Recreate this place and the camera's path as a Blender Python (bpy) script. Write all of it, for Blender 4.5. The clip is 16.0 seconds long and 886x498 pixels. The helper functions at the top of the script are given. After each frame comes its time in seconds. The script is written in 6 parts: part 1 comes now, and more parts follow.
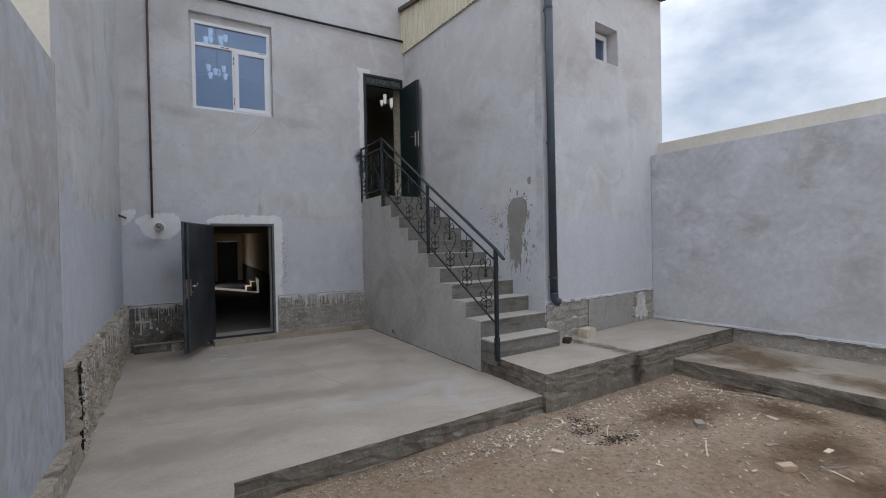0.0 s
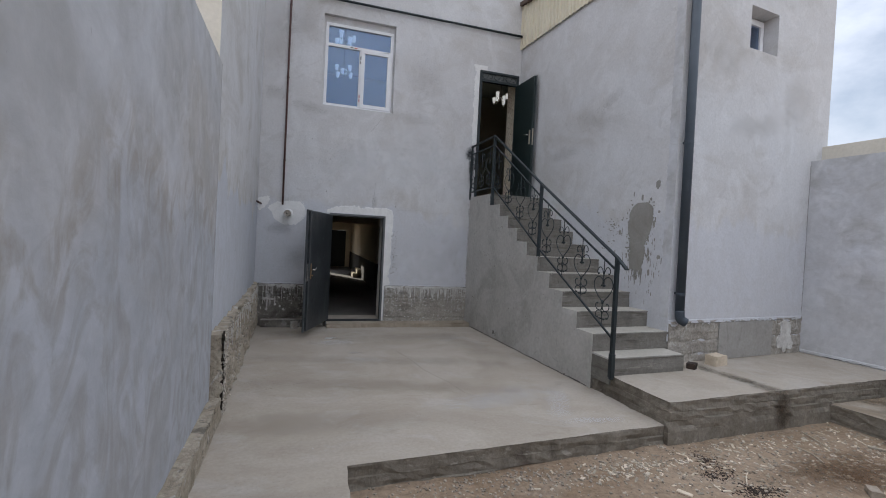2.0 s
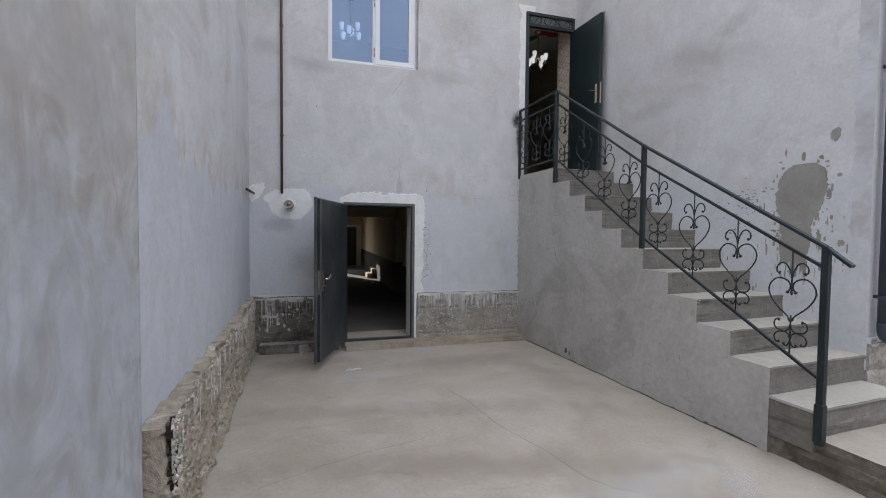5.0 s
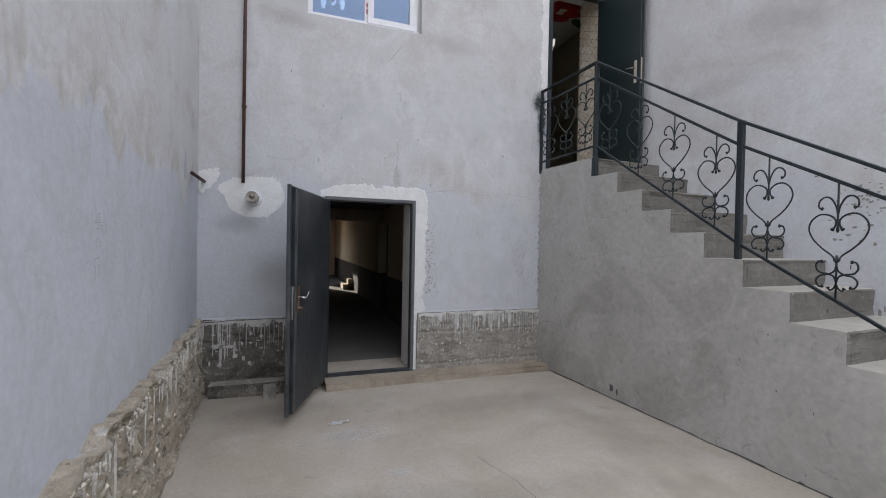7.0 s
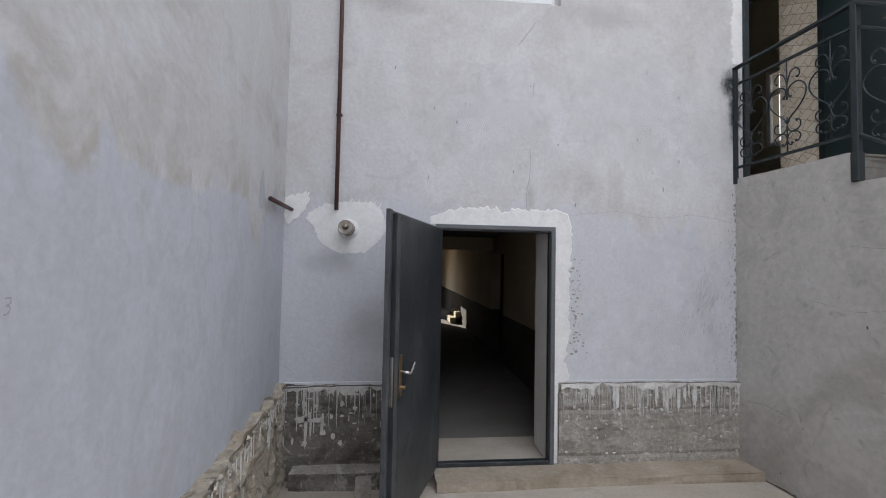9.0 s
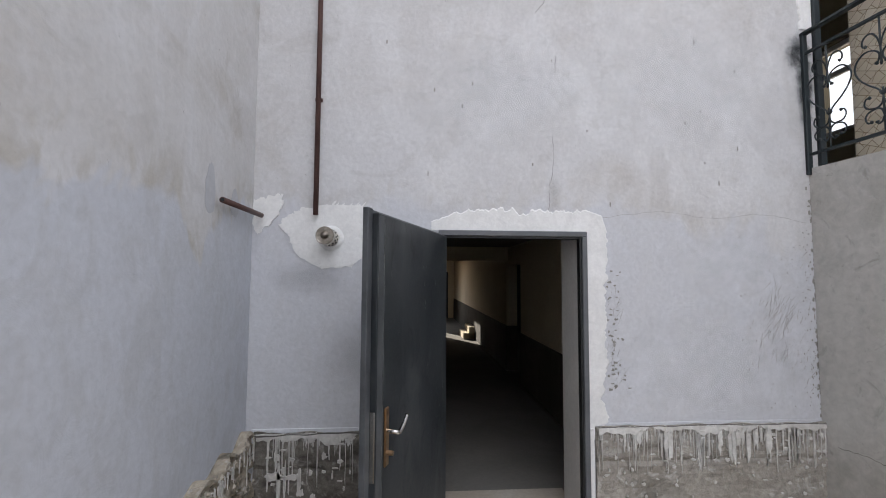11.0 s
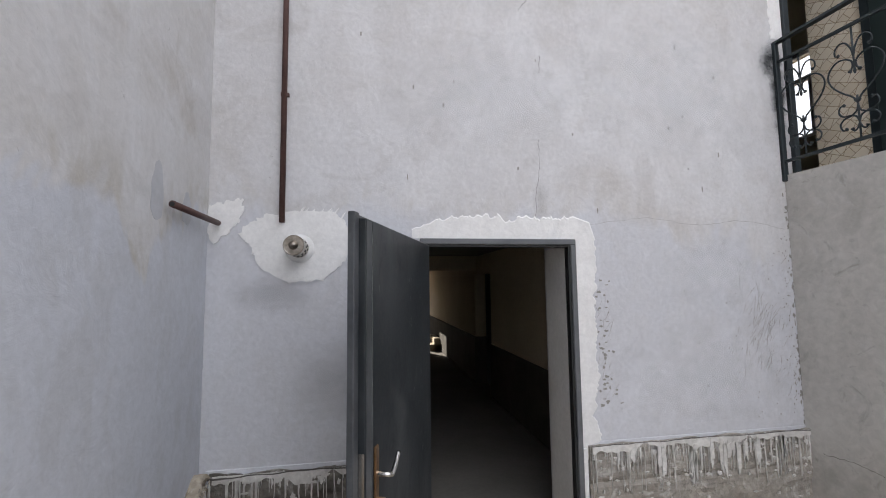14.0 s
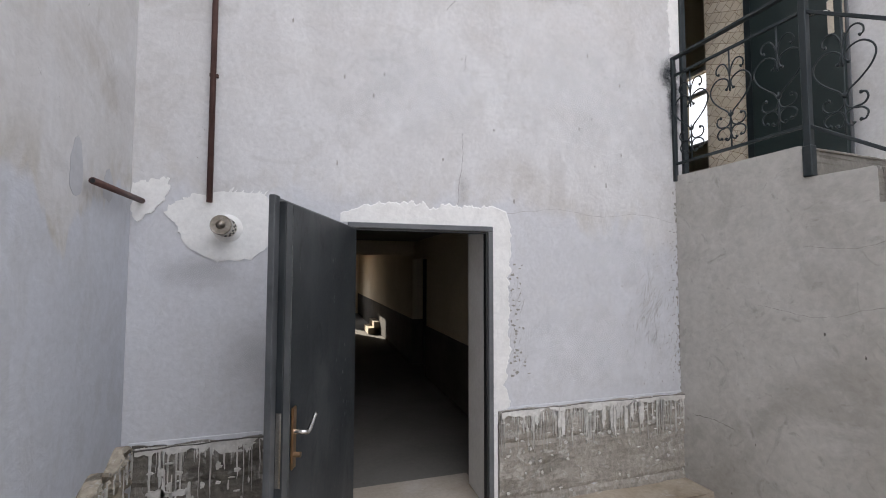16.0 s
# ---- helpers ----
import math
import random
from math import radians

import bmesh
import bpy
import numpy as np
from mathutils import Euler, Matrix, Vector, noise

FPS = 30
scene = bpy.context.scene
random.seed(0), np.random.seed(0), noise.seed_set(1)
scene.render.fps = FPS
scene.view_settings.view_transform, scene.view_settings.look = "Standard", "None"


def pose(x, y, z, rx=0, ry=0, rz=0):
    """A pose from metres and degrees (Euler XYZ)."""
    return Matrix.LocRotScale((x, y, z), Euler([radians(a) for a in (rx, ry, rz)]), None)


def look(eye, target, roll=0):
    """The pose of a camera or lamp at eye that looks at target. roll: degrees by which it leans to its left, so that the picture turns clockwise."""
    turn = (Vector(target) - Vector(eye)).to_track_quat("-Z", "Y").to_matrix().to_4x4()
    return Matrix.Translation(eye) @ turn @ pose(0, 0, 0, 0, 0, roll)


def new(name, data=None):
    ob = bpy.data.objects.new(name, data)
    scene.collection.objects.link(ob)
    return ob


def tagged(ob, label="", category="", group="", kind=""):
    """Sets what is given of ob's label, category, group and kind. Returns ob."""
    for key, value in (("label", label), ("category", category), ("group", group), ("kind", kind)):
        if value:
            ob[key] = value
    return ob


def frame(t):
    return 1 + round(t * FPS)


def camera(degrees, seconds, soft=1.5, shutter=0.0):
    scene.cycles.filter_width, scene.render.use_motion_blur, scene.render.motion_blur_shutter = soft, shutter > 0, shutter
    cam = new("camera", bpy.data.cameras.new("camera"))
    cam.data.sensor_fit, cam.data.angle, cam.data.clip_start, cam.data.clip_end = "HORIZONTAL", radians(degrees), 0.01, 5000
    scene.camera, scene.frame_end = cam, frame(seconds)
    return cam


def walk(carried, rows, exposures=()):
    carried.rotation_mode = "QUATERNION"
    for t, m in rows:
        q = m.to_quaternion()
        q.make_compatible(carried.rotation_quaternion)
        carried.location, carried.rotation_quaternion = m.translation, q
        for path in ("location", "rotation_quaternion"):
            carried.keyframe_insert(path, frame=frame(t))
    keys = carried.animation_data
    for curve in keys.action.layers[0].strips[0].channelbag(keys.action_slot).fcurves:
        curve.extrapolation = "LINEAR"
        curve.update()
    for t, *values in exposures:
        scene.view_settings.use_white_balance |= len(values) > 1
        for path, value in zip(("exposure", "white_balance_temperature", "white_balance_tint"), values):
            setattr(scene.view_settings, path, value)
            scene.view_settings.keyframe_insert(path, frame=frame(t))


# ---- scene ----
cam = camera(91.7, 16.0, soft=1.0)
PATH = [
    (0, (0.506, 0.063, 1.677), (1.476, 1.812, 1.654), -1.1),
    (0.5, (0.446, 0.198, 1.701), (1.28, 2.016, 1.685), -1.5),
    (1, (0.415, 0.235, 1.706), (1.162, 2.09, 1.703), -0.9),
    (1.5, (0.401, 0.205, 1.709), (0.976, 2.12, 1.693), 1.0),
    (2, (0.354, 0.285, 1.688), (0.926, 2.201, 1.652), 2.9),
    (2.5, (0.294, 0.477, 1.672), (0.934, 2.371, 1.602), 2.7),
    (3, (0.368, 0.736, 1.649), (0.977, 2.638, 1.54), 1.6),
    (3.5, (0.436, 1.084, 1.633), (0.925, 3.018, 1.492), 1.3),
    (4, (0.363, 1.536, 1.648), (0.837, 3.473, 1.495), 1.0),
    (4.5, (0.318, 1.901, 1.676), (0.816, 3.835, 1.568), 0.7),
    (7, (0.238, 3.652, 1.613), (0.908, 5.536, 1.586), 1.1),
    (7.5, (0.214, 4.015, 1.63), (0.803, 5.926, 1.589), 1.0),
    (8, (0.291, 4.354, 1.679), (0.688, 6.314, 1.628), 0.2),
    (8.5, (0.332, 4.66, 1.769), (0.569, 6.646, 1.786), 0.3),
    (9, (0.285, 4.991, 1.759), (0.491, 6.979, 1.837), 1.1),
    (9.5, (0.26, 5.233, 1.75), (0.49, 7.217, 1.845), 1.4),
    (10, (0.313, 5.467, 1.766), (0.528, 7.453, 1.863), 1.3),
    (12.5, (0.47, 5.734, 1.801), (0.53, 7.725, 1.981), -1.0),
    (13, (0.438, 5.762, 1.811), (0.514, 7.754, 1.975), -0.8),
    (13.5, (0.352, 5.868, 1.828), (0.543, 7.852, 1.992), -0.8),
    (14, (0.29, 5.931, 1.81), (0.623, 7.896, 1.983), -0.7),
    (14.5, (0.232, 5.942, 1.793), (0.76, 7.864, 1.96), -0.8),
    (15, (0.237, 5.928, 1.762), (0.851, 7.826, 1.902), -0.6),
    (15.5, (0.295, 5.838, 1.785), (0.927, 7.732, 1.894), -0.5),
    (16, (0.382, 5.693, 1.781), (0.958, 7.605, 1.887), 0.1),
]
EXPOSURES = [(0.0, -0.04, 6250, 10), (1.5, -0.06, 6270, 10), (2.0, 0.07, 6280, 10.2), (2.5, 0.05, 6290, 10.3), (3.0, 0.11, 6300, 10.5), (3.5, 0.30, 6320, 10.5), (4.5, 0.45, 6340, 10.8), (7.0, 0.60, 6400, 11), (7.5, 0.70, 6420, 11), (9.0, 0.77, 6470, 11), (9.5, 0.87, 6500, 11.1), (12.5, 0.90, 6600, 11.5), (14.5, 0.95, 6650, 11.8), (16.0, 1.01, 6680, 12)]
walk(cam, [(t, look(eye, target, roll)) for t, eye, target, roll in PATH], EXPOSURES)

# ---- world, sun, exposure ----
world = bpy.data.worlds.new("sky_world")
scene.world = world
world.use_nodes = True
wn, wl = world.node_tree.nodes, world.node_tree.links
wn.clear()
SUN_AZ, SUN_EL = radians(118.0), radians(23.0)      # azimuth counted from +x, anticlockwise
sun_way = Vector((math.cos(SUN_AZ) * math.cos(SUN_EL), math.sin(SUN_AZ) * math.cos(SUN_EL), math.sin(SUN_EL)))
w_out = wn.new("ShaderNodeOutputWorld")
w_bg = wn.new("ShaderNodeBackground")
w_sky = wn.new("ShaderNodeTexSky")
w_sky.sky_type = "NISHITA"
w_sky.sun_disc = False
w_sky.sun_elevation = SUN_EL
w_sky.sun_rotation = math.pi / 2 - SUN_AZ
w_sky.air_density, w_sky.dust_density, w_sky.ozone_density = 1.0, 1.2, 1.6
w_tc = wn.new("ShaderNodeTexCoord")
w_map = wn.new("ShaderNodeMapping")
w_map.inputs["Scale"].default_value = (1.0, 1.0, 1.7)
w_map.inputs["Rotation"].default_value = (0.0, 0.0, 0.5)
w_noise = wn.new("ShaderNodeTexNoise")
w_noise.inputs["Scale"].default_value = 2.6
w_noise.inputs["Detail"].default_value = 7.0
w_noise.inputs["Roughness"].default_value = 0.55
w_ramp = wn.new("ShaderNodeValToRGB")
w_ramp.color_ramp.elements[0].position = 0.22
w_ramp.color_ramp.elements[0].color = (0.12, 0.12, 0.12, 1)
w_ramp.color_ramp.elements[1].position = 0.56
w_mix = wn.new("ShaderNodeMix")
w_mix.data_type = "RGBA"
wl.new(w_tc.outputs["Generated"], w_map.inputs["Vector"])
wl.new(w_map.outputs["Vector"], w_noise.inputs["Vector"])
wl.new(w_noise.outputs["Fac"], w_ramp.inputs["Fac"])
wl.new(w_ramp.outputs["Color"], w_mix.inputs["Factor"])
wl.new(w_sky.outputs["Color"], w_mix.inputs["A"])
# an overcast dome is brighter overhead than near the horizon
w_sep = wn.new("ShaderNodeSeparateXYZ")
w_dome = wn.new("ShaderNodeMapRange")
w_dome.inputs["From Min"].default_value, w_dome.inputs["From Max"].default_value = 0.05, 0.9
w_dome.inputs["To Min"].default_value, w_dome.inputs["To Max"].default_value = 0.82, 1.75
w_scale = wn.new("ShaderNodeVectorMath")
w_scale.operation = "SCALE"
w_scale.inputs[0].default_value = (7.2, 7.5, 8.2)
wl.new(w_tc.outputs["Generated"], w_sep.inputs["Vector"])
wl.new(w_sep.outputs["Z"], w_dome.inputs["Value"])
wl.new(w_dome.outputs["Result"], w_scale.inputs["Scale"])
wl.new(w_scale.outputs["Vector"], w_mix.inputs["B"])
wl.new(w_mix.outputs["Result"], w_bg.inputs["Color"])
w_bg.inputs["Strength"].default_value = 0.13
wl.new(w_bg.outputs["Background"], w_out.inputs["Surface"])

sun_data = bpy.data.lights.new("sun", "SUN")
sun_data.energy, sun_data.angle, sun_data.color = 5.0, radians(0.6), (1.0, 0.93, 0.82)
sun = new("sun", sun_data)
sun.matrix_world = look(sun_way * 60, (0, 0, 0))
scene.view_settings.exposure = 0.0


# ---- materials ----
def surface(name, c1, c2, big=0.7, fine=30.0, rough=0.88, bump=0.35, depth=0.012, stretch=(1, 1, 1), layers=(),
            metal=0.0, spec=0.3, grain=0.14, distort=0.8, fine_stretch=(1, 1, 1), vary=0.0, lift=None, arcs=()):
    """A procedural surface: two tones at a large scale, layers of stains, fine grain and relief, all in metres."""
    m = bpy.data.materials.new(name)
    m.use_nodes = True
    nodes, links = m.node_tree.nodes, m.node_tree.links
    bsdf = nodes["Principled BSDF"]
    geo = nodes.new("ShaderNodeNewGeometry")

    def noise_at(scale, detail, st, dis=0.0, shift=0.0):
        mp = nodes.new("ShaderNodeMapping")
        mp.inputs["Scale"].default_value = st
        mp.inputs["Location"].default_value = (shift, shift * 0.7, shift * 1.3)
        links.new(geo.outputs["Position"], mp.inputs["Vector"])
        tx = nodes.new("ShaderNodeTexNoise")
        tx.inputs["Scale"].default_value = scale
        tx.inputs["Detail"].default_value = detail
        tx.inputs["Roughness"].default_value = 0.6
        tx.inputs["Distortion"].default_value = dis
        links.new(mp.outputs["Vector"], tx.inputs["Vector"])
        return tx.outputs["Fac"]

    def ramp(src, lo, hi):
        r = nodes.new("ShaderNodeMapRange")
        r.inputs["From Min"].default_value, r.inputs["From Max"].default_value = lo, hi
        links.new(src, r.inputs["Value"])
        return r.outputs["Result"]

    def mix(fac, a, b, blend="MIX"):
        x = nodes.new("ShaderNodeMix")
        x.data_type, x.blend_type = "RGBA", blend
        if isinstance(fac, float):
            x.inputs["Factor"].default_value = fac
        else:
            links.new(fac, x.inputs["Factor"])
        for sock, v in (("A", a), ("B", b)):
            if isinstance(v, tuple):
                x.inputs[sock].default_value = (*v, 1.0)
            else:
                links.new(v, x.inputs[sock])
        return x.outputs["Result"]

    large = noise_at(big, 5.0, stretch, distort)
    col = mix(ramp(large, 0.32, 0.68), c1, c2)
    for i, (colour, scale, lo, hi, st, amount, *swirl) in enumerate(layers):
        fac = ramp(noise_at(scale, 6.0, st, swirl[0] if swirl else 0.6, 11.3 * (i + 1)), lo, hi)
        mul = nodes.new("ShaderNodeMath")
        mul.operation = "MULTIPLY"
        mul.inputs[1].default_value = amount
        links.new(fac, mul.inputs[0])
        col = mix(mul.outputs[0], col, colour)
    for colour, scale, warp, lo, hi, amount in arcs:
        # fanned sweeps of the trowel
        wv = nodes.new("ShaderNodeTexWave")
        wv.wave_type, wv.rings_direction = "RINGS", "SPHERICAL"
        wv.inputs["Scale"].default_value, wv.inputs["Distortion"].default_value = scale, warp
        wv.inputs["Detail"].default_value, wv.inputs["Detail Scale"].default_value = 2.0, 1.0
        links.new(geo.outputs["Position"], wv.inputs["Vector"])
        gate = nodes.new("ShaderNodeMath")
        gate.operation = "MULTIPLY"
        links.new(ramp(wv.outputs["Fac"], lo, hi), gate.inputs[0])
        links.new(ramp(noise_at(1.3, 5.0, (1, 1, 0.7), 1.2, 53.0 + scale), 0.40, 0.62), gate.inputs[1])
        part_of = nodes.new("ShaderNodeMath")
        part_of.operation = "MULTIPLY"
        part_of.inputs[1].default_value = amount
        links.new(gate.outputs[0], part_of.inputs[0])
        col = mix(part_of.outputs[0], col, colour)
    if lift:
        # below a wavering height the tone turns cooler
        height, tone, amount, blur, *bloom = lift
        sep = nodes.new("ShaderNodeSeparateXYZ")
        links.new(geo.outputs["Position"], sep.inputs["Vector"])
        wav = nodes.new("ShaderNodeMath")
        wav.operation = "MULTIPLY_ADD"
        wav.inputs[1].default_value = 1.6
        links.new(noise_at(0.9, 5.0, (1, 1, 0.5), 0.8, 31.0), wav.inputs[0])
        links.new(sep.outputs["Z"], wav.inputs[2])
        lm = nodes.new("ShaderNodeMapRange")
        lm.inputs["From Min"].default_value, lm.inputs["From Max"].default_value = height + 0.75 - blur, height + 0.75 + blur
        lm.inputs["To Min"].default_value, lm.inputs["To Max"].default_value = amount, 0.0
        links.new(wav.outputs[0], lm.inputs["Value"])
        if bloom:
            # blotches of a second tone along the upper edge of the cooler zone
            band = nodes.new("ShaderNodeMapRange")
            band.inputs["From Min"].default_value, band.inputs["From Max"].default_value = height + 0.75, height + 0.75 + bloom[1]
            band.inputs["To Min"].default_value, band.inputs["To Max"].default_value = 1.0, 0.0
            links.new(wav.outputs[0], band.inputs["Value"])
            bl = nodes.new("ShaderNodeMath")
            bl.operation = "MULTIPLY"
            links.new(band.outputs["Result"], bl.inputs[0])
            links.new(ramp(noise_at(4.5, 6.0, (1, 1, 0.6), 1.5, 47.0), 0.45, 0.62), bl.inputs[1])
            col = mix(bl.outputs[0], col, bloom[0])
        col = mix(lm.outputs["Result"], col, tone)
    fine_n = noise_at(fine, 6.0, fine_stretch, 0.4, 3.1)
    grey = nodes.new("ShaderNodeMapRange")
    grey.inputs["From Min"].default_value, grey.inputs["From Max"].default_value = 0.3, 0.7
    grey.inputs["To Min"].default_value, grey.inputs["To Max"].default_value = 1.0 - grain, 1.0 + grain
    links.new(fine_n, grey.inputs["Value"])
    comb = nodes.new("ShaderNodeCombineColor")
    for k in ("Red", "Green", "Blue"):
        links.new(grey.outputs["Result"], comb.inputs[k])
    col = mix(1.0, col, comb.outputs["Color"], "MULTIPLY")
    if vary:
        info = nodes.new("ShaderNodeObjectInfo")
        isl = nodes.new("ShaderNodeNewGeometry")
        add = nodes.new("ShaderNodeMath")
        add.operation = "ADD"
        links.new(info.outputs["Random"], add.inputs[0])
        links.new(isl.outputs["Random Per Island"], add.inputs[1])
        fr = nodes.new("ShaderNodeMath")
        fr.operation = "FRACT"
        links.new(add.outputs[0], fr.inputs[0])
        hsv = nodes.new("ShaderNodeHueSaturation")
        rr = nodes.new("ShaderNodeMapRange")
        rr.inputs["To Min"].default_value, rr.inputs["To Max"].default_value = 1.0 - vary, 1.0 + vary
        links.new(fr.outputs[0], rr.inputs["Value"])
        links.new(rr.outputs["Result"], hsv.inputs["Value"])
        links.new(col, hsv.inputs["Color"])
        col = hsv.outputs["Color"]
    links.new(col, bsdf.inputs["Base Color"])
    rmap = nodes.new("ShaderNodeMapRange")
    rmap.inputs["To Min"].default_value, rmap.inputs["To Max"].default_value = max(0.03, rough - 0.1), min(1.0, rough + 0.08)
    links.new(fine_n, rmap.inputs["Value"])
    links.new(rmap.outputs["Result"], bsdf.inputs["Roughness"])
    bsdf.inputs["Metallic"].default_value = metal
    bsdf.inputs["Specular IOR Level"].default_value = spec
    if bump:
        ha = nodes.new("ShaderNodeMath")
        ha.operation = "MULTIPLY_ADD"
        ha.inputs[1].default_value = 0.35
        links.new(fine_n, ha.inputs[0])
        links.new(noise_at(fine * 0.14, 6.0, fine_stretch, 1.8, 7.7), ha.inputs[2])
        b = nodes.new("ShaderNodeBump")
        b.inputs["Strength"].default_value = bump
        b.inputs["Distance"].default_value = depth
        links.new(ha.outputs[0], b.inputs["Height"])
        links.new(b.outputs["Normal"], bsdf.inputs["Normal"])
    return m


def plain(name, colour, rough=0.5, metal=0.0, spec=0.5):
    m = bpy.data.materials.new(name)
    m.use_nodes = True
    b = m.node_tree.nodes["Principled BSDF"]
    b.inputs["Base Color"].default_value = (*colour, 1)
    b.inputs["Roughness"].default_value, b.inputs["Metallic"].default_value = rough, metal
    b.inputs["Specular IOR Level"].default_value = spec
    return m


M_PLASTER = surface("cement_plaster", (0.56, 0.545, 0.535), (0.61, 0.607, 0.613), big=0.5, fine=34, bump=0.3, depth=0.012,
                    layers=(((0.44, 0.41, 0.375), 0.6, 0.52, 0.66, (1, 1, 1.3), 0.5, 1.0),
                            ((0.69, 0.687, 0.69), 7.0, 0.54, 0.66, (1.7, 1.7, 0.6), 0.22, 6.0),
                            ((0.50, 0.487, 0.475), 9.0, 0.58, 0.68, (1.7, 1.7, 0.6), 0.2, 6.0),
                            ((0.70, 0.697, 0.70), 1.3, 0.50, 0.62, (1.2, 1.2, 0.9), 0.34, 1.6),
                            ((0.47, 0.455, 0.44), 1.8, 0.57, 0.64, (1.0, 1.0, 1.3), 0.3, 1.8),
                            ((0.70, 0.695, 0.695), 5.0, 0.58, 0.72, (0.8, 0.8, 1.2), 0.16, 1.4),
                            ((0.38, 0.355, 0.325), 0.8, 0.66, 0.76, (1, 1, 0.8), 0.3, 1.6),
                            ((0.25, 0.235, 0.22), 38.0, 0.69, 0.75, (1, 1, 0.7), 0.6)), grain=0.07, distort=1.5,
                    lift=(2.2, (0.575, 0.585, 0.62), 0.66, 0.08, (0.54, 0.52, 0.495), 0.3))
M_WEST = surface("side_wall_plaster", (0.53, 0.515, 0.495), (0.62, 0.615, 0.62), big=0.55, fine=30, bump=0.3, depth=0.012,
                 layers=(((0.43, 0.40, 0.36), 0.8, 0.53, 0.66, (1, 1, 1.8), 0.6, 1.0),
                         ((0.68, 0.685, 0.70), 1.2, 0.50, 0.62, (1.2, 1.2, 0.9), 0.32, 1.5),
                         ((0.45, 0.435, 0.42), 1.7, 0.57, 0.64, (1.0, 1.0, 1.2), 0.28, 1.8),
                         ((0.36, 0.335, 0.30), 2.6, 0.66, 0.72, (1, 1, 0.5), 0.5, 1.2),
                         ((0.25, 0.235, 0.22), 38.0, 0.69, 0.75, (1, 1, 0.7), 0.6)), grain=0.06, distort=1.5,
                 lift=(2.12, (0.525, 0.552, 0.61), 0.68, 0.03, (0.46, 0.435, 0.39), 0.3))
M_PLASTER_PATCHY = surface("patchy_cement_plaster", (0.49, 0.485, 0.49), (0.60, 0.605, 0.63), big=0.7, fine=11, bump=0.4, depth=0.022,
                           layers=(((0.36, 0.345, 0.325), 0.8, 0.5, 0.62, (1, 1, 1.3), 0.6, 1.0),
                                   ((0.68, 0.675, 0.685), 1.6, 0.54, 0.70, (1, 1, 1), 0.5, 1.6),
                                   ((0.40, 0.38, 0.355), 3.0, 0.60, 0.72, (1, 1, 1.3), 0.45, 1.5)), grain=0.08, distort=1.6,
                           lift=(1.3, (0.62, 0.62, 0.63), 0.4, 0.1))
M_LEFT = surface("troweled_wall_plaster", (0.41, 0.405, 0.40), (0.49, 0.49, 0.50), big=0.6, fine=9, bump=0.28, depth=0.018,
                 layers=(((0.385, 0.345, 0.29), 0.45, 0.48, 0.62, (1, 1, 1.6), 0.7, 0.9),
                         ((0.56, 0.57, 0.595), 0.9, 0.50, 0.58, (1.1, 1.1, 0.8), 0.42, 1.6),
                         ((0.345, 0.335, 0.32), 1.3, 0.55, 0.62, (1.1, 1.1, 0.8), 0.36, 1.8),
                         ((0.60, 0.605, 0.62), 2.4, 0.57, 0.64, (1, 1, 0.8), 0.3, 1.6),
                         ((0.20, 0.19, 0.175), 30.0, 0.70, 0.76, (1, 1, 0.5), 0.5)), grain=0.08, distort=2.4,
                 arcs=(((0.58, 0.585, 0.60), 0.55, 3.0, 0.5, 0.95, 0.25), ((0.33, 0.32, 0.305), 0.8, 3.5, 0.6, 0.98, 0.25)),
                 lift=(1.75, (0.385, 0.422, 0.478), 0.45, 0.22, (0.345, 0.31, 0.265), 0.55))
M_CREAM = surface("cream_render", (0.62, 0.57, 0.48), (0.70, 0.65, 0.56), big=1.2, fine=22, grain=0.06, bump=0.3)
M_REVEAL = surface("reveal_plaster", (0.60, 0.585, 0.56), (0.68, 0.665, 0.64), big=2.0, fine=30, grain=0.06, bump=0.4, depth=0.008)
M_WHITE_PATCH = surface("fresh_white_plaster", (0.73, 0.72, 0.70), (0.82, 0.81, 0.79), big=5, fine=40, grain=0.06, bump=0.4, depth=0.006)
M_MORTAR_PATCH = surface("dark_mortar_patch", (0.25, 0.235, 0.21), (0.31, 0.295, 0.27), big=4, fine=40, grain=0.08, bump=0.3)
M_PLINTH = surface("raw_concrete_plinth", (0.275, 0.25, 0.215), (0.425, 0.392, 0.345), big=2.2, fine=30, bump=0.9, depth=0.025,
                   layers=(((0.56, 0.54, 0.505), 4.5, 0.56, 0.66, (1, 1, 1.2), 0.6, 2.5),
                           ((0.17, 0.155, 0.13), 2.6, 0.54, 0.66, (1, 1, 2.2), 0.6),
                           ((0.55, 0.53, 0.50), 16, 0.62, 0.69, (1, 1, 0.6), 0.5)), grain=0.22)
# darker version of the plinth concrete, for plinth and ledge left of the door
M_PLINTH_DARK = surface("dark_concrete_plinth", (0.125, 0.113, 0.096), (0.235, 0.217, 0.188), big=2.5, fine=30, bump=1.0, depth=0.03,
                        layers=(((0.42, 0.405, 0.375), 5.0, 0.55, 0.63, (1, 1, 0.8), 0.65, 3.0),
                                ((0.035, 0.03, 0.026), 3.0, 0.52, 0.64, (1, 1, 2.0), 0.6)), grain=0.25)
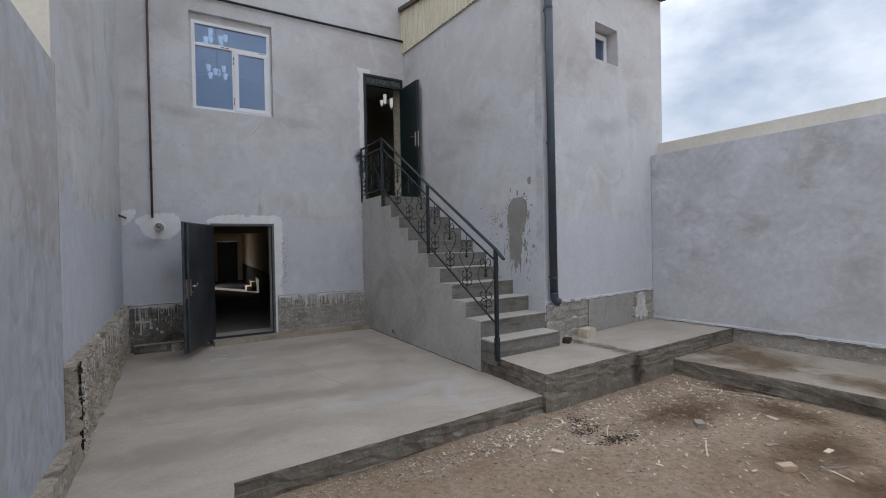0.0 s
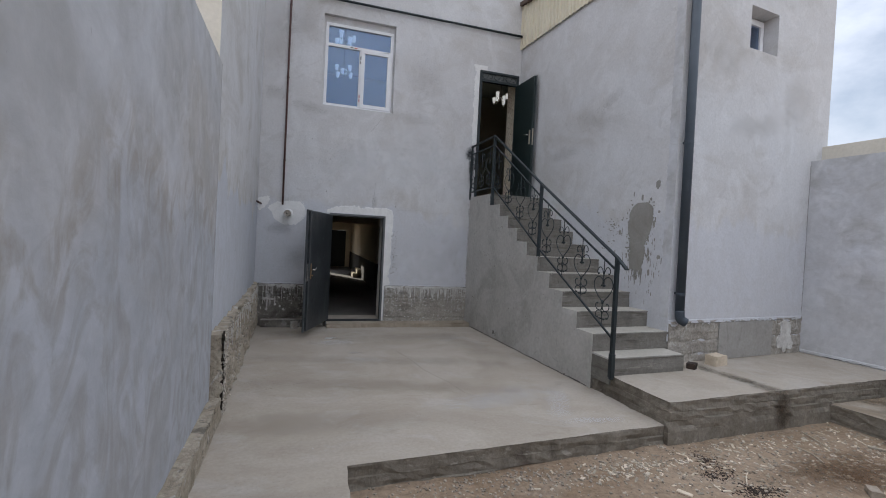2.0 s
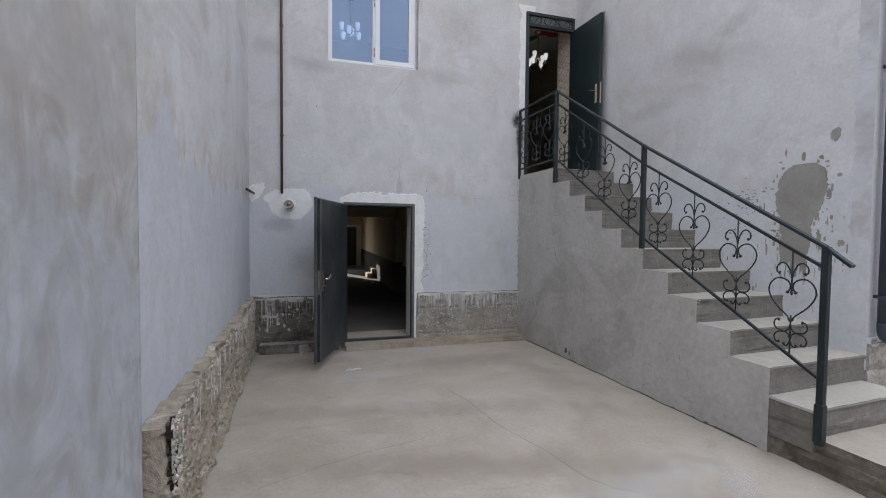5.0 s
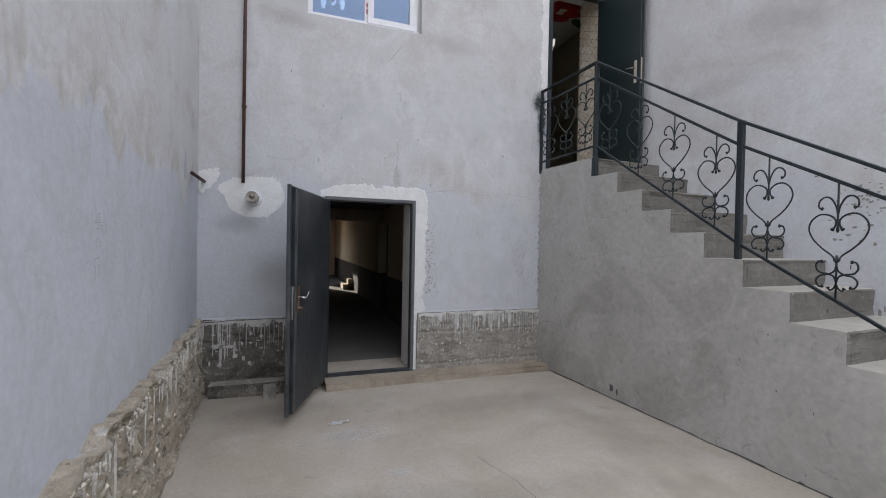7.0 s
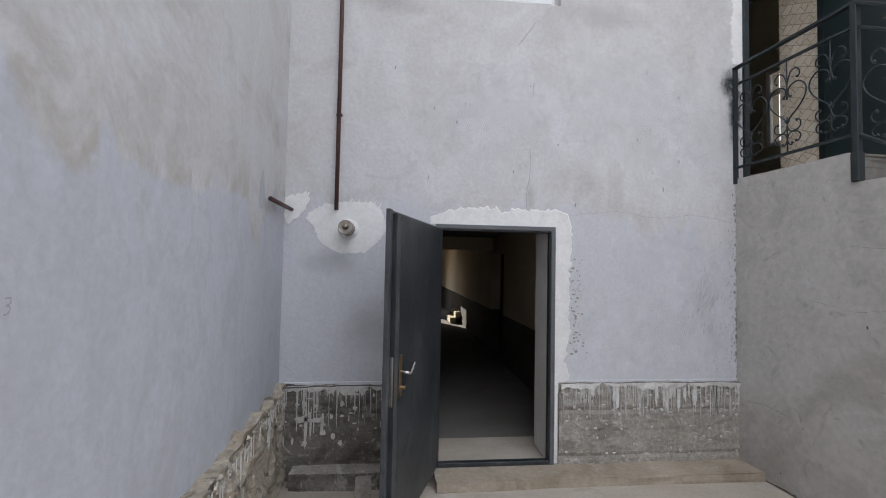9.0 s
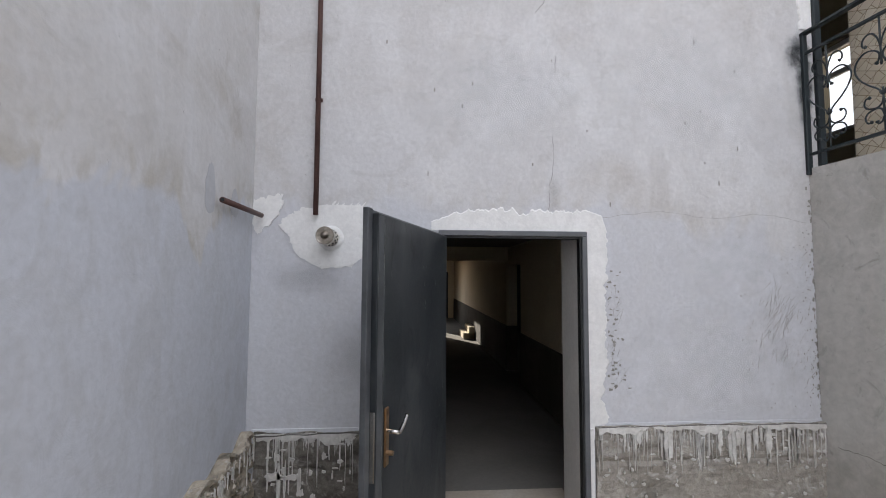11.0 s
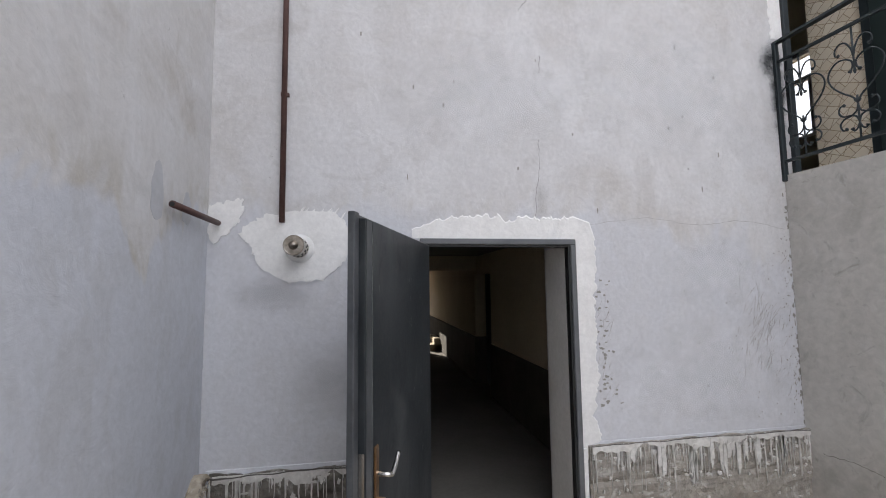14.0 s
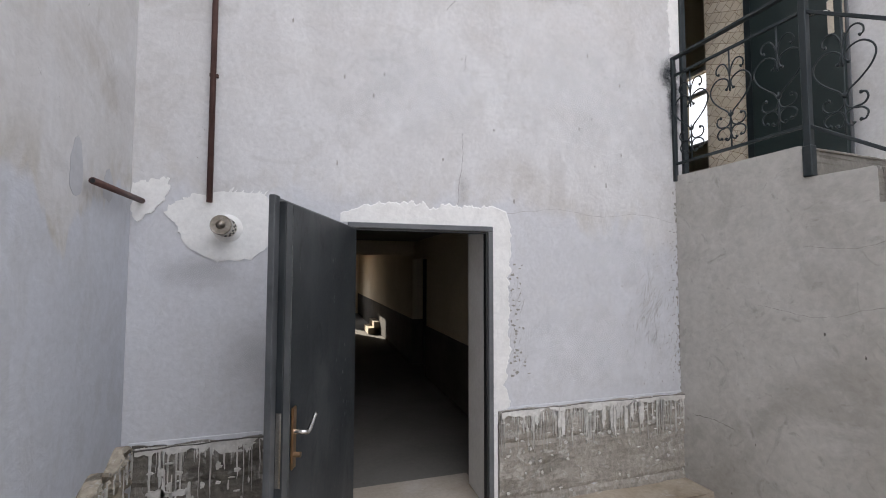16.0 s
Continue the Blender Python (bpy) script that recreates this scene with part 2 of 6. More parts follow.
M_LEFT_PLINTH = surface("rough_side_plinth", (0.30, 0.252, 0.190), (0.45, 0.395, 0.315), big=3.5, fine=26, bump=1.0, depth=0.04,
                        layers=(((0.60, 0.585, 0.555), 4.5, 0.58, 0.68, (1.2, 1.2, 0.7), 0.6, 2.0),
                                ((0.10, 0.09, 0.075), 6.0, 0.56, 0.66, (1, 1, 1.6), 0.75, 1.5),
                                ((0.05, 0.045, 0.038), 22.0, 0.66, 0.72, (1, 1, 1), 0.8)), grain=0.22)
M_CRUMB = surface("plinth_crumb", (0.30, 0.265, 0.215), (0.50, 0.455, 0.39), big=6, fine=40, bump=0.5, grain=0.2, vary=0.5)
M_HOLE = plain("hollow_shade", (0.05, 0.043, 0.035), 0.95, 0.0, 0.1)
M_DRIP = surface("whitewash_drips", (0.50, 0.48, 0.445), (0.72, 0.705, 0.67), big=9, fine=40, bump=0.3, depth=0.004, grain=0.12)
M_CRACK = plain("dark_crack", (0.13, 0.12, 0.11), 0.95, 0.0, 0.1)
M_FAINT = plain("faint_joint", (0.36, 0.345, 0.33), 0.95, 0.0, 0.1)
M_SLAB = surface("cement_screed_floor", (0.405, 0.350, 0.285), (0.475, 0.427, 0.362), big=0.8, fine=35, bump=0.25, depth=0.006,
                 layers=(((0.32, 0.268, 0.21), 0.7, 0.5, 0.66, (0.8, 1.1, 1), 0.45, 0.9),
                         ((0.53, 0.505, 0.475), 1.6, 0.55, 0.72, (1, 1, 1), 0.45),
                         ((0.29, 0.245, 0.195), 5.5, 0.62, 0.74, (0.6, 1.2, 1), 0.45),
                         ((0.70, 0.68, 0.66), 18.0, 0.68, 0.76, (1, 1, 1), 0.4)), grain=0.08, rough=0.8, distort=2.0)
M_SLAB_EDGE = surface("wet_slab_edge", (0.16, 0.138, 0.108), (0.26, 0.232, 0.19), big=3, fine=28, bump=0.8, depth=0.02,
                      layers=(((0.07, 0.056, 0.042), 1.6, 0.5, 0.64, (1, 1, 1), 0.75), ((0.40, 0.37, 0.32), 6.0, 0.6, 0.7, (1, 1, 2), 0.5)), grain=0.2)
M_STAIR_SIDE = surface("grey_stair_render", (0.41, 0.393, 0.362), (0.515, 0.50, 0.47), big=0.8, fine=20, bump=0.35, depth=0.012,
                       layers=(((0.315, 0.297, 0.265), 0.9, 0.5, 0.68, (1, 1, 1.2), 0.6, 1.2),
                               ((0.55, 0.54, 0.52), 1.6, 0.54, 0.70, (1, 1, 1), 0.5, 3.0),
                               ((0.19, 0.178, 0.155), 4.0, 0.60, 0.72, (1, 1, 1), 0.4, 3.0)), grain=0.1)
# upright stair faces take a darker tone than the treads
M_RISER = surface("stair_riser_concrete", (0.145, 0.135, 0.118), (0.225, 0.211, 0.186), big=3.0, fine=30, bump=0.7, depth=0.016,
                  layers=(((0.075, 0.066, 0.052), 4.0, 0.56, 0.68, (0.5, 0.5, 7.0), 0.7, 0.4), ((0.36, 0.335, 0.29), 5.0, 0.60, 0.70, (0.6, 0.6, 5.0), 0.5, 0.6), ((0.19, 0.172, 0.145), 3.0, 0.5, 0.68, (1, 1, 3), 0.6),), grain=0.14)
M_TREAD = surface("pale_stair_tread", (0.40, 0.37, 0.315), (0.49, 0.458, 0.40), big=3.0, fine=35, bump=0.25, depth=0.006,
                  layers=(((0.44, 0.41, 0.35), 4.0, 0.52, 0.7, (1, 1, 1), 0.5),), grain=0.09)
M_DIRT = surface("bare_yard_earth", (0.29, 0.212, 0.144), (0.38, 0.29, 0.21), big=0.5, fine=22, bump=1.0, depth=0.035, rough=0.95,
                 layers=(((0.20, 0.13, 0.078), 0.42, 0.54, 0.68, (1, 1, 1), 0.5, 1.5),
                         ((0.41, 0.335, 0.26), 1.8, 0.55, 0.70, (1, 1, 1), 0.55, 1.0),
                         ((0.20, 0.14, 0.095), 7.0, 0.60, 0.70, (1, 1, 1), 0.5),
                         ((0.56, 0.49, 0.40), 30.0, 0.66, 0.72, (1, 1, 1), 0.6)), grain=0.25, spec=0.12)
M_CHIP = surface("wood_chip", (0.42, 0.35, 0.26), (0.62, 0.55, 0.45), big=6, fine=40, bump=0.2, grain=0.12, vary=0.45)
M_STONE = surface("rubble_stone", (0.31, 0.26, 0.205), (0.43, 0.37, 0.30), big=6, fine=40, bump=0.4, grain=0.14, vary=0.35)
M_ASH = surface("charred_remains", (0.03, 0.024, 0.02), (0.075, 0.05, 0.038), big=8, fine=50, bump=0.5, grain=0.25, vary=0.3)
M_BLOCK = surface("cut_limestone", (0.52, 0.43, 0.32), (0.62, 0.53, 0.41), big=6, fine=40, bump=0.5, grain=0.12)
M_IRON = surface("dark_painted_iron", (0.008, 0.0145, 0.017), (0.014, 0.022, 0.026), big=4, fine=60, rough=0.5, bump=0.1, depth=0.003,
                 layers=(((0.06, 0.065, 0.065), 7, 0.62, 0.74, (1, 1, 1), 0.5),), grain=0.1, spec=0.5)
M_DOOR = surface("slate_grey_door_steel", (0.014, 0.018, 0.021), (0.037, 0.042, 0.046), big=2.2, fine=50, rough=0.48, bump=0.08, depth=0.003,
                 layers=(((0.085, 0.09, 0.092), 3.0, 0.52, 0.74, (1, 1, 0.35), 0.55, 1.5),
                         ((0.005, 0.006, 0.007), 5.0, 0.56, 0.68, (1, 1, 0.5), 0.7, 2.0),
                         ((0.30, 0.30, 0.30), 26.0, 0.69, 0.74, (1, 1, 0.3), 0.6)), grain=0.1, spec=0.5)
M_RIM = surface("worn_grey_rim_paint", (0.04, 0.044, 0.048), (0.085, 0.09, 0.095), big=5, fine=50, rough=0.5, bump=0.1, depth=0.003, grain=0.12, spec=0.5)
M_DOOR_FRAME = surface("grey_door_frame_paint", (0.085, 0.09, 0.095), (0.13, 0.135, 0.14), big=3, fine=50, rough=0.5, bump=0.1, depth=0.003, grain=0.08, spec=0.5)
M_GREEN_DOOR = surface("green_black_door_steel", (0.008, 0.017, 0.0165), (0.014, 0.026, 0.025), big=2, fine=50, rough=0.45, bump=0.05, depth=0.003, grain=0.1, spec=0.5)
M_PIPE_BLUE = surface("blue_grey_drain_steel", (0.035, 0.047, 0.062), (0.055, 0.07, 0.088), big=1.5, fine=40, rough=0.45, bump=0.05, depth=0.003, grain=0.06, spec=0.5)
M_RUST = surface("brown_painted_pipe", (0.075, 0.038, 0.033), (0.11, 0.058, 0.05), big=5, fine=50, rough=0.6, bump=0.1, depth=0.003, grain=0.15)
M_PVC = surface("white_pvc", (0.78, 0.78, 0.79), (0.82, 0.82, 0.83), big=3, fine=30, rough=0.35, bump=0.0, grain=0.02, spec=0.5)
M_TIN = surface("cream_corrugated_steel", (0.66, 0.60, 0.45), (0.73, 0.67, 0.52), big=1.0, fine=20, rough=0.45, bump=0.03, depth=0.003, grain=0.04, spec=0.5)
M_EAVE = surface("brown_eave_board", (0.085, 0.06, 0.048), (0.13, 0.095, 0.075), big=3, fine=30, rough=0.7, grain=0.1)
M_CHROME = plain("polished_steel", (0.62, 0.60, 0.57), 0.22, 1.0)
M_FLUE = surface("bronzed_flue_steel", (0.26, 0.225, 0.185), (0.40, 0.36, 0.31), big=20, fine=60, rough=0.32, metal=1.0, bump=0.0, grain=0.15)
M_BRASS = surface("worn_brass", (0.50, 0.34, 0.20), (0.62, 0.45, 0.30), big=12, fine=60, rough=0.32, metal=1.0, bump=0.0, grain=0.1)
M_FLUE_WHITE = plain("cream_plastic", (0.62, 0.58, 0.50), 0.5)
# near-black that paints the shade inside gaps, slots and the pipe bore
M_BLACK = plain("gap_black", (0.012, 0.012, 0.012), 0.6)
M_LABEL = plain("red_print", (0.45, 0.06, 0.06), 0.5)
M_LABEL2 = plain("dark_print", (0.03, 0.03, 0.04), 0.5)
M_PAPER = plain("white_paper", (0.82, 0.81, 0.79), 0.8)
M_ROOM = surface("interior_wall_paint", (0.34, 0.30, 0.21), (0.40, 0.36, 0.26), big=1.0, fine=25, grain=0.05, bump=0.1)
M_CORR_WALL = surface("corridor_cream_plaster", (0.54, 0.475, 0.36), (0.60, 0.53, 0.41), big=1.0, fine=25, grain=0.06, bump=0.3)
M_DADO = surface("corridor_dark_dado_and_ceiling", (0.055, 0.05, 0.044), (0.085, 0.078, 0.068), big=2.0, fine=25, grain=0.12, bump=0.3)
M_CORR_FLOOR = surface("corridor_cement_floor", (0.15, 0.143, 0.128), (0.20, 0.19, 0.172), big=1.0, fine=30, grain=0.08, bump=0.2)
M_CEIL = surface("ceiling_paint", (0.62, 0.62, 0.56), (0.68, 0.68, 0.62), big=1.0, fine=25, grain=0.03, bump=0.05)
M_FROST = surface("dusty_transom_sheet", (0.085, 0.09, 0.088), (0.14, 0.145, 0.14), big=4, fine=40, rough=0.5, bump=0.0, grain=0.1)
M_RED = plain("painted_red_petal", (0.50, 0.03, 0.03), 0.35)
M_GREEN = plain("painted_green_leaf", (0.03, 0.16, 0.06), 0.35)


def glass_material(name, tint, rough=0.0):
    m = bpy.data.materials.new(name)
    m.use_nodes = True
    b = m.node_tree.nodes["Principled BSDF"]
    b.inputs["Base Color"].default_value = (*tint, 1)
    b.inputs["Roughness"].default_value = rough
    b.inputs["Transmission Weight"].default_value = 1.0
    b.inputs["IOR"].default_value = 1.5
    return m


M_GLASS = glass_material("window_glass", (0.86, 0.90, 0.92))


def sky_tinted_glass(name, tint, mirror):
    """Window glass with the sky's blue reflection put into its tint and gloss."""
    m = glass_material(name, tint)
    nodes, links = m.node_tree.nodes, m.node_tree.links
    g = nodes.new("ShaderNodeBsdfGlossy")
    g.inputs["Color"].default_value = (0.62, 0.76, 1.0, 1)
    g.inputs["Roughness"].default_value = 0.02
    mx = nodes.new("ShaderNodeMixShader")
    mx.inputs["Fac"].default_value = mirror
    links.new(nodes["Principled BSDF"].outputs["BSDF"], mx.inputs[1])
    links.new(g.outputs["BSDF"], mx.inputs[2])
    links.new(mx.outputs["Shader"], nodes["Material Output"].inputs["Surface"])
    return m


M_BLUE_GLASS = sky_tinted_glass("sky_reflection_glass", (0.42, 0.58, 0.80), 0.10)


def lamp_material(name, colour, strength):
    m = bpy.data.materials.new(name)
    m.use_nodes = True
    b = m.node_tree.nodes["Principled BSDF"]
    b.inputs["Base Color"].default_value = (*colour, 1)
    b.inputs["Emission Color"].default_value = (*colour, 1)
    b.inputs["Emission Strength"].default_value = strength
    return m


M_LAMP = lamp_material("lit_lamp_glass", (1.0, 0.98, 0.93), 0.42)


def lattice_paper():
    """Wallpaper with a printed lattice of slanting blocks."""
    m = bpy.data.materials.new("lattice_pattern_wallpaper")
    m.use_nodes = True
    nodes, links = m.node_tree.nodes, m.node_tree.links
    geo = nodes.new("ShaderNodeNewGeometry")
    sep = nodes.new("ShaderNodeSeparateXYZ")
    links.new(geo.outputs["Position"], sep.inputs["Vector"])
    com = nodes.new("ShaderNodeCombineXYZ")
    links.new(sep.outputs["Y"], com.inputs["X"])
    links.new(sep.outputs["Z"], com.inputs["Y"])
    col = None
    for turn, size, paper, ink in ((0.62, 0.16, (0.94, 0.89, 0.80, 1), (0.84, 0.77, 0.66, 1)), (-0.45, 0.19, (0.96, 0.92, 0.86, 1), (0.84, 0.78, 0.69, 1))):
        mp = nodes.new("ShaderNodeMapping")
        mp.inputs["Rotation"].default_value = (0, 0, turn)
        links.new(com.outputs["Vector"], mp.inputs["Vector"])
        br = nodes.new("ShaderNodeTexBrick")
        br.inputs["Color1"].default_value, br.inputs["Color2"].default_value, br.inputs["Mortar"].default_value = paper, ink, (0.52, 0.42, 0.31, 1)
        br.inputs["Scale"].default_value = 1.0
        br.inputs["Mortar Size"].default_value, br.inputs["Mortar Smooth"].default_value = 0.0035, 0.3
        br.inputs["Brick Width"].default_value, br.inputs["Row Height"].default_value = size, size * 0.52
        links.new(mp.outputs["Vector"], br.inputs["Vector"])
        if col is None:
            col = br.outputs["Color"]
        else:
            mx = nodes.new("ShaderNodeMix")
            mx.data_type, mx.blend_type = "RGBA", "MULTIPLY"
            mx.inputs["Factor"].default_value = 1.0
            links.new(col, mx.inputs["A"])
            links.new(br.outputs["Color"], mx.inputs["B"])
            col = mx.outputs["Result"]
    b = nodes["Principled BSDF"]
    links.new(col, b.inputs["Base Color"])
    b.inputs["Roughness"].default_value = 0.65
    return m


M_WALLPAPER = lattice_paper()
M_PAVE = surface("muddy_cement_strip", (0.34, 0.285, 0.22), (0.44, 0.39, 0.325), big=0.9, fine=30, bump=0.3, depth=0.008,
                 layers=(((0.25, 0.19, 0.13), 0.8, 0.50, 0.64, (1, 1, 1), 0.65, 1.5),
                         ((0.50, 0.455, 0.39), 2.0, 0.58, 0.72, (1, 1, 1), 0.45, 1.0)), grain=0.1)
M_DAMP = surface("damp_plaster_stain", (0.44, 0.445, 0.46), (0.48, 0.485, 0.505), big=3, fine=20, bump=0.3, grain=0.06)
M_BRICK = surface("broken_tan_brick", (0.50, 0.37, 0.25), (0.60, 0.46, 0.33), big=8, fine=40, bump=0.4, grain=0.12)
M_LEDGE = surface("worn_brown_ledge", (0.33, 0.275, 0.21), (0.43, 0.37, 0.295), big=1.6, fine=30, bump=0.5, depth=0.01,
                  layers=(((0.22, 0.175, 0.13), 2.0, 0.52, 0.66, (1, 1, 1), 0.6, 1.2),
                          ((0.55, 0.52, 0.48), 5.0, 0.60, 0.70, (1, 1, 1), 0.5)), grain=0.12)
M_PENCIL = plain("pencil_marks", (0.37, 0.37, 0.385), 0.9, 0.0, 0.1)
M_SCRATCH = surface("scuffed_plaster", (0.34, 0.325, 0.31), (0.46, 0.445, 0.43), big=9, fine=40, bump=0.2, grain=0.15)
M_FLECK = surface("scratched_paint", (0.06, 0.063, 0.065), (0.16, 0.165, 0.165), big=9, fine=50, rough=0.6, bump=0.0, grain=0.2)
M_SMOOTH = surface("smooth_cement_panel", (0.30, 0.285, 0.26), (0.37, 0.355, 0.33), big=2.0, fine=25, bump=0.3, depth=0.006,
                   layers=(((0.22, 0.205, 0.18), 4.0, 0.55, 0.70, (1.5, 1.5, 0.6), 0.5, 1.5),), grain=0.1)
M_PALE_BRASS = surface("pale_worn_brass", (0.62, 0.55, 0.44), (0.74, 0.68, 0.58), big=12, fine=60, rough=0.38, metal=0.8, bump=0.0, grain=0.08)


def stain_material(name, colour, amount, rag=9.0, seed=0.0):
    """Overspray, damp or dust that thins out towards its rim: a film over the surface below."""
    m = bpy.data.materials.new(name)
    m.use_nodes = True
    nodes, links = m.node_tree.nodes, m.node_tree.links
    b = nodes["Principled BSDF"]
    b.inputs["Base Color"].default_value = (*colour, 1)
    b.inputs["Roughness"].default_value = 0.9
    b.inputs["Specular IOR Level"].default_value = 0.15
    tc = nodes.new("ShaderNodeTexCoord")
    ctr = nodes.new("ShaderNodeVectorMath")
    ctr.operation = "MULTIPLY_ADD"
    ctr.inputs[1].default_value, ctr.inputs[2].default_value = (2, 0, 2), (-1, 0, -1)
    links.new(tc.outputs["Generated"], ctr.inputs[0])
    ln = nodes.new("ShaderNodeVectorMath")
    ln.operation = "LENGTH"
    links.new(ctr.outputs["Vector"], ln.inputs[0])
    geo = nodes.new("ShaderNodeNewGeometry")
    nz = nodes.new("ShaderNodeTexNoise")
    nz.noise_dimensions = "4D"
    nz.inputs["W"].default_value = seed
    nz.inputs["Scale"].default_value, nz.inputs["Detail"].default_value, nz.inputs["Roughness"].default_value = rag, 6.0, 0.65
    links.new(geo.outputs["Position"], nz.inputs["Vector"])
    add = nodes.new("ShaderNodeMath")
    add.operation = "MULTIPLY_ADD"
    add.inputs[1].default_value = 1.7
    links.new(nz.outputs["Fac"], add.inputs[0])
    links.new(ln.outputs["Value"], add.inputs[2])
    mr = nodes.new("ShaderNodeMapRange")
    mr.interpolation_type = "SMOOTHSTEP"
    mr.inputs["From Min"].default_value, mr.inputs["From Max"].default_value = 0.85, 1.75
    mr.inputs["To Min"].default_value, mr.inputs["To Max"].default_value = amount, 0.0
    links.new(add.outputs[0], mr.inputs["Value"])
    rim = nodes.new("ShaderNodeMapRange")
    rim.inputs["From Min"].default_value, rim.inputs["From Max"].default_value = 0.55, 1.0
    rim.inputs["To Min"].default_value, rim.inputs["To Max"].default_value = 1.0, 0.0
    links.new(ln.outputs["Value"], rim.inputs["Value"])
    mul = nodes.new("ShaderNodeMath")
    mul.operation = "MULTIPLY"
    links.new(mr.outputs["Result"], mul.inputs[0])
    links.new(rim.outputs["Result"], mul.inputs[1])
    links.new(mul.outputs[0], b.inputs["Alpha"])
    return m


# ---- mesh helpers ----
def obox(bm, x0, x1, y0, y1, z0, z1, m=None):
    """Adds a box to bm, in the frame m; returns its vertices."""
    vs = [bm.verts.new((x, y, z)) for x in (x0, x1) for y in (y0, y1) for z in (z0, z1)]
    for f in ((0, 1, 3, 2), (4, 6, 7, 5), (0, 4, 5, 1), (2, 3, 7, 6), (0, 2, 6, 4), (1, 5, 7, 3)):
        bm.faces.new([vs[i] for i in f])
    if m is not None:
        for v in vs:
            v.co = m @ v.co
    return vs


def soften(bm, width, segments=2):
    bmesh.ops.recalc_face_normals(bm, faces=bm.faces)
    bmesh.ops.bevel(bm, geom=list(bm.edges), offset=width, segments=segments, affect="EDGES", clamp_overlap=True)
    return bm


def tube(bm, pts, r, seg=8, cap=True):
    """A round bar along points."""
    pts = [Vector(p) for p in pts]
    rings, up = [], None
    for i, p in enumerate(pts):
        d = (pts[min(i + 1, len(pts) - 1)] - pts[max(i - 1, 0)]).normalized()
        if up is None:
            up = d.orthogonal().normalized()
        side = d.cross(up).normalized()
        up = side.cross(d).normalized()
        rad = r[i] if isinstance(r, (list, tuple)) else r
        rings.append([bm.verts.new(p + rad * (math.cos(a) * up + math.sin(a) * side)) for a in (2 * math.pi * k / seg for k in range(seg))])
    for a, b in zip(rings, rings[1:]):
        for k in range(seg):
            bm.faces.new((a[k], a[(k + 1) % seg], b[(k + 1) % seg], b[k]))
    if cap:
        bm.faces.new(rings[0][::-1])
        bm.faces.new(rings[-1])


def spline(ctrl, n=6):
    """Catmull-Rom points through the controls."""
    c = [Vector(p) for p in ctrl]
    c = [2 * c[0] - c[1]] + c + [2 * c[-1] - c[-2]]
    out = []
    for i in range(1, len(c) - 2):
        for k in range(n):
            t = k / n
            out.append(0.5 * (2 * c[i] + (c[i + 1] - c[i - 1]) * t + (2 * c[i - 1] - 5 * c[i] + 4 * c[i + 1] - c[i + 2]) * t * t
                              + (3 * c[i] - c[i - 1] - 3 * c[i + 1] + c[i + 2]) * t ** 3))
    return out + [c[-2]]


def mesh_of(name, bm, mats, smooth=False):
    bmesh.ops.recalc_face_normals(bm, faces=bm.faces)
    me = bpy.data.meshes.new(name)
    bm.to_mesh(me)
    bm.free()
    for m in (mats if isinstance(mats, (list, tuple)) else [mats]):
        me.materials.append(m)
    if smooth:
        for p in me.polygons:
            p.use_smooth = True
    return me


def part(name, bm, mats, parent, label="", smooth=False):
    ob = new(name, mesh_of(name, bm, mats, smooth))
    ob.parent = parent
    return tagged(ob, label)


def thing(name, label, category, m=None, group="", kind=""):
    ob = new(name)
    ob.empty_display_size = 0.1
    if m is not None:
        ob.matrix_world = m
    return tagged(ob, label, category, group, kind)


def solid(name, bm, mats, label, category, kind="", m=None, smooth=False, group=""):
    ob = new(name, mesh_of(name, bm, mats, smooth))
    if m is not None:
        ob.matrix_world = m
    return tagged(ob, label, category, group, kind)


def wall_panel(bm, x0, x1, z0, z1, t, holes=()):
    """A wall in its own frame: face at y = 0, body to y = t; holes are (x0, x1, z0, z1)."""
    xs = sorted({x0, x1, *(h[0] for h in holes), *(h[1] for h in holes)})
    zs = sorted({z0, z1, *(h[2] for h in holes), *(h[3] for h in holes)})

    def full(i, k):
        if not (0 <= i < len(xs) - 1 and 0 <= k < len(zs) - 1):
            return False
        cx, cz = (xs[i] + xs[i + 1]) / 2, (zs[k] + zs[k + 1]) / 2
        return not any(h[0] < cx < h[1] and h[2] < cz < h[3] for h in holes)

    cache = {}

    def v(x, y, z):
        if (x, y, z) not in cache:
            cache[x, y, z] = bm.verts.new((x, y, z))
        return cache[x, y, z]

    for i in range(len(xs) - 1):
        for k in range(len(zs) - 1):
            if not full(i, k):
                continue
            a, b, c, d = xs[i], xs[i + 1], zs[k], zs[k + 1]
            for y in (0, t):
                bm.faces.new((v(a, y, c), v(b, y, c), v(b, y, d), v(a, y, d)))
            for di, dk, p, q in ((-1, 0, (a, c), (a, d)), (1, 0, (b, c), (b, d)), (0, -1, (a, c), (b, c)), (0, 1, (a, d), (b, d))):
                if not full(i + di, k + dk):
                    bm.faces.new((v(p[0], 0, p[1]), v(q[0], 0, q[1]), v(q[0], t, q[1]), v(p[0], t, p[1])))


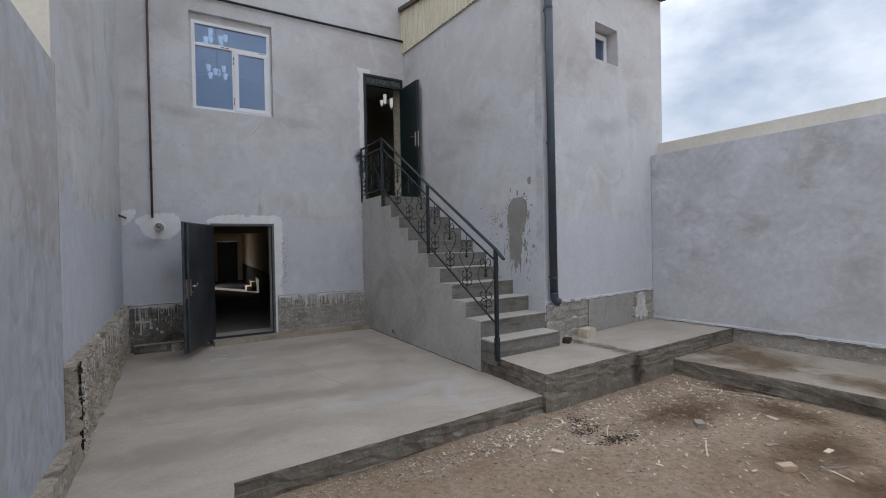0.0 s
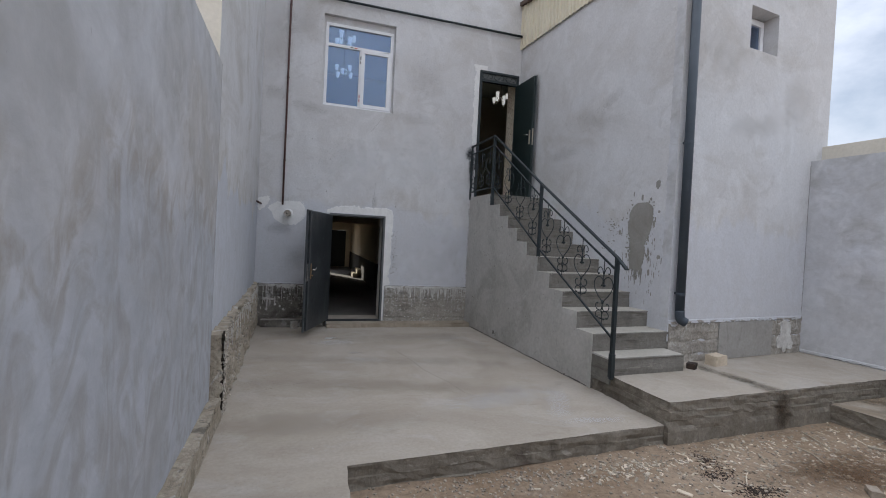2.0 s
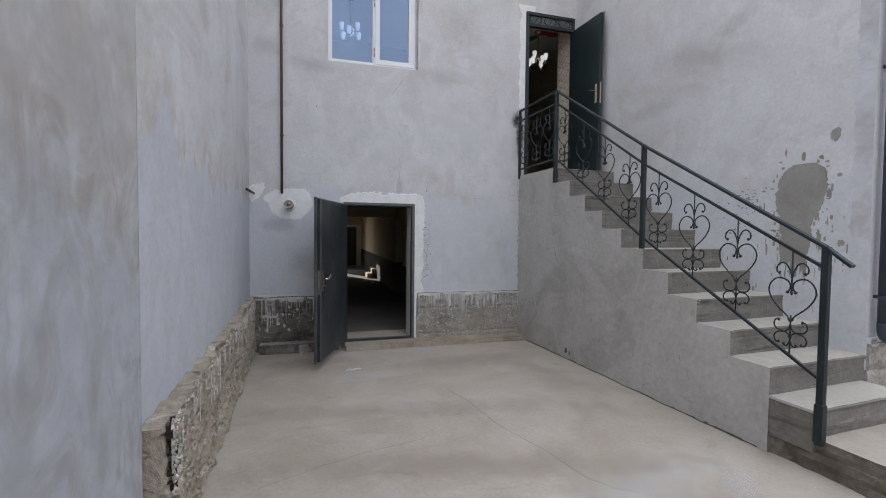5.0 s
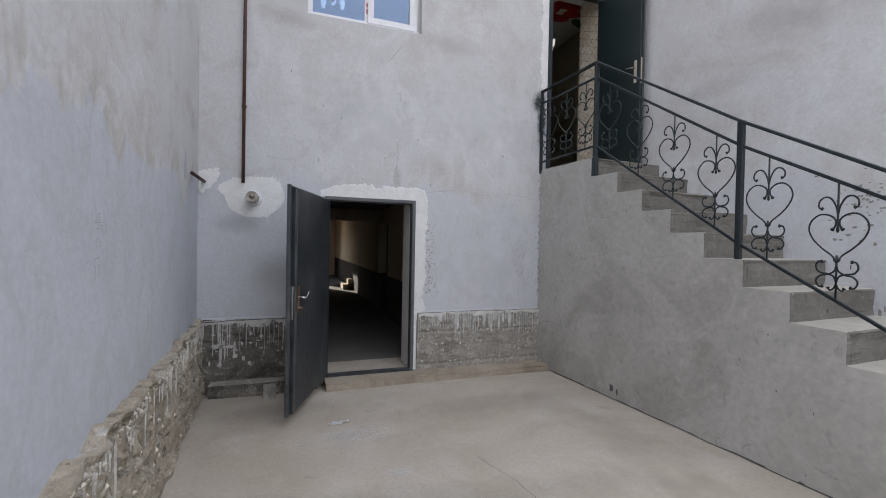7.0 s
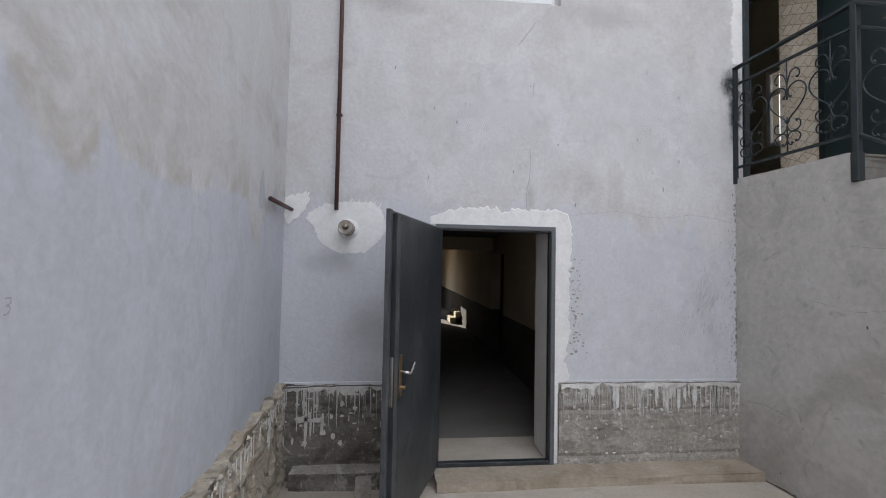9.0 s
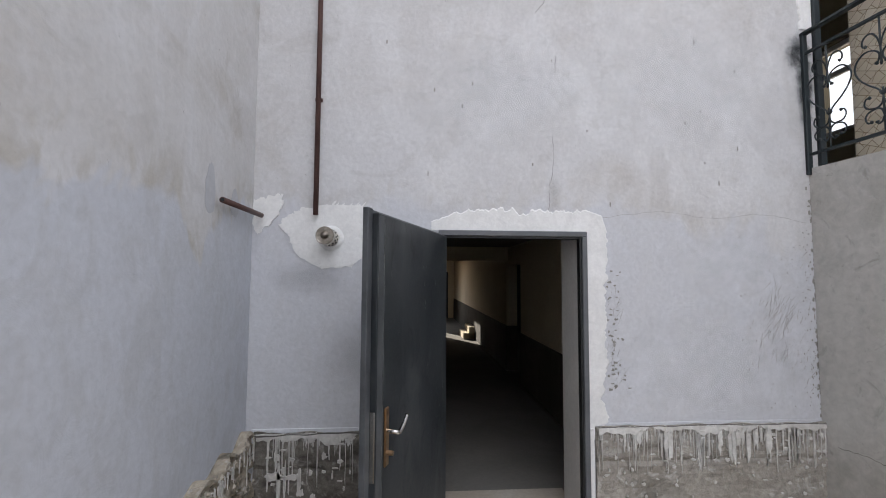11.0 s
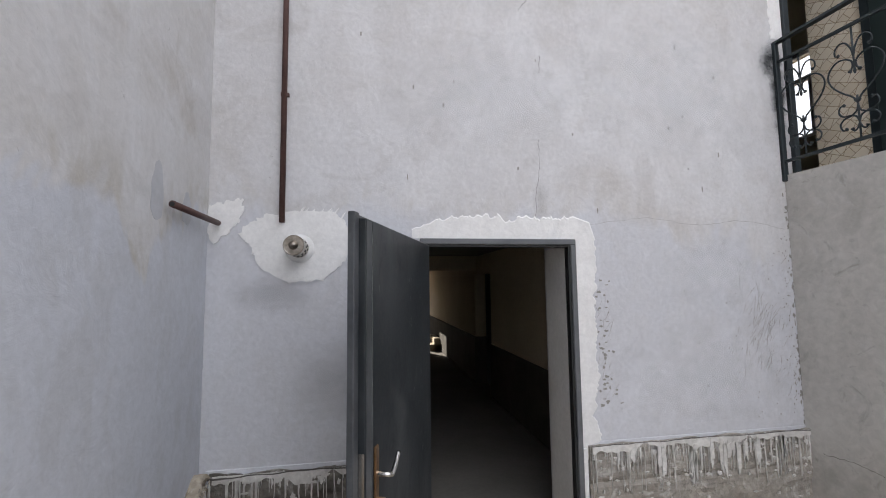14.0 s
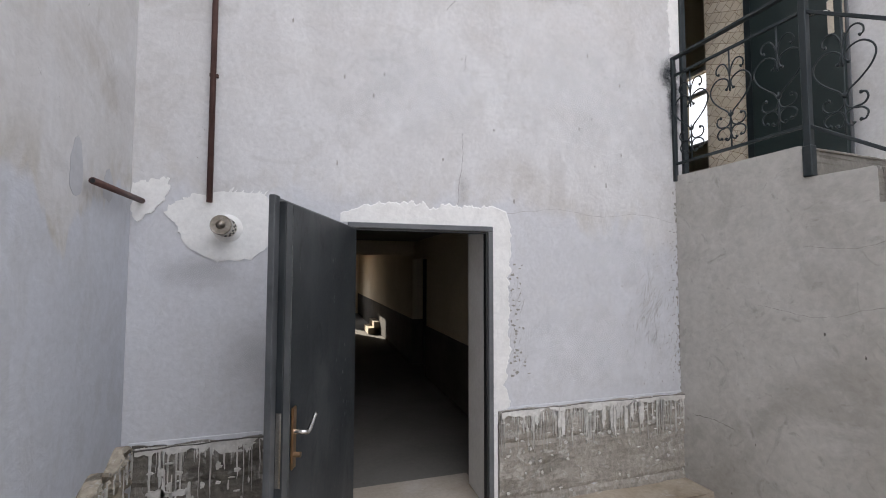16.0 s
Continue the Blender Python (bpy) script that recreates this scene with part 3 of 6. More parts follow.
def rough_panel(bm, x0, x1, z0, z1, t, amp, cell, seed, top_amp=0.0):
    """A lumpy band: face near y = 0, body to y = t, an uneven top edge."""
    nx, nz = max(1, round((x1 - x0) / cell)), max(1, round((z1 - z0) / cell))
    g = []
    for i in range(nx + 1):
        col = []
        for k in range(nz + 1):
            x, z = x0 + (x1 - x0) * i / nx, z0 + (z1 - z0) * k / nz
            n = noise.fractal(Vector((x * 7, z * 9, seed)), 1.0, 2.0, 3)
            n -= 1.1 * max(0.0, 1 - abs((z + 0.015 * noise.noise(Vector((x * 3, seed, 8.0))) - 0.05) % 0.19 - 0.095) / 0.022) - 0.5 * noise.cell(Vector((x * 2.2, (z - 0.05) // 0.19, seed)))
            zz = z + (k / nz) * top_amp * noise.noise(Vector((x * 6, seed, 3.0)))
            col.append(bm.verts.new((x, -amp * n, zz)))
        g.append(col)
    for i in range(nx):
        for k in range(nz):
            bm.faces.new((g[i][k], g[i + 1][k], g[i + 1][k + 1], g[i][k + 1]))
    back = {}
    for i in range(nx + 1):
        back[i, nz] = bm.verts.new((g[i][nz].co.x, t, g[i][nz].co.z))
        back[i, 0] = bm.verts.new((g[i][0].co.x, t, z0))
    for i in range(nx):
        bm.faces.new((g[i][nz], g[i + 1][nz], back[i + 1, nz], back[i, nz]))
        bm.faces.new((g[i][0], g[i + 1][0], back[i + 1, 0], back[i, 0]))
    for i in (0, nx):
        bm.faces.new([g[i][k] for k in range(nz + 1)] + [back[i, nz], back[i, 0]])


def ragged_strip(bm, x0, x1, z, t, down, up, seed, step=0.03):
    """A lip of plaster with a torn lower edge, in the wall's frame: proud of y = 0 by t."""
    n = max(2, round((x1 - x0) / step))
    rows = []
    for i in range(n + 1):
        x = x0 + (x1 - x0) * i / n
        lo = z - down * (0.5 + 0.9 * noise.noise(Vector((x * 5, seed, 0.0))) + 0.45 * noise.noise(Vector((x * 19, seed, 5.0))))
        tt = t * (0.8 + 0.5 * noise.noise(Vector((x * 9, seed, 9.0))))
        rows.append([bm.verts.new(p) for p in ((x, 0.004, lo), (x, -tt, lo + 0.004), (x, -tt * 0.6, z + up * 0.5), (x, 0.004, z + up))])
    for a, b in zip(rows, rows[1:]):
        for k in range(4):
            bm.faces.new((a[k], b[k], b[(k + 1) % 4], a[(k + 1) % 4]))
    bm.faces.new(rows[0])
    bm.faces.new(rows[-1])


def blot(bm, outline, t):
    """A thin daub of plaster: an outline of (x, z) in the wall's frame, proud by t."""
    front = [bm.verts.new((x, -t, z)) for x, z in outline]
    back = [bm.verts.new((x, 0.004, z)) for x, z in outline]
    bm.faces.new(front)
    n = len(outline)
    for i in range(n):
        bm.faces.new((front[i], front[(i + 1) % n], back[(i + 1) % n], back[i]))


def blob_outline(cx, cz, rx, rz, seed, n=90, wob=0.22):
    out = []
    for i in range(n):
        a = 2 * math.pi * i / n
        k = 1 + wob * noise.noise(Vector((math.cos(a) * 1.6, math.sin(a) * 1.6, seed))) + 0.3 * wob * noise.noise(Vector((math.cos(a) * 7, math.sin(a) * 7, seed)))
        e = 3.2 if wob < 0.6 else 2.0
        ca, sa = math.cos(a), math.sin(a)
        q = (abs(ca) ** e + abs(sa) ** e) ** (-1 / e)
        out.append((cx + rx * k * ca * q, cz + rz * k * sa * q))
    return out


def rotz(deg):
    return Matrix.Rotation(radians(deg), 4, "Z")


# ---- the plan ----
FY = 8.65                                                   # face of the main house
FACADE = Matrix.Translation((0, FY, 0))
BLK = Matrix.Translation((4.79, 4.78, 0)) @ rotz(6.17)      # corner of the side block: x along its front, y into its depth
ST = Matrix.Translation((3.635, 4.40, 0)) @ rotz(3.45)       # foot of the stair flank: y up the flight
LEFT = Matrix.Translation((-0.66, FY, 0)) @ rotz(90 + 2.2)    # left wall: x runs towards the house, y into the wall
GROUND_Z = -0.19
LAND_Z, PLAT_Z = 2.565, 0.243
UX0, UX1, UZ1 = 3.455, 4.33, 5.24                            # upper doorway
DX0, DX1, DZ0, DZ1 = 0.60, 1.65, 0.075, 2.115               # lower doorway
WX0, WX1, WZ0, WZ1 = 0.355, 1.69, 4.115, 5.79              # big window

# ---- ground ----
bm = bmesh.new()
xs = [-400, -120, -40, -12, -4] + [0.3 + 0.1 * i for i in range(84)] + [12, 30, 100, 400]
ys = [-400, -120, -40, -12] + [-6 + 0.1 * i for i in range(100)] + [6, 12, 40, 120, 400]
grid = []
for x in xs:
    row = []
    for y in ys:
        z = GROUND_Z
        if 0.2 < x < 8.8 and -6.1 < y < 4.1:
            z += 0.028 * noise.fractal(Vector((x * 0.9, y * 0.9, 0.0)), 1.0, 2.0, 4) + 0.008 * noise.noise(Vector((x * 6, y * 6, 2.0)))
        row.append(bm.verts.new((x, y, z)))
    grid.append(row)
for i in range(len(xs) - 1):
    for k in range(len(ys) - 1):
        bm.faces.new((grid[i][k], grid[i + 1][k], grid[i + 1][k + 1], grid[i][k + 1]))
solid("ground", bm, M_DIRT, "bare brown trodden earth with damp patches", "ground", "structure", smooth=True)


def slab(name, outline, z0, z1, mats, label, wobble=0.012, seed=1.0, step=0.08, m=None, category="floor"):
    """A cast slab: a smooth top, and ragged sides with the second material."""
    pts = []
    for (ax, ay), (bx, by) in zip(outline, outline[1:] + outline[:1]):
        n = max(1, round(math.hypot(bx - ax, by - ay) / step))
        for i in range(n):
            x, y = ax + (bx - ax) * i / n, ay + (by - ay) * i / n
            pts.append((x, y))
    bm = bmesh.new()
    rings = []
    zs = [z0] + [z1 - d for d in (0.30, 0.25, 0.195, 0.185, 0.15, 0.105, 0.095, 0.05, 0.014) if z1 - d > z0 + 0.02] + [z1]
    for j, z in enumerate(zs):
        ring = []
        for x, y in pts:
            w = wobble * (1.0 if j > len(zs) - 3 else 1.5)
            dx = w * noise.noise(Vector((x * 4, y * 4, seed + j * 0.5))) + 0.6 * w * noise.noise(Vector((x * 15, y * 15, seed + j)))
            dy = w * noise.noise(Vector((x * 4, y * 4, seed + 20 + j * 0.8))) + 0.6 * w * noise.noise(Vector((x * 15, y * 15, seed + 20 + j)))
            ring.append(bm.verts.new((x + dx, y + dy, z)))
        rings.append(ring)
    n = len(pts)
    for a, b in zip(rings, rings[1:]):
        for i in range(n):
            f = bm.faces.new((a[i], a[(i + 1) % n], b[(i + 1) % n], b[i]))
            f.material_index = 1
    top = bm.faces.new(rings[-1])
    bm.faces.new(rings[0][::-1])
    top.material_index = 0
    return solid(name, bm, list(mats), label, category, "structure", m=m)


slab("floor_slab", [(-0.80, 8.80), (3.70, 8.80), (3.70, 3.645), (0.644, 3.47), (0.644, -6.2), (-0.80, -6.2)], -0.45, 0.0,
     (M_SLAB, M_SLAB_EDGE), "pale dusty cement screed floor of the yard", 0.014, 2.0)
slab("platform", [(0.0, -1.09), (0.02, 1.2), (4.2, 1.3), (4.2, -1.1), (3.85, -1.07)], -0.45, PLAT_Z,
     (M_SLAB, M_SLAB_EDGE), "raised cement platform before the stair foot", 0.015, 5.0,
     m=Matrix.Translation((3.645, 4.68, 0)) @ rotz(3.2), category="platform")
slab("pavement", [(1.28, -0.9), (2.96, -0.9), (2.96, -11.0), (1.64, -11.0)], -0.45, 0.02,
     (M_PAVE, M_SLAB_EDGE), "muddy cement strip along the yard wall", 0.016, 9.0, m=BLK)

# ---- main house ----
bm = bmesh.new()
wall_panel(bm, -6.0, 4.47, 0.775, 7.4, 0.5, [(DX0, DX1, 0.775, DZ1), (WX0, WX1, WZ0, WZ1), (UX0, UX1, LAND_Z - 0.02, UZ1)])
wall_panel(bm, 4.47, 9.0, -0.4, 7.4, 0.5)
wall_panel(bm, -6.0, DX0, -0.4, 0.775, 0.5)
wall_panel(bm, DX1, 4.47, -0.4, 0.775, 0.5)
wall_panel(bm, DX0, DX1, -0.4, DZ0 - 0.02, 0.5)
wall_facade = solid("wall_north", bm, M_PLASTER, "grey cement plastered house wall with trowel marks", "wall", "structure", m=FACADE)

for nm, a, b, s in (("plinth", -0.60, DX0 + 0.0, 1.0), ("plinth", DX1 + 0.045, 3.46, 4.0)):
    bm = bmesh.new()
    rough_panel(bm, a, b, -0.1, 0.765, 0.02, 0.012, 0.03, s, 0.02)
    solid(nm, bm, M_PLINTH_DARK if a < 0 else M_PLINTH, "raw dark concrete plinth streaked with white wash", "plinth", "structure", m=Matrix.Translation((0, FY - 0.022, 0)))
bm = bmesh.new()
ragged_strip(bm, -0.62, DX0 - 0.02, 0.782, 0.020, 0.075, 0.006, 2.0, 0.01)
ragged_strip(bm, DX1 + 0.05, 3.44, 0.780, 0.009, 0.045, 0.004, 6.0, 0.01)
solid("plaster_lip", bm, M_PLASTER, "torn lower edge of the wall plaster", "trim", "structure", m=FACADE)

# low ledge at the foot of the house wall
slab("ledge", [(0.62, 8.36), (2.0, 8.39), (3.6, 8.37), (3.6, 8.64), (0.62, 8.64)], -0.05, 0.075, (M_LEDGE, M_LEDGE),
     "low worn cement ledge below the house door", 0.010, 14.0, step=0.05, category="ledge")

slab("ledge", [(-0.52, 8.47), (0.0, 8.45), (0.57, 8.48), (0.57, 8.62), (-0.52, 8.62)], -0.05, 0.13, (M_PLINTH, M_PLINTH_DARK),
     "low lumpy cement ledge at the dark plinth", 0.014, 17.0, step=0.04, category="ledge")

# house roof behind the eaves, out of view: added to shade the yard
bm = bmesh.new()
prof = [(FY - 0.05, 7.40), (FY + 5.0, 10.6), (FY + 10.0, 7.4)]
vs = [[bm.verts.new((x, y, z)) for y, z in prof] for x in (-6.2, 9.2)]
bm.faces.new((vs[0][0], vs[1][0], vs[1][1], vs[0][1]))
bm.faces.new((vs[0][1], vs[1][1], vs[1][2], vs[0][2]))
bm.faces.new(vs[0])
bm.faces.new(vs[1])
bm.faces.new((vs[0][0], vs[0][2], vs[1][2], vs[1][0]))
solid("roof", bm, M_EAVE, "unseen pitched roof added to shade the yard", "roof", "structure")

# ---- lower corridor ----
CX0, CX1, CY1, CZ0, CZ1 = 0.45, 2.20, 24.0, 0.055, 2.62
bm = bmesh.new()
obox(bm, CX0 - 0.2, CX1 + 1.5, FY + 0.01, CY1 + 0.4, -0.3, CZ0)
solid("corridor_floor", bm, M_CORR_FLOOR, "grey cement floor of the long corridor", "floor", "structure")
# near-black colour puts the corridor's gloom into the ceiling
bm = bmesh.new()
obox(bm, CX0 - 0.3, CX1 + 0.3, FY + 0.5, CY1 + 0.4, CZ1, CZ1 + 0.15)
solid("corridor_ceiling", bm, M_DADO, "corridor ceiling in a gloom-dark colour", "ceiling", "structure")
bm = bmesh.new()
obox(bm, CX0, CX1, 13.6, 14.0, 2.10, CZ1)
solid("beam", bm, M_CORR_WALL, "plastered ceiling beam across the corridor", "beam", "structure")
NY0, NY1 = 12.68, 13.72
bm = bmesh.new()
for a, b in ((FY + 0.5, NY0), (NY1, CY1)):
    obox(bm, CX1, CX1 + 0.3, a, b, 0.885, CZ1)
obox(bm, CX1, CX1 + 0.3, NY0, NY1, 2.02, CZ1)
solid("corridor_wall_right", bm, M_CORR_WALL, "cream plastered corridor wall", "wall", "structure")
bm = bmesh.new()
for a, b in ((FY + 0.5, NY0), (NY1, CY1)):
    obox(bm, CX1 - 0.02, CX1 + 0.3, a, b, CZ0, 0.885)
solid("dado", bm, M_DADO, "dark cement dado along the corridor wall", "dado", "structure")
bm = bmesh.new()
obox(bm, CX1 + 0.20, CX1 + 0.30, NY0, NY1, CZ0, 2.02)
solid("door_3", bm, M_IRON, "closed dark side door in the corridor", "door", "structure")
OY0, OY1 = 20.0, 21.35
bm = bmesh.new()
obox(bm, CX0 - 0.15, CX0, FY + 0.5, OY0, CZ0, CZ1)
obox(bm, CX0 - 0.15, CX0, OY1, CY1 + 0.2, CZ0, CZ1)
obox(bm, CX0 - 0.15, CX0, OY0, OY1, 2.25, CZ1)
solid("corridor_wall_left", bm, M_CORR_WALL, "cream plastered corridor wall with an open doorway", "wall", "structure")
bm = bmesh.new()
wall_panel(bm, CX0, CX1 + 0.3, CZ0, CZ1, 0.2, [(1.05, 1.95, CZ0 + 0.001, 2.0)])
solid("corridor_wall_end", bm, M_CORR_WALL, "cream end wall of the corridor", "wall", "structure", m=Matrix.Translation((0, CY1, 0)))
d2 = thing("door_2", "closed dark steel door at the corridor end", "door", Matrix.Translation((1.05, CY1 + 0.06, CZ0)), kind="structure")
bm = bmesh.new()
obox(bm, 0.0, 0.9, 0.0, 0.05, 0.0, 1.94)
part("leaf", soften(bm, 0.006), M_IRON, d2)
st2 = thing("corridor_step", "two small cement steps at the corridor side", "steps", Matrix.Translation((CX1 - 0.02, 17.75, CZ0)), kind="structure")
for k in range(2):
    bm = bmesh.new()
    obox(bm, -0.32 + 0.16 * k, 0.0, 0.0, 1.0, 0.0, 0.17 * (k + 1))
    part("step", soften(bm, 0.01), M_CORR_WALL, st2)

# ---- upper room ----
RZ0, RZ1, RX0, RX1, RY1 = LAND_Z - 0.02, 6.35, -0.7, 6.2, 13.2
bm = bmesh.new()
obox(bm, RX0 - 0.3, RX1 + 0.3, FY + 0.5, RY1 + 0.3, RZ0 - 0.2, RZ0)
solid("upper_floor", bm, M_CORR_FLOOR, "floor of the upper room", "floor", "structure")
bm = bmesh.new()
obox(bm, RX0 - 0.3, RX1 + 0.3, FY + 0.5, RY1 + 0.3, RZ1, RZ1 + 0.15)
solid("upper_ceiling", bm, M_CEIL, "pale ceiling of the upper room", "ceiling", "structure")
bm = bmesh.new()
obox(bm, RX0 - 0.3, RX1 + 0.3, RY1, RY1 + 0.3, RZ0, RZ1)
solid("upper_wall_back", bm, M_ROOM, "dim ochre back wall of the upper room", "wall", "structure")
bm = bmesh.new()
obox(bm, RX0 - 0.3, RX0, FY + 0.5, RY1, RZ0, RZ1)
solid("upper_wall_side", bm, M_ROOM, "dim ochre side wall of the upper room", "wall", "structure")
SY0, SY1, SZ0, SZ1 = 10.05, 11.4, 3.78, 5.05
SIDE = Matrix.Translation((RX1, 0, 0)) @ rotz(90)            # x runs along +y, y to -x
bm = bmesh.new()
wall_panel(bm, FY + 0.5, RY1, RZ0, RZ1, -0.3, [(SY0, SY1, SZ0, SZ1)])
solid("upper_wall_window", bm, M_ROOM, "dim ochre wall around a window", "wall", "structure", m=SIDE)
bm = bmesh.new()
obox(bm, 0.0, 0.006, 0.0, 0.43, 0.0, UZ1 - LAND_Z - 0.03)
solid("wallpaper_reveal", bm, M_WALLPAPER, "door reveal papered with a pale slanting lattice print", "wallpaper", "structure", m=Matrix.Translation((UX1 - 0.008, FY + 0.065, LAND_Z)))


def pvc_window(name, label, w, h, m, mull=None, transom=None, glass=M_BLUE_GLASS, sash=True, frame_w=0.055):
    """A plastic window: outer frame, bars, panes; x across, y into the wall."""
    th = thing(name, label, "window", m, kind="structure")
    bm = bmesh.new()
    f = frame_w
    for a in ((0, w, 0, f), (0, w, h - f, h), (0, f, f, h - f), (w - f, w, f, h - f)):
        obox(bm, a[0], a[1], 0.0, 0.06, a[2], a[3])
    part("window_frame", soften(bm, 0.004, 1), M_PVC, th)
    panes = []
    top = transom if transom else h - f
    if transom:
        bm = bmesh.new()
        obox(bm, f, w - f, 0.002, 0.058, transom, transom + f)
        part("transom", soften(bm, 0.004, 1), M_PVC, th)
        panes.append((f, w - f, transom + f, h - f, 0.03))
    if mull:
        bm = bmesh.new()
        obox(bm, mull - f / 2, mull + f / 2, 0.002, 0.058, f, top)
        part("mullion", soften(bm, 0.004, 1), M_PVC, th)
        panes.append((f, mull - f / 2, f, top, 0.03))
        x0, x1 = mull + f / 2, w - f
    else:
        x0, x1 = f, w - f
    if sash:
        s = 0.05
        bm = bmesh.new()
        for a in ((x0 - 0.02, x1 + 0.02, f - 0.02, f + s), (x0 - 0.02, x1 + 0.02, top - s, top + 0.02), (x0 - 0.02, x0 + s, f + s, top - s), (x1 - s, x1 + 0.02, f + s, top - s)):
            obox(bm, a[0], a[1], -0.018, 0.05, a[2], a[3])
        part("sash", soften(bm, 0.004, 1), M_PVC, th)
        panes.append((x0 + s, x1 - s, f + s, top - s, 0.01))
    else:
        panes.append((x0, x1, f, top, 0.03))
    for a in panes:
        bm = bmesh.new()
        obox(bm, a[0], a[1], a[4], a[4] + 0.006, a[2], a[3])
        p = part("pane", bm, glass, th)
        p.visible_shadow = False
    return th


win = pvc_window("window_1", "white plastic casement window, sky reflection tinted into its panes", 1.275, 1.55,
                 Matrix.Translation((0.385, FY + 0.075, 4.125)), mull=0.66, transom=1.12)
bm = bmesh.new()
wall_panel(bm, WX0 + 0.001, WX1 - 0.001, WZ0 + 0.001, WZ1 - 0.001, 0.05, [(0.387, 1.658, 4.127, 5.673)])
solid("window_filler", bm, M_PLASTER, "rough mortar round the window frame", "trim", "structure", m=Matrix.Translation((0, FY + 0.082, 0)))
for x, z, w, h in ((0.46, 1.14, 0.05, 0.016), (0.53, 1.14, 0.06, 0.016), (1.08, 1.14, 0.06, 0.016), (1.15, 1.14, 0.05, 0.016), (0.652, 0.95, 0.016, 0.06), (0.652, 0.87, 0.016, 0.05), (0.652, 0.14, 0.016, 0.06), (0.652, 0.22, 0.016, 0.05)):
    bm = bmesh.new()
    obox(bm, x, x + w, -0.0022, 0.004, z, z + h)
    part("film_print", bm, M_LABEL if int(x * 100 + z * 100) % 2 else M_LABEL2, win, "printed protective film")
bm = bmesh.new()
obox(bm, -0.012, 1.287, -0.05, 0.0, -0.008, 0.006)
part("window_sill", soften(bm, 0.003, 1), M_PVC, win)
pvc_window("window_2", "white plastic window of the upper room", SY1 - SY0, SZ1 - SZ0, Matrix.Translation((RX1 + 0.12, SY0, SZ0)) @ rotz(90),
           mull=0.66, transom=0.83, glass=M_GLASS, sash=False, frame_w=0.07)


def chandelier(name, m, lamps=6):
    th = thing(name, "lit chandelier with clustered white glass shades", "chandelier", m, group="chandeliers of the upper room")
    bm = bmesh.new()
    tube(bm, [(0, 0, 0.62), (0, 0, 0.0)], 0.012)
    part("rod", bm, M_CHROME, th)
    bm = bmesh.new()
    tube(bm, [(0, 0, 0.62), (0, 0, 0.6), (0, 0, 0.57)], [0.07, 0.065, 0.02], 16)
    part("canopy", bm, M_CHROME, th)
    bm = bmesh.new()
    bmesh.ops.create_uvsphere(bm, u_segments=16, v_segments=10, radius=0.05)
    part("hub", bm, M_CHROME, th, smooth=True)
    for k in range(lamps):
        a = 2 * math.pi * (k + 0.3) / lamps
        r, dz = 0.18, 0.04 if k % 2 else -0.07
        bm = bmesh.new()
        tube(bm, spline([(0, 0, 0), (0.5 * r * math.cos(a), 0.5 * r * math.sin(a), -0.06 + dz), (r * math.cos(a), r * math.sin(a), dz)]), 0.008)
        part("arm", bm, M_CHROME, th)
        bm = bmesh.new()
        c = Vector((r * math.cos(a), r * math.sin(a), dz))
        tube(bm, [c + Vector((0, 0, z)) for z in (0.07, 0.05, 0.0, -0.05, -0.07)], [0.048, 0.046, 0.042, 0.034, 0.014], 14)
        part("shade", bm, M_LAMP, th, smooth=True)
        bm = bmesh.new()
        tube(bm, [c + Vector((0, 0, -0.07)), c + Vector((0, 0, -0.13))], [0.012, 0.004], 8)
        part("drop", bm, M_GLASS, th)
    return th


chandelier("chandelier", Matrix.Translation((0.85, 11.2, 5.72)))
chandelier("chandelier", Matrix.Translation((0.80, 9.95, 5.93)) @ rotz(40))
chandelier("chandelier", Matrix.Translation((5.12, 11.4, 5.74)) @ rotz(20))
# painted flower on the ceiling
fl = thing("ceiling_flower", "red and green flower painted on the ceiling", "decoration", Matrix.Translation((5.35, 11.15, RZ1 - 0.006)))
for k in range(6):
    a = k * math.pi / 3
    bm = bmesh.new()
    bmesh.ops.create_circle(bm, cap_ends=True, segments=20, radius=0.2, matrix=Matrix.Translation((0.26 * math.cos(a), 0.26 * math.sin(a), 0.0)) @ Matrix.Diagonal((1.0, 0.7, 1.0, 1.0)))
    part("petal", bm, M_RED, fl)
for k in range(4):
    a = 0.4 + k * math.pi / 2
    bm = bmesh.new()
    bmesh.ops.create_circle(bm, cap_ends=True, segments=20, radius=0.26, matrix=Matrix.Translation((0.68 * math.cos(a), 0.68 * math.sin(a), 0.0)) @ rotz(math.degrees(a)) @ Matrix.Diagonal((1.0, 0.4, 1.0, 1.0)))
    part("leaf", bm, M_GREEN, fl)

# ---- side block ----
bm = bmesh.new()
SW = (1.285, 1.90, 4.615, 5.21)
wall_panel(bm, 0.0, 3.30, 0.83, 6.13, 0.3, [SW])
wall_panel(bm, 0.0, 3.30, -0.4, 0.83, 0.3)
solid("wall_block_front", bm, M_PLASTER, "grey plastered front of the side block", "wall", "structure", m=BLK)
bm = bmesh.new()
vs = obox(bm, 0.0, 0.30, 0.3, 3.98, -0.4, 5.88)
solid("wall_block_side", bm, M_PLASTER, "grey plastered side wall beside the stair", "wall", "structure", m=BLK)
bm = bmesh.new()
obox(bm, 3.0, 3.30, 0.3, 3.98, -0.4, 6.13)
obox(bm, 0.3, 3.0, 0.3, 3.98, 5.9, 6.0)
solid("wall_block_east", bm, M_PLASTER, "far side and ceiling slab of the block", "wall", "structure", m=BLK)
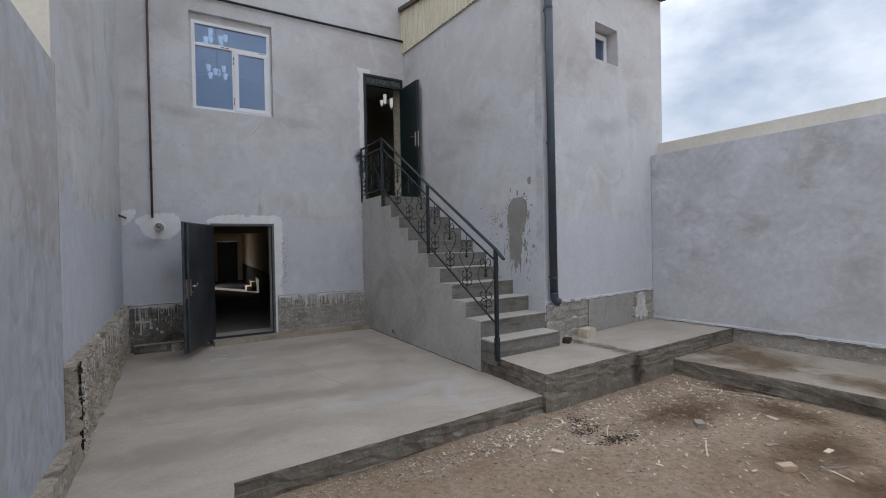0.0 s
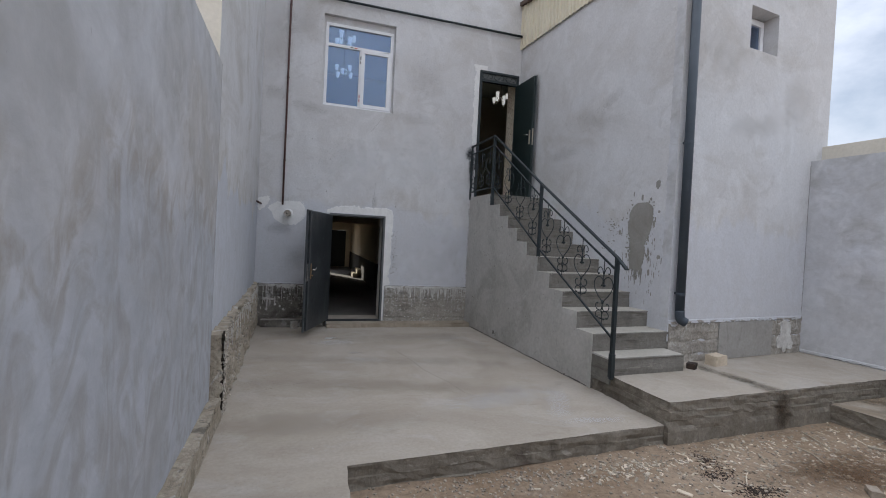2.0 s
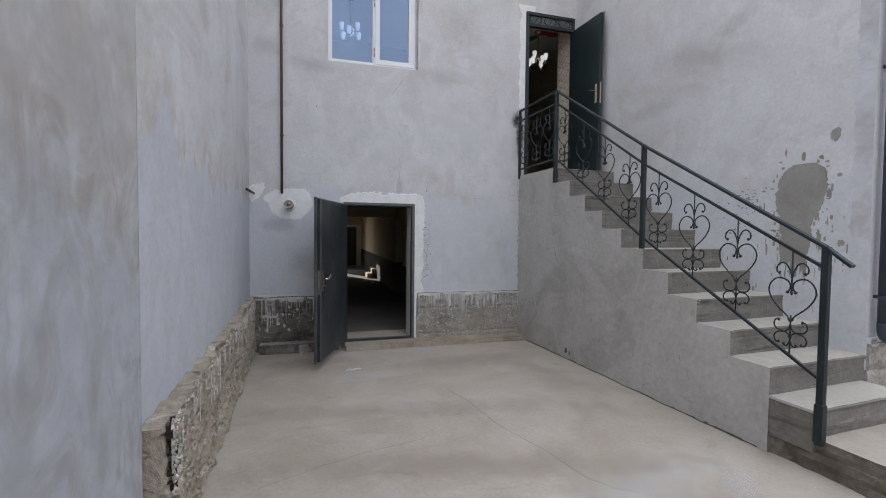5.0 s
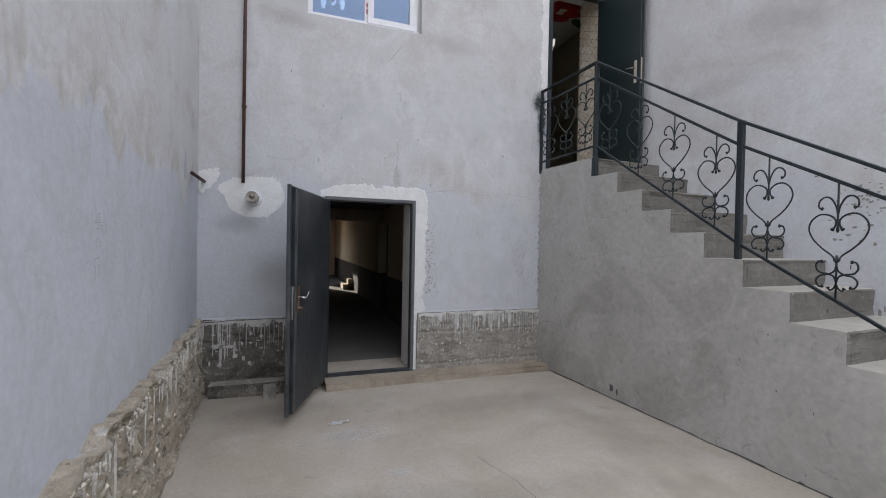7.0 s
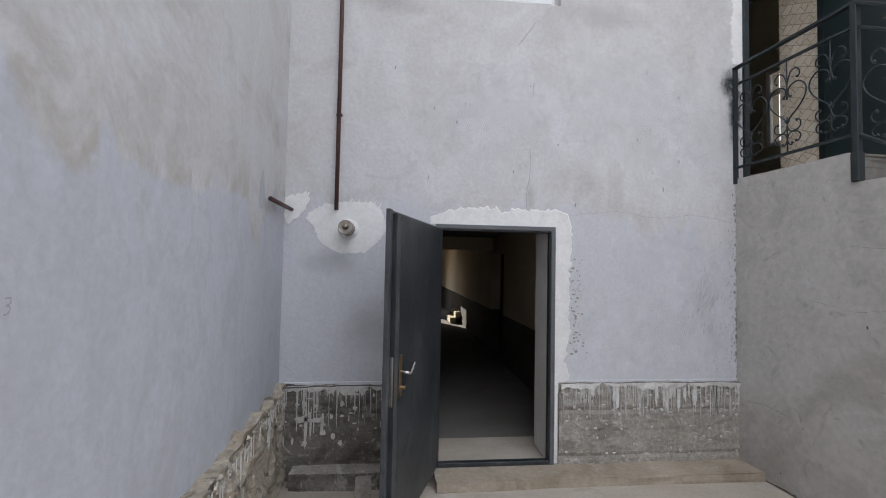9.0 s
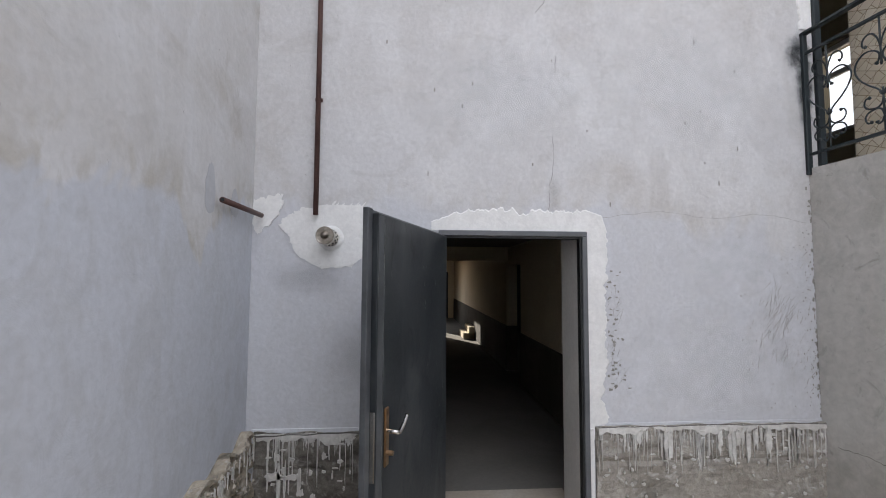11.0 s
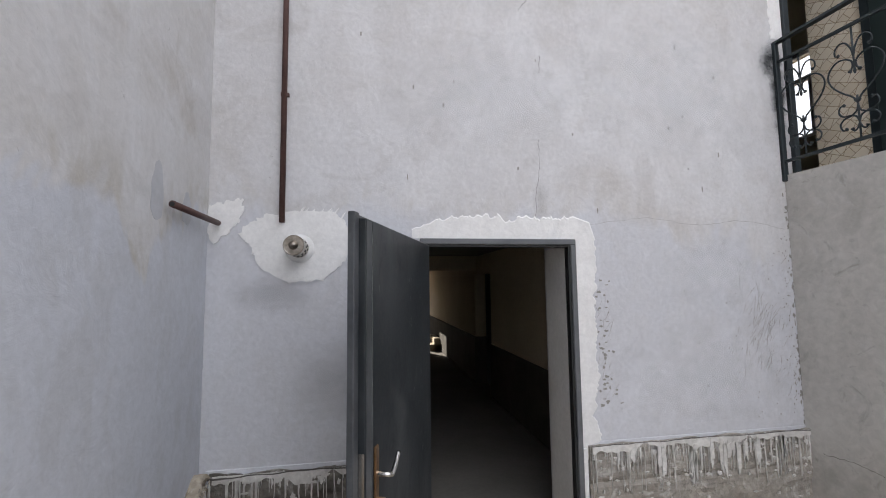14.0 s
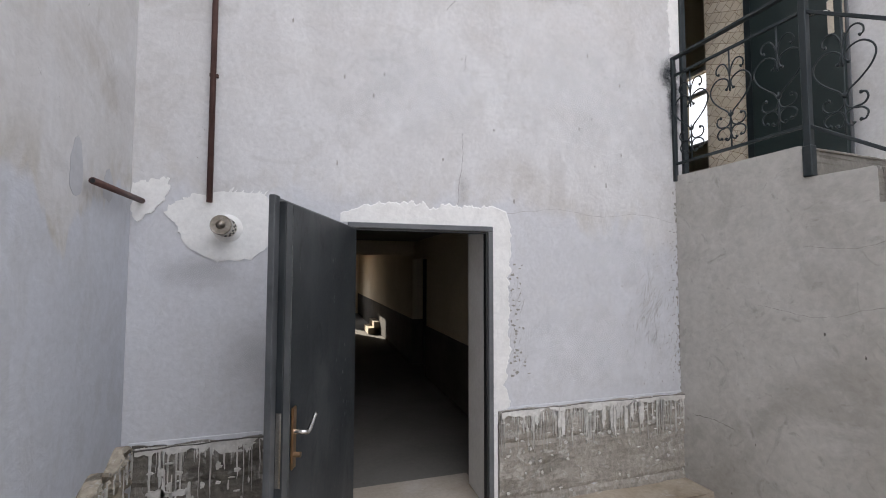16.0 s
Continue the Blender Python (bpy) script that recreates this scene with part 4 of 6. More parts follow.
sw = pvc_window("window_3", "small white plastic window deep in the block wall", SW[1] - SW[0] - 0.02, SW[3] - SW[2] - 0.04, BLK @ Matrix.Translation((SW[0] + 0.01, 0.20, SW[2] + 0.02)),
                glass=M_BLUE_GLASS, frame_w=0.05)
bm = bmesh.new()
rough_panel(bm, 0.02, 2.89, PLAT_Z - 0.05, 0.79, 0.02, 0.012, 0.03, 31.0, 0.03)
solid("plinth", bm, M_PLINTH, "raw dark concrete plinth of the side block", "plinth", "structure", m=BLK @ Matrix.Translation((0, -0.014, 0)))
bm = bmesh.new()
ragged_strip(bm, 0.0, 2.89, 0.80, 0.026, 0.08, 0.012, 12.0, 0.03)
solid("plaster_lip", bm, M_PLASTER, "torn lower edge of the block plaster", "trim", "structure", m=BLK)

# roof of the block: mono-pitch, with a corrugated cheek above the side wall
bm = bmesh.new()
pr = [(-0.16, 6.13), (4.0, 6.72), (4.0, 6.80), (-0.16, 6.21)]
a = [bm.verts.new((-0.10, y, z)) for y, z in pr]
b = [bm.verts.new((3.36, y, z)) for y, z in pr]
bm.faces.new(a)
bm.faces.new(b)
for i in range(4):
    bm.faces.new((a[i], a[(i + 1) % 4], b[(i + 1) % 4], b[i]))
solid("roof_block", bm, M_EAVE, "brown edged roof over the side block", "roof", "structure", m=BLK)
cheek = thing("roof_cheek", "cream corrugated steel cheek under the roof edge", "cladding", BLK, kind="structure")
y = 3.93
while y > 0.1:
    bm = bmesh.new()
    top = lambda q: 6.13 + (q + 0.16) * 0.1418
    prof = [(y, -0.022), (y - 0.012, -0.047), (y - 0.052, -0.047), (y - 0.064, -0.022), (y - 0.098, -0.022)]
    lo = [bm.verts.new((px, py, 5.80)) for py, px in prof]
    hi = [bm.verts.new((px, py, top(py))) for py, px in prof]
    lo2 = [bm.verts.new((px + 0.006, py, 5.80)) for py, px in prof]
    hi2 = [bm.verts.new((px + 0.006, py, top(py))) for py, px in prof]
    for q in range(4):
        bm.faces.new((lo[q], lo[q + 1], hi[q + 1], hi[q]))
        bm.faces.new((lo2[q], lo2[q + 1], hi2[q + 1], hi2[q]))
        bm.faces.new((lo[q], lo[q + 1], lo2[q + 1], lo2[q]))
    part("sheet_rib", bm, M_TIN, cheek)
    y -= 0.098

bm = bmesh.new()
obox(bm, -0.055, -0.018, 3.93, 3.965, 5.78, 6.66)
part("edge_trim", soften(bm, 0.004, 1), M_TIN, cheek)

# mortar patch and scars on the side wall
SIDEW = BLK @ rotz(-90)      # x = -(local y), face at y = 0 looks along -x of the block
bm = bmesh.new()
rows = [(2.37, -0.60, -0.42), (2.28, -0.70, -0.33), (2.12, -0.735, -0.325), (1.95, -0.735, -0.36), (1.82, -0.70, -0.425), (1.66, -0.695, -0.43), (1.52, -0.70, -0.455), (1.42, -0.66, -0.50)]
lefts, rights = spline([(a, 0, z) for z, a, b in rows], 14), spline([(b, 0, z) for z, a, b in rows], 14)
rag = lambda p, q: 0.018 * noise.noise(Vector((p.z * 11, q, 0))) + 0.016 * noise.noise(Vector((p.z * 37, q, 3.0)))
blot(bm, [(p.x + rag(p, 1.0), p.z) for p in lefts] + [(p.x + rag(p, 6.0), p.z) for p in rights[::-1]], 0.006)
random.seed(15)
for k in range(26):
    x, z, ln, w = random.uniform(-0.68, -0.46), 1.52 + random.uniform(-0.08, 0.05), random.uniform(0.05, 0.26), random.uniform(0.004, 0.014)
    blot(bm, [(x - w, z), (x + w, z), (x + w * 0.5 - 0.01, z - ln * 0.7), (x - 0.012, z - ln), (x - w * 0.6 - 0.008, z - ln * 0.6)], 0.0045 + 0.00005 * k)
for k in range(60):
    side = random.choice((0, 1))
    z = random.uniform(1.5, 2.42)
    x = (-0.72 if side else -0.36) + random.gauss(0, 0.035)
    blot(bm, blob_outline(x, z, random.uniform(0.004, 0.016), random.uniform(0.005, 0.022), 700 + k, n=12, wob=0.8), 0.004)
blot(bm, blob_outline(-0.268, 2.605, 0.034, 0.05, 91.0, n=40, wob=0.5), 0.004)
blot(bm, blob_outline(-0.20, 1.62, 0.028, 0.024, 93.0, n=30, wob=0.5), 0.004)
solid("mortar_patch", bm, M_MORTAR_PATCH, "dark fresh mortar patch on the side wall", "patch", "structure", m=SIDEW)
random.seed(5)
bm = bmesh.new()
for k in range(34):
    cx, cz = -0.47 + random.uniform(-0.22, 0.62) * -1 * random.choice((1, 1, -0.4)), 1.75 + random.gauss(0, 0.36)
    blot(bm, blob_outline(min(cx, -0.04), cz, random.uniform(0.006, 0.02), random.uniform(0.012, 0.06), 50 + k, n=14), 0.003)
for k in range(70):
    x, z = -0.47 + random.gauss(0, 0.2), 1.5 + random.gauss(0, 0.28)
    if x < -0.02:
        blot(bm, blob_outline(x, z, random.uniform(0.002, 0.006), random.uniform(0.01, 0.05), 150 + k, n=10, wob=0.6), 0.002)
for k in range(60):
    x, z = -1.02 + random.gauss(0, 0.16), 2.02 + random.gauss(0, 0.15)
    blot(bm, blob_outline(x, z, random.uniform(0.004, 0.022), random.uniform(0.004, 0.013), 900 + k, n=12, wob=0.9), 0.002)
solid("plaster_scar", bm, M_MORTAR_PATCH, "chipped scars in the side wall plaster", "scar", "structure", m=SIDEW)

# rough unplastered strip up the block's corner
bm = bmesh.new()
edge = [(-0.13 + 0.03 * noise.noise(Vector((i * 0.21, 3.0, 0))) + 0.02 * noise.noise(Vector((i * 0.9, 7.0, 0))), 0.84 + 5.0 * i / 140) for i in range(141)]
blot(bm, edge + [(-0.002, 5.84), (-0.002, 0.84)], 0.005)
solid("corner_strip", bm, M_PLASTER_PATCHY, "rough mortar strip up the corner of the block", "trim", "structure", m=SIDEW)

# drain pipe
dp = thing("drain_pipe", "dark blue-grey steel drain pipe on the block corner", "pipe", BLK)
bm = bmesh.new()
tube(bm, [(0.07, -0.085, 6.15), (0.10, -0.085, 0.93)], 0.056, 20)
part("pipe", bm, M_PIPE_BLUE, dp, smooth=True)
bm = bmesh.new()
tube(bm, spline([(0.10, -0.085, 0.95), (0.105, -0.09, 0.86), (0.125, -0.105, 0.825), (0.165, -0.13, 0.80)], 5), 0.059, 20)
part("shoe", bm, M_PIPE_BLUE, dp, smooth=True)
for z in (1.15, 3.1, 5.0):
    bm = bmesh.new()
    x = 0.07 + 0.03 * (6.15 - z) / 5.22
    tube(bm, [(x, -0.085, z), (x, -0.085, z + 0.03)], 0.0585, 20)
    obox(bm, x - 0.012, x + 0.012, -0.085, 0.0, z + 0.002, z + 0.028)
    part("bracket", bm, M_PIPE_BLUE, dp)

# ---- yard wall beside the platform ----
YW = BLK @ Matrix.Translation((2.90, 0, 0)) @ rotz(-90)      # x runs towards the camera's side of the yard
bm = bmesh.new()
wall_panel(bm, -0.25, 12.0, 0.24, 3.215, 0.25)
solid("wall_east", bm, M_PLASTER_PATCHY, "patchy grey plastered yard wall", "wall", "structure", m=YW)
bm = bmesh.new()
rough_panel(bm, 0.0, 12.0, -0.1, 0.275, 0.2, 0.010, 0.05, 77.0, 0.0)
solid("plinth", bm, M_PLINTH, "low concrete footing of the yard wall", "plinth", "structure", m=YW @ Matrix.Translation((0, 0.03, 0)))
bm = bmesh.new()
ragged_strip(bm, 0.02, 12.0, 0.28, 0.020, 0.05, 0.02, 22.0, 0.05)
solid("plaster_lip", bm, M_PLASTER_PATCHY, "torn lower edge of the yard wall plaster", "trim", "structure", m=YW)
bm = bmesh.new()
wall_panel(bm, -0.25, 12.0, 0.0, 3.47, 0.22)
solid("wall_neighbour", bm, M_CREAM, "pale beige neighbouring wall behind the yard wall", "wall", "structure", m=YW @ Matrix.Translation((0, 0.27, 0)))

# ---- left walls ----
bm = bmesh.new()
# height and depth beyond view are added to keep the sun off the yard
obox(bm, -4.22, 0.1, 0.0, 5.0, -0.4, 9.5)
for f in bm.faces:
    f.material_index = 1 if f.calc_center_median().x < -4.2 else 0
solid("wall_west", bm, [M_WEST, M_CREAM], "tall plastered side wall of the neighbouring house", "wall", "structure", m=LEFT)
bm = bmesh.new()
wall_panel(bm, -15.0, -4.24, -0.4, 3.12, 0.3)
solid("wall_west_low", bm, M_LEFT, "lower troweled grey yard wall", "wall", "structure", m=LEFT @ Matrix.Translation((0, -0.025, 0)))
bm = bmesh.new()
rough_panel(bm, -4.2, 0.0, -0.1, 0.765, 0.1, 0.034, 0.02, 41.0, 0.06)
solid("plinth_west", bm, M_LEFT_PLINTH, "rough crumbling plinth along the side wall", "plinth", "structure", m=LEFT @ rotz(0.6) @ Matrix.Translation((0, -0.06, 0)))
random.seed(88)
verts, faces = [], []
for k in range(900):
    u = random.random() ** 1.6
    x, z = -4.17 + 4.1 * u, random.uniform(0.02, 0.76)
    if k < 260:
        x, z = -4.18 + abs(random.gauss(0, 0.10)), random.uniform(0.02, 0.78)
    elif k < 520:
        z = 0.765 + random.gauss(0, 0.012)
    r = random.uniform(0.005, 0.017)
    base = len(verts)
    for a in range(5):
        t = 2 * math.pi * a / 5 + random.random()
        verts.append((x + r * random.uniform(0.7, 1.5) * math.cos(t), -0.022, z + r * random.uniform(0.6, 1.2) * math.sin(t)))
    verts.append((x, -0.022 - r * random.uniform(0.5, 1.1), z))
    for a in range(5):
        faces.append((base + a, base + (a + 1) % 5, base + 5))
me = bpy.data.meshes.new("plinth_crumbs")
me.from_pydata(verts, [], faces)
me.materials.append(M_CRUMB)
crumbs = tagged(new("plinth_crumbs", me), "broken crumbs of concrete and mortar on the plinth", "rubble", kind="stuff")
crumbs.matrix_world = LEFT @ rotz(0.6) @ Matrix.Translation((0, -0.06, 0))
# flat dark blots paint the shade inside the plinth's broken hollows
bm = bmesh.new()
for k in range(40):
    x, z = -4.17 + abs(random.gauss(0, 0.06)), random.uniform(0.05, 0.76)
    blot(bm, blob_outline(x, z, random.uniform(0.004, 0.012), random.uniform(0.006, 0.022), 1500 + k, n=18, wob=1.3), 0.024)
solid("plinth_hole_shade", bm, M_HOLE, "flat dark blots for the shade of broken hollows in the side plinth", "hole", "stuff", m=LEFT @ rotz(0.6) @ Matrix.Translation((0, -0.06, 0)))
bm = bmesh.new()
rough_panel(bm, -15.0, -4.2, -0.1, 0.21, 0.09, 0.010, 0.04, 43.0, 0.02)
solid("plinth_west_low", bm, M_LEFT_PLINTH, "low broken footing below the yard wall", "plinth", "structure", m=LEFT @ Matrix.Translation((0, -0.115, 0)))

bm = bmesh.new()
prev = None
for i in range(120):
    z = 0.78 + 2.33 * i / 119
    a = 0.012 + 0.02 * abs(noise.noise(Vector((z * 3, 2.0, 0)))) + 0.012 * noise.noise(Vector((z * 14, 4.0, 0)))
    row = [bm.verts.new(p) for p in ((-4.245, 0.004, z), (-4.245, -0.027, z), (-4.24 + a, -0.018, z), (-4.235 + a * 1.5, 0.004, z))]
    if prev:
        for q in range(3):
            bm.faces.new((prev[q], row[q], row[q + 1], prev[q + 1]))
    prev = row
solid("plaster_edge", bm, M_LEFT, "torn plaster edge between the two side walls", "trim", "structure", m=LEFT)

# the wall that closes the yard behind
bm = bmesh.new()
obox(bm, -1.5, 11.0, -6.5, -6.2, -0.4, 3.2)
solid("wall_south", bm, M_PLASTER_PATCHY, "plain plastered wall closing the yard", "wall", "structure")


# whitewash that ran down the plinths
def drips(m, x0, x1, z, n, seed, longest=0.3, y=-0.012):
    random.seed(seed)
    bm = bmesh.new()
    for k in range(n):
        x = random.uniform(x0, x1)
        w, ln = 0.001 + 0.0042 * random.random() ** 3, longest * random.random() ** 2.2 + 0.015
        if random.random() < 0.6:
            x = x0 + (x1 - x0) * (round((x - x0) / (x1 - x0) * 7) + random.gauss(0, 0.22)) / 7
            x = min(max(x, x0), x1)
        zt = z - random.uniform(-0.01, 0.03)
        pts = 7
        left, right = [], []
        for i in range(pts):
            q = i / (pts - 1)
            ww = w * (1.6 - 0.9 * q + 0.5 * noise.noise(Vector((k, i * 0.9, seed)))) * (0.75 if i == pts - 1 else 1)
            xx = x + 0.006 * noise.noise(Vector((k * 3.1, q * 3, seed)))
            left.append((xx - ww, zt - ln * q))
            right.append((xx + ww, zt - ln * q))
        blot(bm, left + right[::-1], 0.0018)
    solid("whitewash_drips", bm, M_DRIP, "pale whitewash drips run down the plinth", "stain", "stuff", m=m @ Matrix.Translation((0, y, 0)))


PLF = Matrix.Translation((0, FY - 0.022, 0))
drips(PLF, DX1 + 0.06, 3.40, 0.76, 260, 3)
drips(PLF, -0.58, DX0 - 0.02, 0.76, 90, 4, 0.34)
for a, b, sd in ((DX1 + 0.06, 3.42, 3.0), (-0.58, DX0 - 0.02, 8.0)):
    bm = bmesh.new()
    ragged_strip(bm, a, b, 0.762, 0.004, 0.075, 0.0, sd, 0.008)
    solid("whitewash_smear", bm, M_DRIP, "pale whitewash smeared along the plinth top", "stain", "structure", m=PLF @ Matrix.Translation((0, -0.012, 0)))
random.seed(77)
bm = bmesh.new()
for k in range(60):
    x, z = random.uniform(-0.56, 0.52), 0.74 - 0.45 * random.random() ** 1.7
    blot(bm, blob_outline(x, z, random.uniform(0.004, 0.022), random.uniform(0.004, 0.026), 1200 + k, n=34, wob=0.75), 0.004 + 0.00004 * k)
for x, z, ln, w in ((-0.43, 0.60, 0.32, 0.010), (-0.39, 0.56, 0.22, 0.007), (-0.30, 0.52, 0.12, 0.014), (-0.47, 0.52, 0.05, 0.05), (-0.36, 0.50, 0.03, 0.07), (0.22, 0.66, 0.34, 0.006)):
    blot(bm, blob_outline(x, z - ln / 2, w, ln / 2, x * 9, n=40, wob=0.65), 0.0065)
for k in range(110):
    x, z = random.uniform(DX1 + 0.07, 3.40), 0.73 - 0.62 * random.random() ** 1.5
    blot(bm, blob_outline(x, z, random.uniform(0.003, 0.015), random.uniform(0.003, 0.013), 2200 + k, n=26, wob=0.75), 0.004 + 0.00003 * k)
for k in range(14):
    x, ln, w = random.choice((1.95, 2.2, 2.62, 2.75, 2.95)) + random.gauss(0, 0.05), random.uniform(0.08, 0.22), random.uniform(0.008, 0.02)
    blot(bm, blob_outline(x, 0.74 - ln / 2, w, ln / 2, 2400 + k, n=40, wob=0.65), 0.0062 + 0.00004 * k)
solid("whitewash_splash", bm, M_DRIP, "pale whitewash splashed on the raw plinth", "stain", "stuff", m=PLF @ Matrix.Translation((0, -0.012, 0)))
drips(BLK @ Matrix.Translation((0, -0.014, 0)), 0.3, 2.9, 0.78, 30, 5, 0.12)
drips(LEFT @ rotz(0.6) @ Matrix.Translation((0, -0.06, 0)), -4.15, -0.05, 0.74, 130, 6, 0.26, -0.016)


def crack(name, ctrl, m, width, label, material=None):
    """A hairline crack: a thin dark ribbon just proud of its surface, drawn in x and z."""
    pts = spline([(x, 0, z) for x, z in ctrl], 14)
    bm = bmesh.new()
    prev = None
    for i, p in enumerate(pts):
        j = 0.012 * noise.noise(Vector((i * 0.45, ctrl[0][0], ctrl[0][1])))
        w = width * (0.5 + 0.8 * abs(noise.noise(Vector((i * 0.3, 5.0, ctrl[0][0])))))
        d = (pts[min(i + 1, len(pts) - 1)] - pts[max(i - 1, 0)]).normalized()
        side = Vector((-d.z, 0, d.x))
        c = p + side * j
        row = [bm.verts.new(c + side * w + Vector((0, -0.0015, 0))), bm.verts.new(c - side * w + Vector((0, -0.0015, 0)))]
        if prev:
            bm.faces.new((prev[0], row[0], row[1], prev[1]))
        prev = row
    solid(name, bm, material or M_CRACK, label, "crack", "structure", m=m)


crack("crack", [(1.42, 2.80), (1.425, 2.62), (1.40, 2.45), (1.385, 2.27)], FACADE, 0.0015, "hairline crack in the plaster above the door")
crack("crack", [(1.30, 3.72), (1.40, 3.86), (1.46, 3.95)], FACADE, 0.002, "hairline crack in the house wall plaster")
crack("crack", [(1.45, 3.40), (1.44, 3.28)], FACADE, 0.002, "short hairline crack in the house wall plaster")
crack("crack", [(1.78, 2.22), (2.2, 2.27), (2.6, 2.23), (3.0, 2.26), (3.34, 2.2)], FACADE, 0.0016, "long faint joint crack in the plaster", M_FAINT)
FLOOR_M = Matrix.Rotation(radians(-90), 4, "X")              # x stays, z of the drawing becomes y of the floor
crack("floor_crack", [(1.6, 6.6), (1.72, 6.17), (1.79, 5.68), (1.96, 5.18), (2.08, 4.72), (2.49, 4.37), (2.72, 4.35)], FLOOR_M, 0.0025, "thin winding crack in the cement floor")
crack("floor_crack", [(-0.1, 5.2), (0.5, 5.45), (1.1, 5.6)], FLOOR_M, 0.002, "faint crack in the cement floor")
SF = ST @ rotz(-90)
crack("crack", [(-3.3, 1.95), (-3.0, 1.93), (-2.7, 2.02), (-2.45, 1.98)], SF, 0.0009, "hairline shrinkage crack in the stair flank")
crack("crack", [(-3.6, 1.55), (-3.2, 1.5), (-2.9, 1.58), (-2.6, 1.5), (-2.2, 1.55)], SF, 0.0009, "hairline shrinkage crack in the stair flank")
crack("crack", [(-4.15, 0.62), (-3.95, 0.63), (-3.8, 0.61)], SF, 0.0022, "short crack low in the stair flank")

bm = bmesh.new()
blot(bm, blob_outline(-2.92, 0.115, 0.026, 0.034, 5.0, n=30, wob=0.5), 0.003)
blot(bm, blob_outline(-2.84, 0.10, 0.012, 0.03, 6.0, n=20, wob=0.6), 0.003)
random.seed(66)
for k in range(16):
    blot(bm, blob_outline(random.uniform(-3.9, -0.4), random.uniform(0.05, 1.4) ** 1.3, random.uniform(0.002, 0.005), random.uniform(0.004, 0.014), 1700 + k, n=12, wob=0.8), 0.0018)
for k in range(30):
    blot(bm, blob_outline(random.uniform(-4.1, -0.35), 0.016, random.uniform(0.015, 0.05), random.uniform(0.003, 0.008), 1800 + k, n=18, wob=0.8), 0.0022)
solid("plaster_marks", bm, M_CRACK, "dark chips and pits low in the stair flank", "scar", "structure", m=SF)

# seams and gaps between walls, plaster and floors; dark ribbons hold the gaps' shade
crack("seam", [(2.892, 0.85), (2.895, 1.6), (2.89, 2.4), (2.892, 3.15)], BLK, 0.006, "dark seam where the yard wall meets the block")
crack("seam", [(0.05, 0.262), (2.0, 0.257), (5.0, 0.262), (9.0, 0.258), (11.9, 0.26)], YW @ Matrix.Translation((0, -0.012, 0)), 0.006, "dark gap below the yard wall plaster")
crack("seam", [(0.1, 0.768), (1.0, 0.765), (2.0, 0.77), (2.85, 0.772)], BLK @ Matrix.Translation((0, -0.03, 0)), 0.005, "dark gap below the block plaster")
crack("seam", [(DX1 + 0.06, 0.762), (2.3, 0.766), (3.42, 0.764)], FACADE @ Matrix.Translation((0, -0.036, 0)), 0.0035, "dark gap below the house plaster")
crack("seam", [(-0.60, 0.757), (0.0, 0.765), (0.58, 0.76)], FACADE @ Matrix.Translation((0, -0.042, 0)), 0.006, "dark gap below the house plaster")
crack("seam", [(-4.2, 0.008), (-2.5, 0.01), (-0.9, 0.008), (-0.38, 0.01)], SF, 0.007, "dark joint along the foot of the stair flank")


# damp runs on the side wall
def damp(x, z, w, h, seed):
    bm = bmesh.new()
    out = []
    for i in range(48):
        a = 2 * math.pi * i / 48
        k = 1 + 0.18 * noise.noise(Vector((math.cos(a) * 2, math.sin(a) * 2, seed)))
        out.append((x + w * k * math.cos(a) * (1 - 0.35 * math.sin(a)), z + h * k * math.sin(a)))
    blot(bm, out, 0.001)
    solid("damp_stain", bm, M_DAMP, "grey damp run on the side wall plaster", "stain", "structure", m=LEFT)


damp(-0.675, 2.25, 0.06, 0.135, 1.0)
damp(-0.33, 2.23, 0.06, 0.085, 2.0)


# sums pencilled on the side wall
def strokes(bm, lines, x, z, w, h, width=0.0022):
    for line in lines:
        pts = spline([(x + w * u, 0, z + h * v) for u, v in line], 5) if len(line) > 2 else [Vector((x + w * u, 0, z + h * v)) for u, v in line]
        prev = None
        for i, p in enumerate(pts):
            d = (pts[min(i + 1, len(pts) - 1)] - pts[max(i - 1, 0)]).normalized()
            side = Vector((-d.z, 0, d.x)) * width * (0.8 + 0.5 * noise.noise(Vector((i * 0.7, x * 9, z * 9))))
            row = [bm.verts.new(p + side + Vector((0, -0.002, 0))), bm.verts.new(p - side + Vector((0, -0.002, 0)))]
            if prev:
                bm.faces.new((prev[0], row[0], row[1], prev[1]))
            prev = row


DIGITS = {"1": [[(0.2, 0.75), (0.8, 1.0)], [(0.8, 1.0), (0.4, 0.0)]],
          "2": [[(0.1, 0.85), (0.5, 1.0), (0.75, 0.75), (0.4, 0.3), (0.0, 0.02)], [(0.0, 0.02), (0.85, 0.05)]],
          "3": [[(0.2, 0.95), (0.7, 0.95), (0.7, 0.65), (0.35, 0.55)], [(0.35, 0.55), (0.7, 0.4), (0.55, 0.1), (0.1, 0.0)]],
          "4": [[(0.3, 1.0), (0.15, 0.5)], [(0.15, 0.5), (0.85, 0.6)], [(0.95, 1.0), (0.5, 0.0)]],
          "5": [[(0.85, 1.0), (0.35, 0.95)], [(0.35, 0.95), (0.25, 0.55)], [(0.25, 0.55), (0.65, 0.5), (0.6, 0.15), (0.1, 0.0)]],
          "9": [[(0.75, 0.9), (0.4, 1.0), (0.3, 0.65), (0.7, 0.65), (0.75, 0.9)], [(0.75, 0.9), (0.6, 0.4), (0.35, 0.0)]]}
